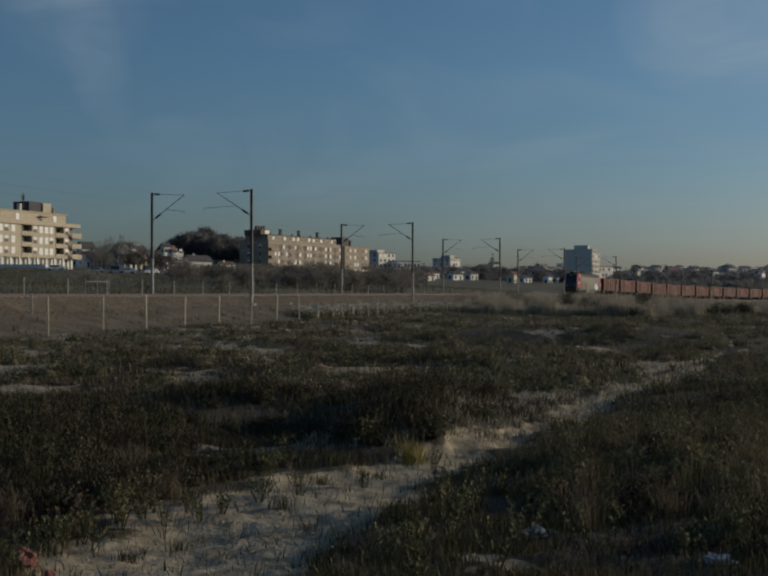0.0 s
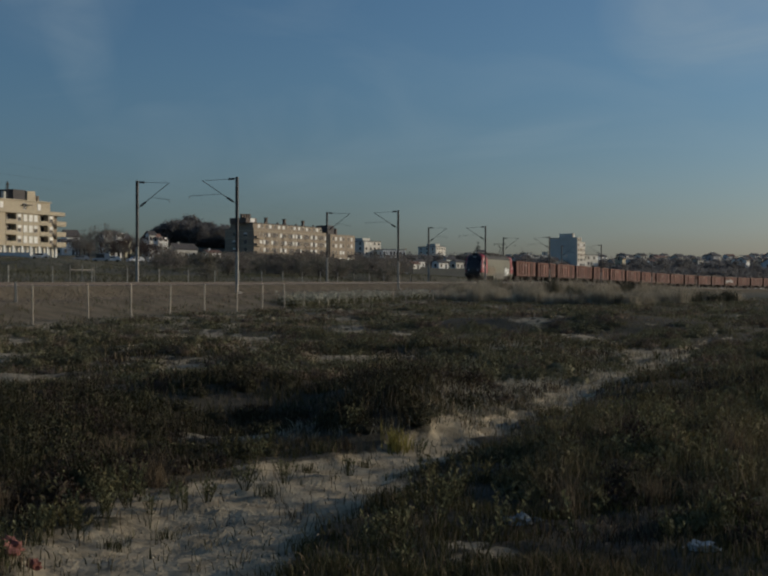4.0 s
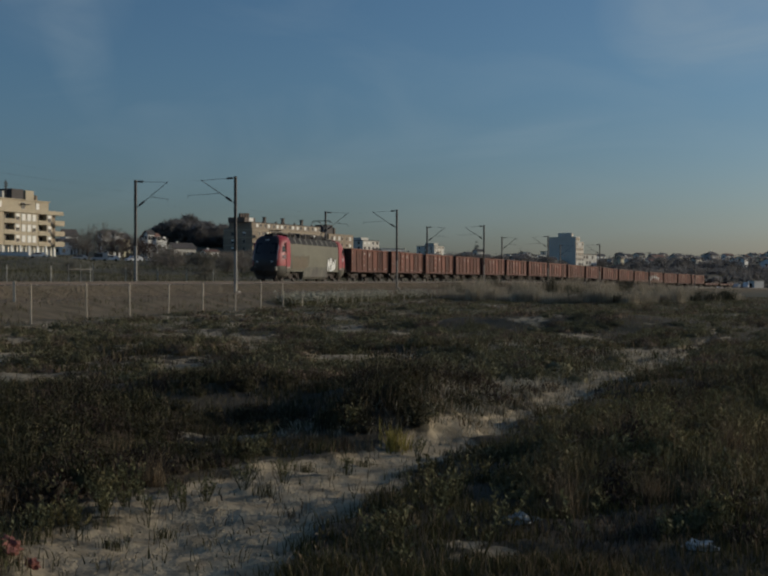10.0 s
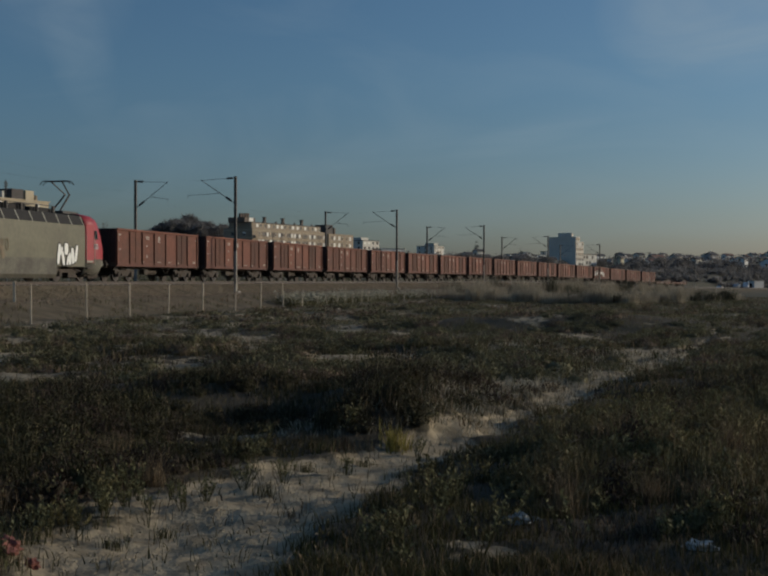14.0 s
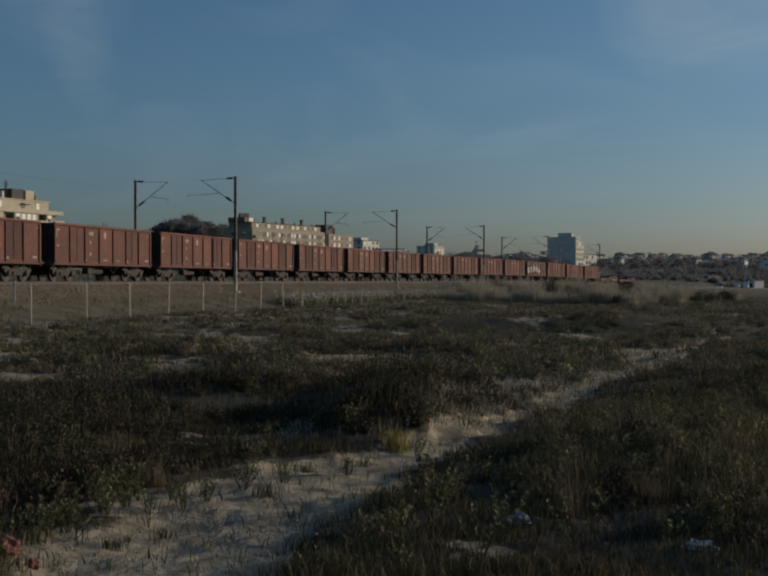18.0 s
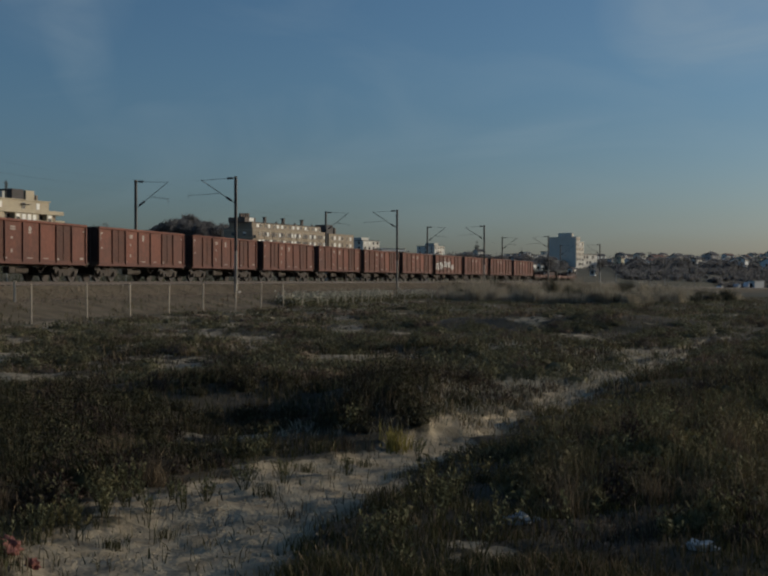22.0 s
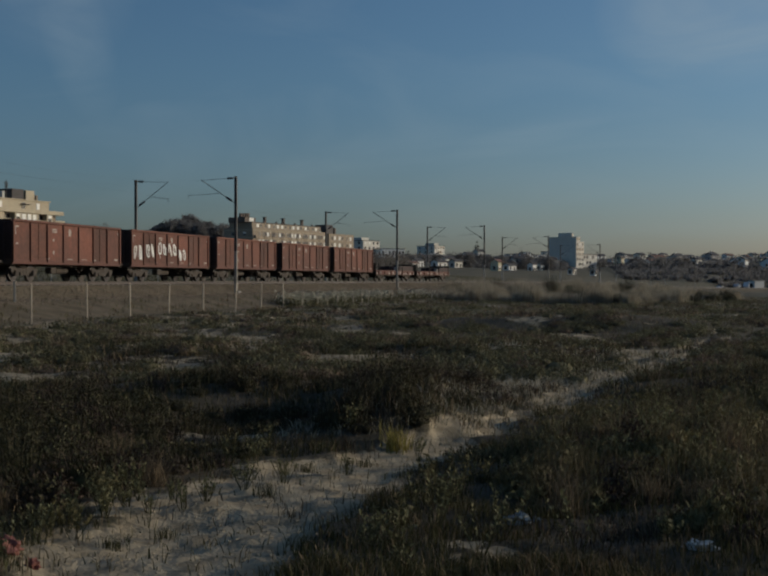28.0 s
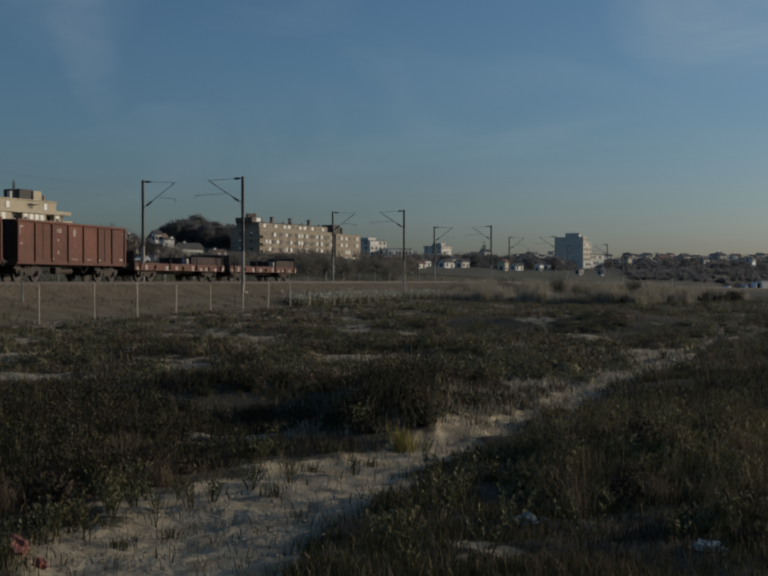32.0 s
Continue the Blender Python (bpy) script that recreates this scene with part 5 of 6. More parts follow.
    for i, (x, y, deg, w, d, hgt, wall) in enumerate(low):
        house(x, y, ground_z(x, y) - 0.5, 32 + deg % 9, w * 0.8, d * 0.5, hgt * 0.9, wall, "low white house in front of dark trees", seed=50 + i)
    mid = random.Random(15)
    for i in range(26):
        y = mid.uniform(560, 740)
        x = mid.choice((mid.uniform(0.03, 0.14), mid.uniform(0.19, 0.335))) * y
        house(x, y, ground_z(x, y) + mid.uniform(0.5, 2.5), mid.uniform(25, 75), mid.uniform(3, 7), mid.uniform(4, 6), mid.choice((2.8, 3.4, 5.0)), mid.choice(("whitewash", "render", "cream")), "small pale house among the trees of the town", seed=210 + i)
    far = random.Random(5)
    for i in range(80):
        y = far.uniform(760, 1150)
        x = far.uniform(0.03, 0.33) * y
        house(x, y, ground_z(x, y) + far.uniform(0, 3.0), far.uniform(30, 62), far.uniform(5, 9), far.uniform(4, 6), far.choice((3.2, 5.8, 5.8, 6.5)), far.choice(("whitewash", "render", "render", "greywall")), "distant town house among dark trees", seed=90 + i)
    block("low tan building with a plain wall behind the railway", -0.8, 330.0, 0.0, 72, 8.6, 6, 6.2, "stucco2", 1, 2, 0.5, seed=9)
    block("pale metal shed at the edge of the field", 128.0, 430.0, -1.5, 60, 4.6, 3, 3.0, "whitewash", 1, 0, 0.0, roof="render", seed=8)


def car(x, y, deg, van=False):
    o = thing("parked_van" if van else "parked_car", "white parked delivery van on the far road" if van else "light parked car on the road behind the railway", "car", "parked cars")
    o.matrix_world = pose(x, y, ground_z(x, y) + 0.02, 0, 0, deg)
    hgt = 2.1 if van else 1.45
    body = [(-2.1, 0.35), (2.1, 0.35), (2.15, 0.8), (1.3, 0.95), (0.7, hgt - 0.02), (-1.3 if not van else -2.05, hgt), (-2.05, 0.95)]
    b = profile(body, -0.82, 0.82)
    bmesh.ops.transform(b, matrix=Matrix.Rotation(math.pi / 2, 4, "Z"), verts=b.verts)
    part("body", b, M["carpaint"], o)
    for side in (-1, 1):
        part("side_window", bx(-1.2, 0.75, min(side * 0.8, side * 0.83), max(side * 0.8, side * 0.83), 0.98, hgt - 0.15), M["pane"], o)
        for xx in (-1.3, 1.3):
            b = bmesh.new()
            bmesh.ops.create_cone(b, cap_ends=True, segments=12, radius1=0.32, radius2=0.32, depth=0.2, matrix=Matrix.Translation((xx, side * 0.75, 0.32)) @ Matrix.Rotation(math.pi / 2, 4, "X"))
            part("wheel", b, M["tyre"], o)


build_town()
for x, y, deg, van in ((-82.3, 296, 20, False), (-68.6, 300, 12, True), (-66.2, 301, 15, False), (-61.5, 306, 40, False), (-57.2, 310, 15, False), (-54.5, 300, 12, False), (-74.5, 304, 20, False), (-53.0, 302, 10, False), (-50.5, 320, 30, False), (117.0, 402, 70, True), (110.0, 408, 60, False), (113.5, 400, 60, False)):
    car(x, y, deg, van)

# ---- trees ----
LEAF = {
    # dark, bare, far and olive kinds are lightened to imitate haze
    "dark": leafy("haze-lightened evergreen leaves", (0.145, 0.15, 0.135), (0.16, 0.16, 0.145), through_light=0.75),
    "bare": leafy("bare grey brown twigs", (0.23, 0.2, 0.168), (0.18, 0.158, 0.135), through_light=0.5),
    "brown": leafy("withered reddish leaves", (0.11, 0.075, 0.06), (0.085, 0.065, 0.055), through_light=0.4),
    "far": leafy("haze-lightened far foliage", (0.21, 0.2, 0.19), (0.18, 0.172, 0.165), through_light=0.5),
    "olive": leafy("haze-lightened olive leaves", (0.2, 0.182, 0.145), (0.16, 0.15, 0.12), through_light=0.5),
}


def crown_mesh(name, seed, rx, rz, clumps, per, leaf, flat=1.0):
    """An uneven crown of many small leaf clumps with gaps."""
    r = np.random.RandomState(seed)
    c = r.normal(size=(clumps, 3))
    c /= np.linalg.norm(c, axis=1)[:, None]
    c *= r.uniform(0.45, 1.0, (clumps, 1)) ** 0.6
    c *= np.array([rx, rx, rz]) * r.uniform(0.8, 1.15, (clumps, 1))
    c[:, 2] = np.where(c[:, 2] < 0, c[:, 2] * flat, c[:, 2])
    size = r.uniform(0.16, 0.34, clumps) * rx
    p = np.repeat(c, per, 0) + r.normal(size=(clumps * per, 3)) * np.repeat(size, per)[:, None] * np.array([0.75, 0.75, 0.55])
    a, b = r.normal(size=p.shape), r.normal(size=p.shape)
    a /= np.linalg.norm(a, axis=1)[:, None]
    b /= np.linalg.norm(b, axis=1)[:, None]
    ls = leaf * r.uniform(0.6, 1.3, (len(p), 1))
    v = np.stack([p - a * ls, p + b * ls * 0.5, p + a * ls, p - b * ls * 0.5], 1).reshape(-1, 3)
    f = np.arange(len(v)).reshape(-1, 4)
    me = bpy.data.meshes.new(name)
    me.from_pydata(v.tolist(), [], f.tolist())
    return me


def tree_kind(name, label, seed, hgt, rx, rz, leaf_mat, clumps=34, per=26, leaf=0.32, flat=0.6, trunk=0.45):
    o = thing(name, label, "tree")
    b = bmesh.new()
    r = random.Random(seed)
    mid = hgt - rz
    rod(b, (0, 0, -0.6), (r.uniform(-0.2, 0.2), r.uniform(-0.2, 0.2), mid * 0.75), 0.035 * hgt, 0.022 * hgt, n=7)
    for i in range(6):
        a = i * 1.05 + r.uniform(-0.3, 0.3)
        rod(b, (0, 0, mid * r.uniform(0.45, 0.75)), (math.cos(a) * rx * 0.6, math.sin(a) * rx * 0.6, mid + rz * r.uniform(-0.2, 0.5)), 0.014 * hgt, 0.004 * hgt, n=5)
    part("trunk", b, M["bark"], o)
    me = crown_mesh("crown", seed, rx, rz, clumps, per, leaf, flat)
    me.materials.append(LEAF[leaf_mat])
    c = new("crown", me)
    c.parent, c.location = o, (0, 0, mid)
    return o


def plant(kind, spots, seed, group):
    """Set copies of a tree at the spots (x, y, size)."""
    r = random.Random(seed)
    for i, (x, y, s) in enumerate(spots):
        m = Matrix.Translation((x, y, ground_z(x, y) - 0.1)) @ Matrix.Rotation(r.uniform(0, 6.28), 4, "Z")
        if i:
            o = copy_thing(kind, m)
        else:
            o = kind
            o.matrix_world = m
        o.scale = (s, s, s)
        o["group"] = group


def build_trees():
    r = random.Random(77)
    pine = tree_kind("pine_tree", "umbrella pine on the wooded hill, greyed by painted haze", 1, 13.0, 4.6, 4.4, "far", 70, 44, 0.5, 1.7)
    pine2 = tree_kind("pine_tree", "rounded pine on the wooded hill, greyed by painted haze", 2, 11.5, 4.4, 4.4, "far", 70, 44, 0.5, 1.5)
    spots = [(-96.5 + 0.42 * i, 545 + r.uniform(-32, 24), r.uniform(0.42, 0.8) * float(np.interp(i, [0, 8, 16, 22, 30, 38, 46, 56, 90], [0.6, 0.85, 1.2, 1.15, 0.9, 1.05, 0.9, 1.0, 0.65]))) for i in range(90)]
    plant(pine, spots[::2] + [(-88.0, 560, 0.95), (-93.0, 575, 0.7)], 1, "pines on the hill")
    plant(pine2, spots[1::2] + [(-62.0, 552, 0.65), (-56.0, 556, 0.6), (-76.0, 570, 0.75)], 2, "pines on the hill")
    bare = tree_kind("bare_tree", "bare grey brown winter tree", 3, 8.0, 2.9, 3.2, "bare", 40, 34, 0.16)
    plant(bare, [(-91.0, 398, 1.5), (-96.0, 402, 1.3), (-88.2, 404, 1.3), (-97.5, 392, 0.9), (-94.0, 388, 0.95), (-82.0, 408, 0.95), (-78.5, 398, 0.95), (-99.5, 405, 1.0), (-86.5, 392, 0.8), (-73.0, 396, 0.9), (-90.5, 380, 0.8), (-88.0, 386, 0.7), (-80.5, 384, 0.7), (-69.5, 392, 0.8)], 3, "bare trees among the houses")
    rust = tree_kind("brown_tree", "round tree with withered reddish brown leaves", 4, 7.5, 3.2, 3.0, "brown", 38, 34, 0.2)
    plant(rust, [(-81.6, 396, 1.1), (-84.0, 392, 0.95), (-76.2, 394, 0.9), (-72.5, 385, 0.8), (-28.0, 300, 0.55), (-12.0, 310, 0.5)], 4, "brown trees")
    bush = tree_kind("thicket_bush", "dense dark brown bush of the railway thicket", 5, 4.6, 2.6, 2.2, "bare", 36, 34, 0.18, 0.9)
    spots = []
    for i in range(84):
        d = r.uniform(200, 300)
        spots.append((r.uniform(-0.185, 0.015) * d, d, r.uniform(0.6, 1.0)))
    plant(bush, spots[:36], 5, "thicket behind the railway")
    olive = tree_kind("thicket_bush", "dull olive bush of the railway thicket", 6, 4.2, 2.4, 2.1, "olive", 36, 34, 0.18, 0.9)
    plant(olive, spots[36:] + [(-23.0, 160, 0.6), (-30.5, 150, 0.55), (-12.5, 190, 0.7), (-44.0, 175, 0.5)], 6, "thicket behind the railway")
    dark = tree_kind("town_tree", "tree among the distant houses, greyed by painted haze", 7, 7.4, 3.9, 3.7, "far", 40, 40, 0.42, 1.0)
    spots = []
    for i in range(210):
        d = r.uniform(540, 900)
        u = r.uniform(0.01, 0.34)
        # no trees on the camera's sightline to the tower
        if not (0.148 < u < 0.182 and d < 715):
            spots.append((u * d, d, r.uniform(0.5, 0.95)))
    plant(dark, spots, 7, "trees of the town")
    cyp = tree_kind("cypress_tree", "tall narrow dark cypress", 8, 13.0, 1.9, 6.0, "dark", 36, 30, 0.3, 1.0)
    plant(cyp, [(66.5, 900, 1.3), (97.0, 880, 0.9)], 8, "cypresses")
    # far woods, their leaf colour lightened in place of haze
    n = 2500
    rs = np.random.RandomState(9)
    vs = []
    for i in range(n):
        low = i >= 1300
        d = rs.uniform(530, 720) if low and i % 3 else rs.uniform(425, 530) if low else rs.uniform(600, 1500)
        x = (rs.uniform(0.19, 0.42) if low and i % 3 == 0 else rs.uniform(0.0, 0.42) if low else rs.uniform(-0.42, 0.46)) * d
        if 0.146 < x / d < 0.186 and d < 715:      # gap along the camera's sightline to the tower
            continue
        z0 = zat(x, d)
        k, leaf = (110, 0.4) if low and d < 600 else (64, 0.72)
        s = (rs.uniform(0.9, 2.0) if d > 500 else rs.uniform(0.7, 1.4)) if low else rs.uniform(2.6, 5.0)
        c = np.array([x, d, z0 + s * 0.8]) + rs.normal(size=(k, 3)) * np.array([s, s, s * 0.62]) * 0.62
        a, b = rs.normal(size=(k, 3)), rs.normal(size=(k, 3))
        a /= np.linalg.norm(a, axis=1)[:, None]
        b /= np.linalg.norm(b, axis=1)[:, None]
        vs.append(np.stack([c - a * leaf, c + b * leaf * 0.75, c + a * leaf, c - b * leaf * 0.75], 1).reshape(-1, 3))
    v = np.concatenate(vs)
    tagged(sheet("far_wood", v, np.arange(len(v)).reshape(-1, 4), LEAF["far"], "stuff", "distant woods between the houses, greyed by painted haze"), category="woods")


build_trees()


def build_far_fence():
    """Posts and a white rail gate on the far side of the line."""
    f = thing("far_fence", "thin pale posts on the far side of the railway", "fence")
    for i, s in enumerate(range(-96, 40, 6)):
        p = along(s, 12.5)
        o = part("post", bx(-0.03, 0.03, -0.03, 0.03, -1.0, 1.4), M["concrete"], f)
        o.matrix_world = pose(p.x, p.y, zat(p.x, p.y) + 0.75, 0, 0, -28)
    g = thing("rail_gate", "white wooden rail barrier with three posts", "barrier")
    p, q = Vector((-31.95, 126.0, 0)), Vector((-29.85, 127.5, 0))
    z = zat(-31, 127)
    for t in (0.0, 0.5, 1.0):
        c = p.lerp(q, t)
        o = part("post", bx(-0.045, 0.045, -0.045, 0.045, -1.0, 1.75), M["post"], g)
        o.matrix_world = pose(c.x, c.y, z + 0.5, 0, 0, 20)
    b = rod(bmesh.new(), (p.x, p.y, z + 1.75), (q.x, q.y, z + 1.75), 0.05)
    part("rail", b, M["post"], g)
    w = thing("garden_wall", "low white wall before the ochre flats", "wall")
    part("wall", bx(-98.0, -86.0, 301.0, 301.4, zat(-91, 301) - 1.0, zat(-91, 301) + 0.75, 0.03), M["whitewash"], w)
    part("coping", bx(-98.1, -85.9, 300.92, 301.48, zat(-91, 301) + 0.75, zat(-91, 301) + 0.87, 0.02), M["render"], w)


build_far_fence()
# ---- plants of the field ----
GREEN = leafy("dull green grass", (0.056, 0.057, 0.022), (0.070, 0.060, 0.028), through_light=0.2)
DRY = leafy("dry straw grass", (0.214, 0.160, 0.095), (0.139, 0.100, 0.062), through_light=0.2)
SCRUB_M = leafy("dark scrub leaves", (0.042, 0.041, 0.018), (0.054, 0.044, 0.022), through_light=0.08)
HEATH = leafy("reddish brown heath twigs", (0.064, 0.042, 0.029), (0.050, 0.038, 0.025), through_light=0.08)
LIGHT = leafy("pale green leaves", (0.172, 0.164, 0.085), (0.132, 0.124, 0.06), through_light=0.25)
YELLOW = leafy("yellow blades", (0.27, 0.225, 0.06), (0.2, 0.175, 0.05), through_light=0.25)
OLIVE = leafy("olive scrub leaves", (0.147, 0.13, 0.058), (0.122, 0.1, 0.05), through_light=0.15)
# far plants: haze and grazing light put into lighter colours
FAR_GREEN = leafy("haze-lightened green tufts", (0.160, 0.148, 0.082), (0.125, 0.112, 0.060), through_light=0.2)
FAR_HEATH = leafy("haze-lightened brown heath", (0.172, 0.122, 0.084), (0.135, 0.100, 0.066), through_light=0.15)
FAR_DRY = leafy("haze-lightened dry grass", (0.297, 0.225, 0.150), (0.229, 0.165, 0.108), through_light=0.2)
RS = np.random.RandomState(42)


def blades(x, y, h, w, lean=0.8, lift=0.0):
    """Bent tapering blades on the ground at x, y; returns vertices and triangles."""
    n = len(x)
    z = height(x, y) + lift - 0.01
    a = RS.uniform(0, 6.283, n)
    k = RS.uniform(0.1, 1.0, n) * lean * h
    dx, dy = np.cos(a) * k, np.sin(a) * k
    b = RS.uniform(0, 6.283, n)
    sx, sy = np.cos(b) * w / 2, np.sin(b) * w / 2
    base = np.stack([x, y, z], -1)
    side = np.stack([sx, sy, np.zeros(n)], -1)
    mid = base + np.stack([dx * 0.3, dy * 0.3, h * 0.58], -1)
    tip = base + np.stack([dx, dy, h * RS.uniform(0.85, 1.0, n)], -1)
    v = np.stack([base - side, base + side, mid - side * 0.7, mid + side * 0.7, tip], 1).reshape(-1, 3)
    i = np.arange(n)[:, None] * 5
    f = np.concatenate([i + np.array(t) for t in ((0, 1, 3), (0, 3, 2), (2, 3, 4))])
    return v, f


def flakes(p, length, width, up=0.35):
    """Small four-cornered leaves round the points p."""
    n = len(p)
    a = RS.normal(size=(n, 3))
    a[:, 2] = np.abs(a[:, 2]) + up
    a /= np.linalg.norm(a, axis=1)[:, None]
    b = np.cross(a, RS.normal(size=(n, 3)))
    b /= np.linalg.norm(b, axis=1)[:, None] + 1e-6
    le, wi = (np.asarray(length) * RS.uniform(0.6, 1.3, n))[:, None], (np.asarray(width) * RS.uniform(0.6, 1.3, n))[:, None]
    v = np.stack([p, p + a * le * 0.55 + b * wi * 0.5, p + a * le, p + a * le * 0.55 - b * wi * 0.5], 1).reshape(-1, 3)
    return v, np.arange(n * 4).reshape(-1, 4)


def shell_leaves(p, nrm, length, width):
    """Small four-cornered leaves at the points p that lie roughly along the shell with the normals nrm."""
    n = len(p)
    up = nrm / (np.linalg.norm(nrm, axis=1)[:, None] + 1e-9)
    nn = up + RS.normal(size=(n, 3)) * 0.42
    nn /= np.linalg.norm(nn, axis=1)[:, None]
    a = RS.normal(size=(n, 3)) * 0.6 + up * 0.4 + np.array([0, 0, 0.9])
    a -= nn * np.sum(a * nn, axis=1)[:, None] * 0.8
    a /= np.linalg.norm(a, axis=1)[:, None] + 1e-6
    b = np.cross(nn, a)
    le, wi = (length * RS.uniform(0.6, 1.4, n))[:, None], (width * RS.uniform(0.6, 1.4, n))[:, None]
    v = np.stack([p, p + a * le * 0.5 + b * wi * 0.5, p + a * le, p + a * le * 0.5 - b * wi * 0.5], 1).reshape(-1, 3)
    return v, np.arange(n * 4).reshape(-1, 4)


def opaque_core(foot, size):
    """An opaque core added in each bush to block light: a low dome of three rings."""
    ang = np.arange(7) * 6.283 / 7
    rings = np.concatenate([np.stack([np.cos(ang + o) * c, np.sin(ang + o) * c, np.full(7, z)], -1) for c, z, o in ((1.0, -0.1, 0.0), (0.88, 0.45, 0.4), (0.5, 0.86, 0.8))])
    n = len(foot)
    v = foot + size * rings[None] * RS.uniform(0.75, 1.15, (n, 21, 1))
    quad = [(a + i, a + (i + 1) % 7, a + 7 + (i + 1) % 7, a + 7 + i) for a in (0, 7) for i in range(7)] + [(14, 15, 16, 17), (14, 17, 18, 20)]
    f = (np.arange(n)[:, None, None] * 21 + np.array(quad)[None]).reshape(-1, 4)
    return v.reshape(-1, 3), f


def join(parts):
    vs, fs, k = [], [], 0
    for v, f in parts:
        vs.append(v), fs.append(f + k)
        k += len(v)
    return np.concatenate(vs), np.concatenate(fs)


def scatter(n, y0, y1, power=1.0, half=0.335):
    """Points of the field in front of the camera, denser near it."""
    u = RS.uniform(0, 1, n)
    p = 2.0 - power
    y = (y0 ** p + u * (y1 ** p - y0 ** p)) ** (1 / p) if abs(p) > 1e-6 else y0 * (y1 / y0) ** u
    return RS.uniform(-half, half, n) * y * 1.08 + RS.uniform(-0.6, 0.6, n), y


# masses of scrub: x, y, half width, half depth, height
SCRUB = [(0.95, 16.0, 0.4, 0.6, 0.2), (1.5, 17.7, 0.4, 0.5, 0.22), (-0.1, 14.4, 0.75, 0.8, 0.55), (0.4, 19.6, 1.3, 1.1, 0.42), (0.15, 17.0, 0.75, 1.8, 0.36), (-2.4, 19.4, 1.6, 0.8, 0.32), (-1.8, 17.0, 1.6, 1.3, 0.17), (-3.1, 11.0, 0.95, 1.5, 0.40), (-4.0, 13.6, 1.5, 1.8, 0.44), (-4.6, 17.0, 1.9, 1.6, 0.42),
         (2.0, 12.3, 0.9, 1.4, 0.44), (3.3, 13.6, 1.1, 1.8, 0.44), (1.6, 10.3, 0.65, 0.9, 0.40), (2.8, 10.2, 0.8, 1.0, 0.36), (4.9, 17.0, 1.4, 2.2, 0.3), (6.9, 20.6, 1.6, 2.8, 0.3), (8.9, 27.0, 2.0, 3.0, 0.35),
         (2.5, 8.6, 0.6, 0.5, 0.2), (-1.6, 15.4, 1.3, 0.5, 0.16), (-2.8, 14.3, 0.8, 0.7, 0.32), (-2.1, 11.9, 0.55, 0.8, 0.24), (-1.75, 12.7, 0.7, 0.35, 0.2), (-0.6, 23.0, 2.2, 1.2, 0.35), (3.4, 24.5, 1.6, 1.4, 0.42)]


def scrub_height(x, y):
    out = np.zeros_like(x)
    for bx0, by0, w, d, hh in SCRUB:
        r = np.sqrt(((x - bx0) / w) ** 2 + ((y - by0) / d) ** 2) + 0.25 * waves(x, y, 0.8, 15)
        out = np.maximum(out, hh * (1 - smooth(0.5, 1.2, r)) * (0.8 + 0.45 * waves(x, y, 0.55, 26)))
    sel = y > 17
    p, q = x[sel], y[sel]
    v = 22 * np.log(q)
    far = smooth(17, 24, q) * smooth(0.0, 0.5, waves(p * 0.8, v, 3.8, 16) + 0.5 * waves(p, v, 1.3, 17)) * np.interp(q, [20, 45, 110], [0.36, 0.3, 0.34]) * (0.75 + 0.35 * waves(p, q, 1.1, 18)) * (1 - smooth(0.2, 0.6, bare(p, q)))
    off, _ = line_offset(p, q)
    out[sel] = np.maximum(out[sel], far * (1 - smooth(-9.5, -6.5, off)))
    return out * (1 - 0.95 * path_mask(x, y))


def stuff(name, parts, material, label, category, smooth_faces=False):
    v, f = join(parts)
    return tagged(sheet(name, v, f, material, "stuff", label, smooth_faces), category=category)


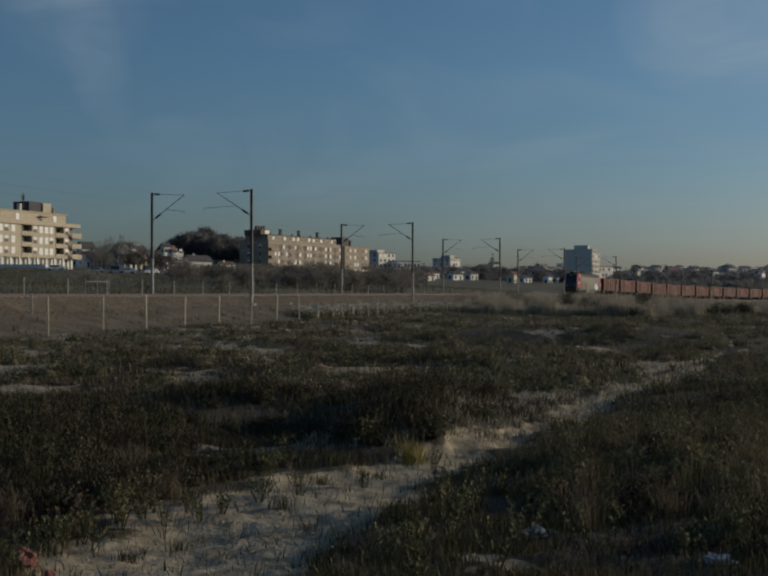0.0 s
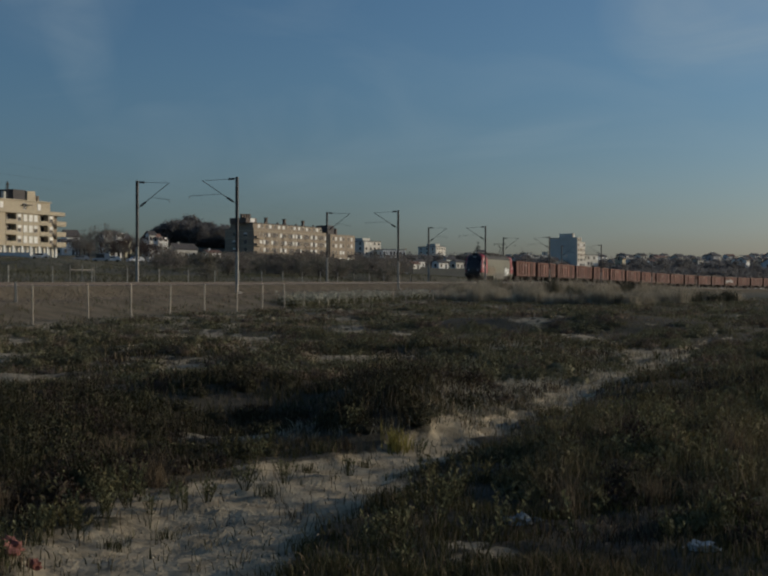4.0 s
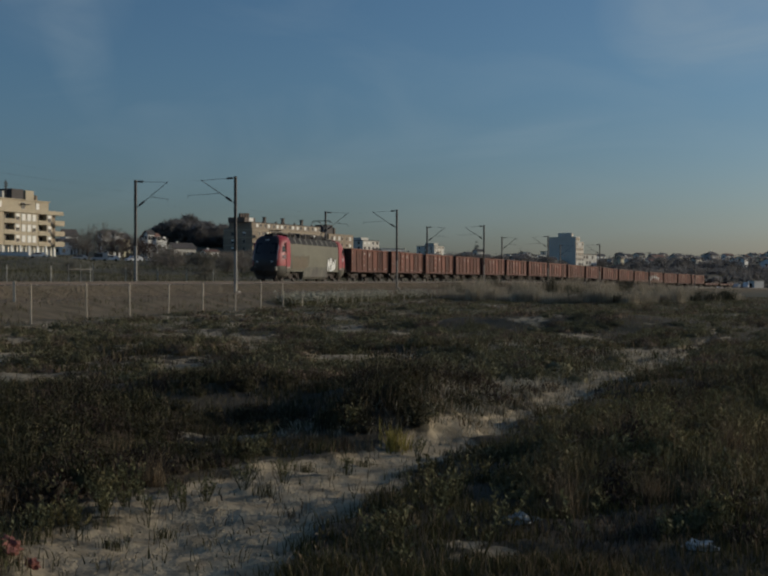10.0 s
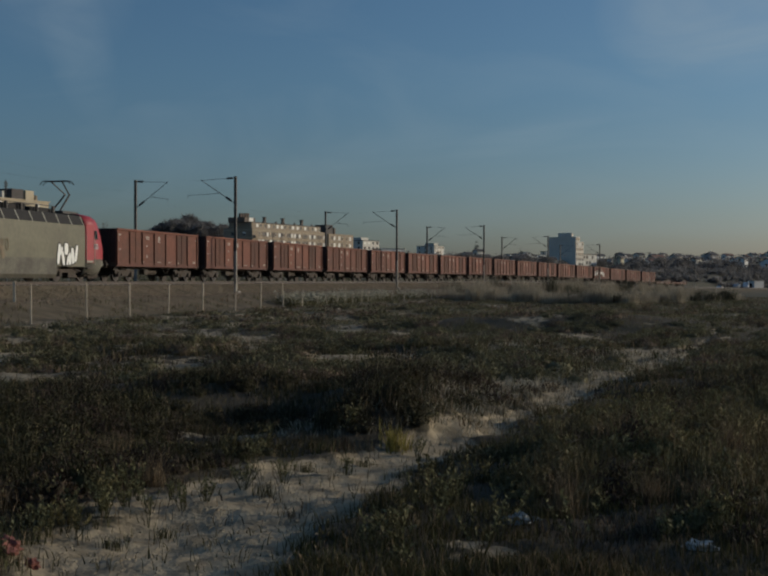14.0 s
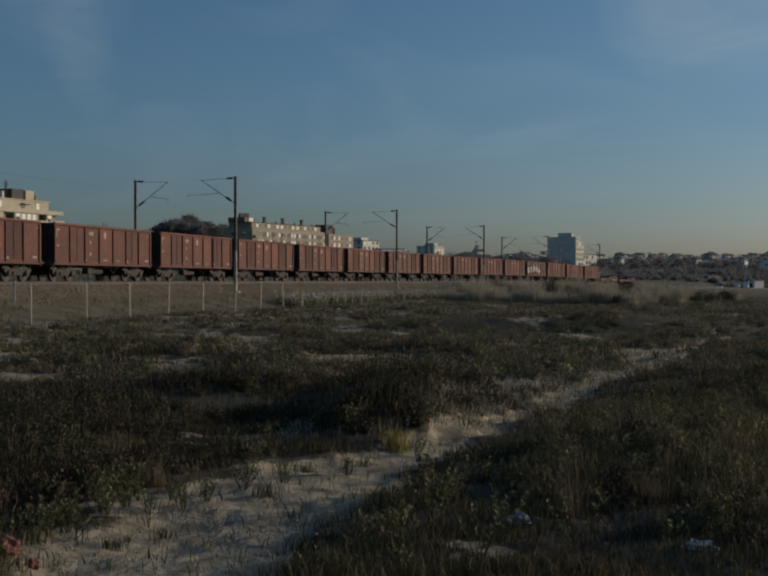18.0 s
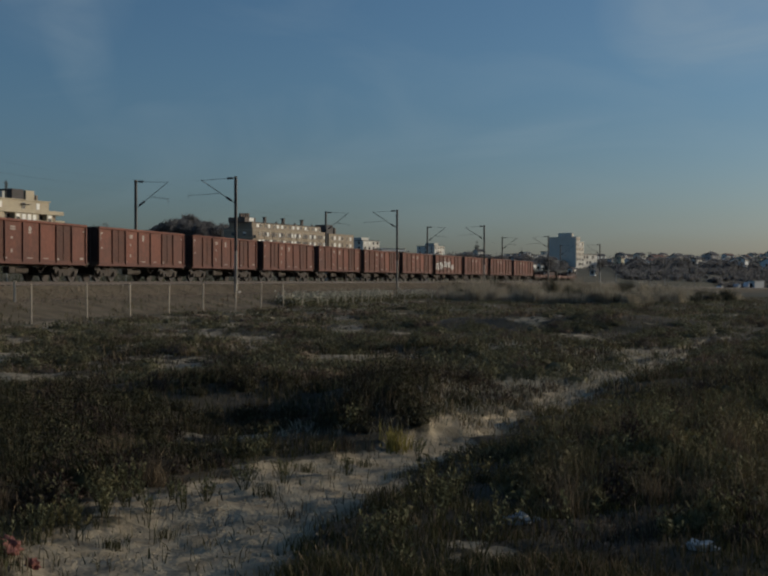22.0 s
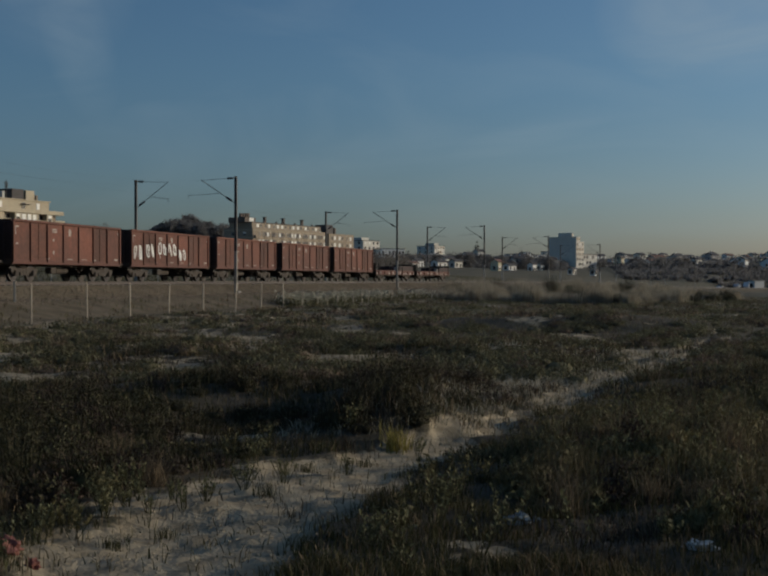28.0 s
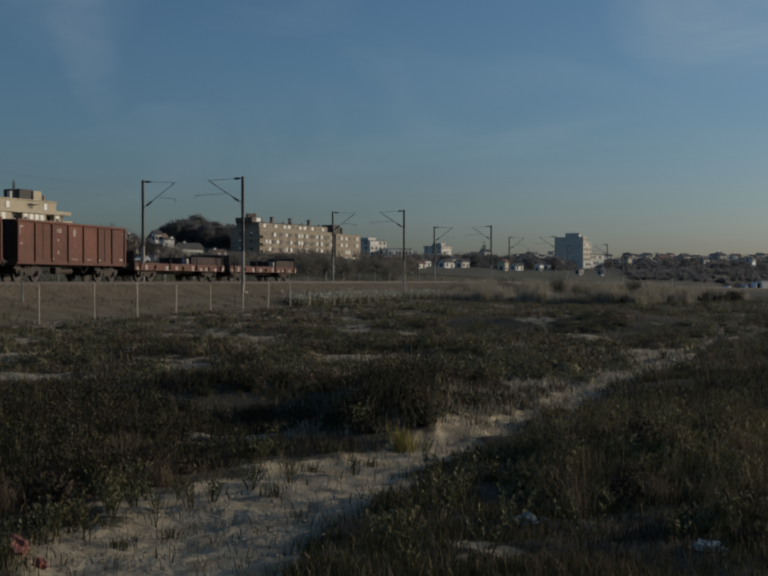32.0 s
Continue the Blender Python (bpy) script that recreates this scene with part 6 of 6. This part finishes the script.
def build_field():
    # short grass
    x, y = scatter(300000, 6.0, 34.0, 1.35)
    b = bare(x, y)
    patch = smooth(-0.25, 0.45, waves(x, y, 1.3, 20) + 0.5 * waves(x, y, 0.4, 19))
    patch = np.maximum(patch, 0.4 * smooth(-0.9, 0.1, x) * (1 - smooth(8.8, 10.0, y)))
    keep = RS.uniform(0, 1, len(x)) < np.clip((1 - 1.25 * b), 0.0, 1) * (0.12 + 0.88 * patch) + 0.02 + 0.16 * smooth(0.45, 0.8, waves(x, y, 0.55, 41)) * (b > 0.3)
    x, y = x[keep], y[keep]
    sh = scrub_height(x, y)
    keep = RS.uniform(0, 1, len(x)) < 1 - 0.7 * smooth(0.05, 0.2, sh)
    x, y, sh = x[keep], y[keep], sh[keep]
    far = np.maximum(1.0, y / 12.0)
    h = RS.uniform(0.05, 0.14, len(x)) * (0.7 + 0.6 * smooth(-0.6, 0.8, waves(x, y, 2.0, 21))) * far ** 0.3 + sh * RS.uniform(0.1, 0.7, len(x))
    w = RS.uniform(0.004, 0.010, len(x)) * far
    dry = RS.uniform(0, 1, len(x)) < 0.10 + 0.06 * smooth(10, 14, y) + 0.22 * smooth(0.0, 0.8, waves(x, y, 3.0, 22))
    heath = (RS.uniform(0, 1, len(x)) < 0.75 * smooth(0.1, 0.6, waves(x, y, 3.5, 23) + 1.2 * np.exp(-((x - 0.8) / 1.8) ** 2 - ((y - 19.8) / 1.6) ** 2))) & ~dry
    for name, sel, m, label in (("grass", ~dry & ~heath, GREEN, "low dull green field grass"), ("dry_grass", dry, DRY, "thin dry straw-coloured grass"), ("heath", heath, HEATH, "reddish brown heath tufts")):
        stuff(name, [blades(x[sel], y[sel], h[sel] * (1.15 if name == "dry_grass" else 1.0), w[sel])], m, label, "grass")
    # thin grass round the camera's stand
    x, y = RS.uniform(-4.5, 4.5, 26000), RS.uniform(-5.0, 6.2, 26000)
    keep = RS.uniform(0, 1, len(x)) < (1 - 1.1 * bare(x, y)) * (0.2 + 0.8 * smooth(-0.3, 0.5, waves(x, y, 1.1, 20)))
    x, y = x[keep], y[keep]
    stuff("near_grass", [blades(x, y, RS.uniform(0.04, 0.12, len(x)), RS.uniform(0.003, 0.007, len(x)))], GREEN, "low dull green grass beside the path", "grass")
    # scrub: rounded bushes side by side, leaves lying on their shells over an added light-blocking core
    groups = {0: [], 1: [], 2: [], 3: [], 4: [], 5: []}
    opaque_cores = {0: [], 1: [], 3: [], 4: [], 5: []}
    for count, y0, y1, per, leaf, r0, r1 in ((3600, 6.2, 20.0, 260, 0.055, 0.16, 0.34), (5400, 20.0, 45.0, 150, 0.075, 0.25, 0.5), (3800, 45.0, 112.0, 70, 0.15, 0.5, 1.0)):
        x, y = scatter(count, y0, y1, 1.2)
        sh = scrub_height(x, y)
        off, _ = line_offset(x, y)
        gap = waves(x, y, 0.75, 35) + 0.7 * waves(x, y, 0.3, 36)
        keep = (sh > (0.09 if y0 < 10 else 0.12)) & (off < -9.0) & (gap > (0.0 if y0 < 10 else -0.4))
        x, y, sh = x[keep], y[keep], sh[keep]
        r = RS.uniform(r0, r1, len(x))
        hh = sh * RS.uniform(0.5, 1.25, len(x))
        size = np.stack([r, r, hh], -1)[:, None, :]
        foot = np.stack([x, y, height(x, y)], -1)[:, None, :]
        d = RS.normal(size=(len(x), per, 3))
        d[..., 2] = np.abs(d[..., 2]) * 1.1
        d /= np.linalg.norm(d, axis=2)[..., None]
        k = RS.uniform(0.45, 1.06, (len(x), per))[..., None] ** 0.8
        p, nrm = d * k * size + foot, d / size
        kind = waves(x, y, 2.6, 25) + RS.uniform(-0.5, 0.5, len(x)) + 0.9 * np.exp(-((x - 0.8) / 1.8) ** 2 - ((y - 19.8) / 1.6) ** 2)
        # scrub right of the path takes a lighter colour than on its left
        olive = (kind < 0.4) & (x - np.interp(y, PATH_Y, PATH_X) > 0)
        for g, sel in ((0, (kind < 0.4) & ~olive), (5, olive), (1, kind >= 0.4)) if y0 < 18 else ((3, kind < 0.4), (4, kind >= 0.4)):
            q, m = p[sel].reshape(-1, 3), nrm[sel].reshape(-1, 3)
            # a share of the leaves is pale, painting sunlit tips
            tip = RS.uniform(0, 1, len(q)) < (0.1 if y0 < 18 else 0.04)
            groups[g].append(shell_leaves(q[~tip], m[~tip], leaf, leaf * (0.24 if y0 < 10 else 0.34)))
            groups[2].append(flakes(q[tip], leaf * 0.7, leaf * 0.3, 0.6))
            opaque_cores[g].append(opaque_core(foot[sel], size[sel] * np.array([0.6, 0.6, 0.5])))
    for g, name, m, label in ((0, "scrub", SCRUB_M, "dense dark olive scrub"), (5, "olive_scrub", OLIVE, "low olive green scrub beyond the path"), (1, "heath_scrub", HEATH, "dense reddish brown heath scrub"), (2, "scrub_tips", LIGHT, "pale leaves standing for sunlit tips of the scrub"),
                              (3, "far_scrub", FAR_GREEN, "haze-lightened green scrub across the field"), (4, "far_heath_scrub", FAR_HEATH, "haze-lightened brown heath scrub across the field")):
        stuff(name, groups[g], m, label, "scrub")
        if g in opaque_cores:
            stuff(name + "_hearts", opaque_cores[g], m, label.replace("scrub", "light-blocking cores inside the scrub"), "scrub", True)
    # stalks that stand out of the scrub
    x, y = scatter(15000, 6.0, 30.0, 1.3)
    sh = scrub_height(x, y)
    keep = (sh > 0.15) & ((x - np.interp(y, PATH_Y, PATH_X) > 0) | (RS.uniform(0, 1, len(x)) < 0.3))
    x, y, sh = x[keep], y[keep], sh[keep]
    stuff("stalks", [blades(x, y, sh * RS.uniform(0.9, 1.45, len(x)), 0.0045 * np.maximum(1, y / 12), 0.35)], DRY, "thin dry stalks above the scrub", "grass")
    x, y = scatter(150000, 6.0, 24.0, 1.3)
    sh = scrub_height(x, y)
    keep = (sh > 0.12) & (waves(x, y, 0.6, 37) + 0.5 * waves(x, y, 0.25, 39) > 0.0)
    x, y, sh = x[keep], y[keep], sh[keep]
    # tall grass too is darker left of the path, lighter right of it
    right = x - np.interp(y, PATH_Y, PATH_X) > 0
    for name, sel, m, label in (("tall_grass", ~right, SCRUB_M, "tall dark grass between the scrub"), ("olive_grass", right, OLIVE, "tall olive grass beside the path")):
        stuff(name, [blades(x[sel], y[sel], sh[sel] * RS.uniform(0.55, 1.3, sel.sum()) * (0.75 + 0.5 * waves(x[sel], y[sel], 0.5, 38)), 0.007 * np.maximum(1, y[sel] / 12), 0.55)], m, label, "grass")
    # far field: coarser tufts
    x, y = scatter(170000, 30.0, 130.0, 1.5)
    off, s = line_offset(x, y)
    b = bare(x, y)
    clump = smooth(-0.3, 0.35, waves(x, y, 2.4, 33) + 0.6 * waves(x, y, 0.9, 34))
    keep = (off < -2.6) & (RS.uniform(0, 1, len(x)) < (1 - 0.97 * smooth(0.15, 0.6, b)) * (0.1 + 0.9 * clump) * (1 - smooth(-11.0, -8.0, off) * (1 - 0.9 * smooth(-0.25, 0.3, waves(x, y, 4.5, 58)))) * np.where(off > -6, 0.25 + 0.75 * smooth(-6.0, -4.0, -off - 9.2 + 0.8 * waves(x, y, 3.0, 30)), 1.0))
    x, y, off = x[keep], y[keep], off[keep]
    sh = scrub_height(x, y)
    h = 0.08 + sh * RS.uniform(0.2, 0.9, len(x)) + RS.uniform(0, 0.08, len(x))
    w = 0.016 * np.maximum(1, y / 40) * RS.uniform(0.6, 1.5, len(x))
    h = h + 0.22 * (off > -6) * RS.uniform(0.3, 1.0, len(x))
    g = waves(x, y, 7.0, 31) + RS.uniform(-0.7, 0.7, len(x))
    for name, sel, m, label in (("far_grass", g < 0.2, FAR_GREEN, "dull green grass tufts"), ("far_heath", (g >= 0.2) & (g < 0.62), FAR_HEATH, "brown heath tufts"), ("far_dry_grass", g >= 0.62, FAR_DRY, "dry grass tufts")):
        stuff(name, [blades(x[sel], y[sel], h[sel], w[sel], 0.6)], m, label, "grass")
    # bleached tufts on the rough bank of the path
    x, y = scatter(60000, 13.5, 30.0, 1.2)
    d = x - np.interp(y, PATH_Y, PATH_X)
    w = np.interp(y, PATH_Y, PATH_W)
    keep = (d < 0.3 * w) & (d > -w - 0.12 * y) & (waves(x, y, 0.5, 61) + 0.7 * waves(x, y, 0.2, 62) > 0.2)
    x, y = x[keep], y[keep]
    stuff("bleached_tufts", [blades(x, y, RS.uniform(0.05, 0.17, len(x)), 0.012 * np.maximum(1, y / 16), 1.2)], leafy("bleached tufts", (0.42, 0.375, 0.28), (0.3, 0.265, 0.19)), "bleached low tufts beside the path", "grass")
    # rough grass behind the line
    x, y = scatter(60000, 95.0, 300.0, 1.3)
    off, s = line_offset(x, y)
    keep = off > 9.5
    x, y = x[keep], y[keep]
    stuff("bank_grass", [blades(x, y, RS.uniform(0.2, 0.6, len(x)), 0.07 * RS.uniform(0.6, 1.4, len(x)), 0.9)], leafy("dull bank grass", (0.14, 0.128, 0.075), (0.105, 0.098, 0.058), through_light=0.3), "rough grass behind the railway", "grass")


build_field()


def build_clods():
    """Pebbles, clods and litter-coloured crumbs on the bare sand."""
    x, y = np.concatenate([scatter(30000, 6.2, 45.0, 1.4), scatter(9000, 26.0, 90.0, 1.2)], 1)
    keep = RS.uniform(0, 1, len(x)) < bare(x, y) * (0.25 + 0.75 * smooth(-0.2, 0.6, waves(x, y, 0.8, 40)))
    x, y = x[keep], y[keep]
    s = RS.uniform(0.005, 0.014, len(x)) * np.where(RS.uniform(0, 1, len(x)) < 0.04, 1.9, 1.0) * RS.uniform(0.6, 1.6, len(x)) * np.maximum(1, y / 12)
    c = np.stack([x, y, height(x, y) + s * 0.2], -1)
    corners = np.array([(1, 0, 0), (0, 1, 0.1), (-1, 0, 0), (0, -1, 0.1), (0.35, 0.3, 0.6), (-0.35, -0.2, 0.55)])
    v = (c[:, None] + corners[None] * s[:, None, None] * RS.uniform(0.5, 1.25, (len(x), 6, 3))).reshape(-1, 3)
    i = np.arange(len(x))[:, None] * 6
    f = np.concatenate([i + np.array(t) for t in ((0, 1, 4), (1, 5, 4), (1, 2, 5), (2, 3, 5), (3, 4, 5), (3, 0, 4))])
    tagged(sheet("sand_crumbs", v, f, mat("sand crumbs", (0.34, 0.285, 0.195), 0.95, 0.2, 3.0, island=0.35), "stuff", "small pale clods and pebbles on the sand"), category="pebbles")


build_clods()


def tuft(name, label, x, y, n, hgt, spread, material, w=0.006, lean=0.7, category="plant", group=""):
    """One plant of many blades."""
    a = RS.normal(size=(n, 2)) * spread
    v, f = blades(x + a[:, 0], y + a[:, 1], hgt * RS.uniform(0.5, 1.0, n), np.full(n, w), lean)
    z = zat(x, y)
    ob = sheet(name, v - np.array([x, y, z]), f, material, "", label)
    ob.location = (x, y, z)
    return tagged(ob, category=category, group=group)


def sprout(x, y, hgt, n, material=None, leaf=0.03):
    """A low plant with broad pale leaves on thin stems."""
    o = thing("leafy_sprout", "low sprout with broad pale green leaves", "plant", "sprouts by the path")
    o.location = (x, y, zat(x, y))
    r = random.Random(int(x * 100 + y * 1000))
    stem, pts = bmesh.new(), []
    for i in range(n):
        a, k = r.uniform(0, 6.28), r.uniform(0.1, 0.6)
        tip = Vector((math.cos(a) * hgt * k, math.sin(a) * hgt * k, hgt * r.uniform(0.6, 1.0)))
        rod(stem, (math.cos(a) * 0.02, math.sin(a) * 0.02, -0.02), tip, 0.003, 0.002, n=4)
        for t in (0.4, 0.55, 0.7, 0.82, 0.92, 1.0):
            pts.append(tip * t)
    tagged(part("stem", stem, GREEN, o), kind="stuff")
    p = np.array([q[:] for q in pts for _ in range(2)])
    v, f = flakes(p, leaf, leaf * 0.45, 0.5)
    lv = sheet("foliage", v, f, material or LIGHT)
    tagged(lv, kind="stuff")
    lv.parent = o


def sprout_patch():
    """Spots of leafy weeds in the tall grass on the camera's side of the path and along its other edge."""
    r, spots = random.Random(31), []
    while len(spots) < 52:
        y = r.uniform(7.7, 15.5)
        x = float(np.interp(y, PATH_Y, PATH_X)) + (r.uniform(1.3, 3.6) if len(spots) % 4 else -r.uniform(0.9, 1.4))
        if abs(x) < 0.32 * y and (x < 1.4 or y > 10.5):
            spots.append((x, y))
    return spots


def build_plants():
    for x, y in sprout_patch():
        sprout(x, y, RS.uniform(0.2, 0.42), RS.randint(5, 11), OLIVE if RS.uniform() < 0.45 else LIGHT, 0.042)
    tuft("yellow_tuft", "bright yellow grass tuft at the edge of the path", 0.13, 13.35, 140, 0.28, 0.085, YELLOW, 0.011, 0.45)
    for x, y in ((-0.35, 11.6), (-0.9, 11.2), (-2.2, 9.7), (-2.05, 9.9), (-1.85, 9.8), (-2.35, 9.4), (-2.6, 9.2), (-2.75, 9.9), (-2.45, 9.75), (-2.3, 10.05), (-2.15, 9.55), (-2.5, 8.9), (-1.75, 10.3), (-2.25, 10.4), (-1.45, 10.1), (-1.2, 10.6), (-2.0, 10.2), (-1.6, 9.9), (0.35, 13.1), (2.3, 8.6), (2.9, 9.0), (2.75, 8.0), (1.9, 8.3), (0.1, 7.6), (-0.1, 8.0)):
        sprout(x, y, RS.uniform(0.14, 0.24), RS.randint(8, 15))
    for x, y in ((-1.6, 9.1), (-0.55, 8.3), (-2.6, 8.2), (-1.0, 10.4), (-0.1, 9.2), (-1.9, 8.7), (0.45, 11.9), (-0.2, 12.4), (1.1, 13.2), (-1.35, 12.2), (-0.75, 12.0)):
        tuft("grass_tuft", "small dull grass tuft on the sandy path", x, y, 60, RS.uniform(0.10, 0.2), 0.05, GREEN, 0.006, 0.6, "plant", "tufts on the path")
    for x, y in ((1.42, 9.8), (1.5, 10.6), (3.2, 11.5), (-2.0, 10.8), (2.2, 12.0), (2.9, 10.4), (-3.0, 9.6), (1.75, 11.4), (2.5, 11.0), (2.05, 9.5), (3.4, 12.6), (3.0, 13.4), (2.5, 13.3), (4.1, 15.0), (4.6, 16.4), (1.35, 9.2), (2.4, 9.4), (3.3, 10.0), (-2.6, 12.0), (-3.4, 13.0)):
        tuft("straw_tuft", "arching tuft of dry straw grass", x, y, 120, RS.uniform(0.3, 0.45), 0.07, DRY, 0.005, 1.0, "plant", "straw tufts")


build_plants()


# tall dry reeds before the railway
REED = leafy("dry reed blades", (0.41, 0.36, 0.27), (0.3, 0.265, 0.2), through_light=0.4)
REED_DARK = leafy("dark reed blades", (0.06, 0.062, 0.04), (0.09, 0.08, 0.05), through_light=0.2)


def build_reeds():
    r = random.Random(6)
    spots = []
    for i in range(60):
        s = -14 + i * 2.8 + r.uniform(-0.9, 0.9)
        spots.append((s, -8.6 + r.uniform(-1.7, 1.9), r.uniform(1.9, 3.1) * (0.8 + 0.3 * math.sin(i * 0.9))))
    spots += [(-8.0, -8.0, 1.2), (-20.0, -8.4, 1.0), (3.0, -8.2, 1.6), (-17.0, -8.2, 2.2), (-15.5, -8.3, 2.4)]
    places = [(along(s, off).x, along(s, off).y, hgt) for s, off, hgt in spots]
    for i in range(120):       # the belt that stands in the field itself
        x = r.uniform(6.0, 33.0)
        y = float(np.interp(x, [6, 12, 17, 24, 33], [117, 98, 93, 101, 116])) + r.uniform(-3.0, 7.0)
        places.append((x, y, r.uniform(1.15, 1.9) * (0.85 + 0.2 * math.sin(x * 1.7)) * float(np.interp(x, [6, 10, 28, 33], [1.2, 1.0, 0.9, 0.55]))))
    for i, (x, y, hgt) in enumerate(places):
        tuft("reed_clump", "tall feathery clump of dry pale reeds" if i % 4 else "tall dark green reed clump", x, y, 260, hgt, 0.2 + 0.12 * hgt, REED if i % 4 else REED_DARK, 0.03, 0.6, "reeds", "reeds along the railway")


build_reeds()


# ---- rubbish and small finds ----
def crumpled(name, label, x, y, size, material, seed, flat=0.5, category="litter"):
    """A crumpled sheet: a folded, dented lump."""
    r = random.Random(seed)
    b = bmesh.new()
    bmesh.ops.create_icosphere(b, subdivisions=3, radius=1.0)
    for v in b.verts:
        n1 = noise.noise(v.co * 1.7 + Vector((seed, 0, 0)))
        n2 = noise.noise(v.co * 4.5 + Vector((0, seed, 0)))
        v.co *= 0.75 + 0.5 * n1 + 0.28 * n2
        v.co = Vector((v.co.x * size[0], v.co.y * size[1], max(v.co.z, -0.3) * size[2]))
    me = bpy.data.meshes.new(name)
    b.to_mesh(me)
    b.free()
    me.materials.append(material)
    o = tagged(new(name, me), label, category)
    o.matrix_world = pose(x, y, zat(x, y) + size[2] * 0.25, 0, 0, r.uniform(0, 180))
    return o


PLASTIC = mat("pale blue plastic film", (0.17, 0.205, 0.215), 0.5, 0.1, 8.0)
PAPER = mat("white paper", (0.46, 0.45, 0.41), 0.8, 0.1, 8.0)
CLAY = mat("broken red clay", (0.2, 0.07, 0.05), 0.85, 0.2, 9.0)
crumpled("plastic_bag", "crumpled pale blue plastic bag in the grass", 0.99, 9.0, (0.19, 0.11, 0.06), PLASTIC, 1)
crumpled("paper_scrap", "crumpled white paper scrap in the grass", 2.06, 8.1, (0.13, 0.08, 0.06), PAPER, 2)
crumpled("paper_scrap", "small white paper scrap on a twig", 3.31, 12.1, (0.05, 0.04, 0.05), PAPER, 3)
crumpled("paper_scrap", "tiny white scrap in the scrub", 3.1, 11.3, (0.03, 0.03, 0.03), PAPER, 4)
crumpled("clay_lump", "broken red clay lump beside the path", -2.5, 8.2, (0.19, 0.12, 0.09), CLAY, 5, category="rubble")
crumpled("clay_lump", "small piece of broken red clay", -2.27, 8.0, (0.07, 0.06, 0.06), CLAY, 6, category="rubble")


def build_pale_patch():
    """Pale stones and seed heads along the foot of the bank."""
    n = 9000
    s = np.where(RS.uniform(0, 1, n) < 0.85, RS.uniform(-62, -35, n), RS.uniform(-31, -20, n))
    off = -6.7 + RS.normal(size=n) * 0.55
    h = heading(s)
    x, y = np.interp(s, LINE_S, LINE_X) - off * np.cos(h), np.interp(s, LINE_S, LINE_Y) + off * np.sin(h)
    keep = RS.uniform(0, 1, n) < smooth(-0.7, 0.3, waves(x, y, 3.0, 50))
    x, y = x[keep], y[keep]
    p = np.stack([x, y, height(x, y) + RS.uniform(0.1, 0.85, len(x))], -1)
    stuff("seed_heads", [flakes(p, 0.15, 0.085, 0.4)], mat("pale seed heads", (0.44, 0.415, 0.31), 0.9, 0.1, 2.0, island=0.3), "pale seed heads of tall weeds below the bank", "weeds")
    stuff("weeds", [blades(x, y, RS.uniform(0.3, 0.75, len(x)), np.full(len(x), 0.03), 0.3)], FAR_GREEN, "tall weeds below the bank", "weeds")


build_pale_patch()
# ---- what moves ----


def stand(s, reach):
    """The pose of a vehicle whose middle is at station s."""
    a, b = along(s - reach, AXIS, RAIL), along(s + reach, AXIS, RAIL)
    mid, d = (a + b) / 2, a - b
    return pose(mid.x, mid.y, mid.z, 0, -math.degrees(math.atan2(d.z, math.hypot(d.x, d.y))), math.degrees(math.atan2(d.y, d.x)))


def motions():
    for vehicle, s, reach in TRAIN:
        walk(vehicle, [(float(t), stand(s - run(t), reach)) for t in range(0, 33)])
    for (x, radius), first in WHEELS.items():
        every = [o for o in bpy.data.objects if o.name.split(".")[0] == "wheelset" and abs(o.location.x - x) < 0.01 and abs(o.location.z - radius) < 0.01]
        lead = every[0]
        walk(lead, [(i / 30, pose(x, 0, radius, 0, math.degrees(((run(i / 30) - run(0)) / radius) % (2 * math.pi)), 0)) for i in range(0, 961)])
        for o in every[1:]:
            o.rotation_mode = "QUATERNION"
            keys = o.animation_data_create()
            keys.action = lead.animation_data.action
            keys.action_slot = lead.animation_data.action_slot


motions()
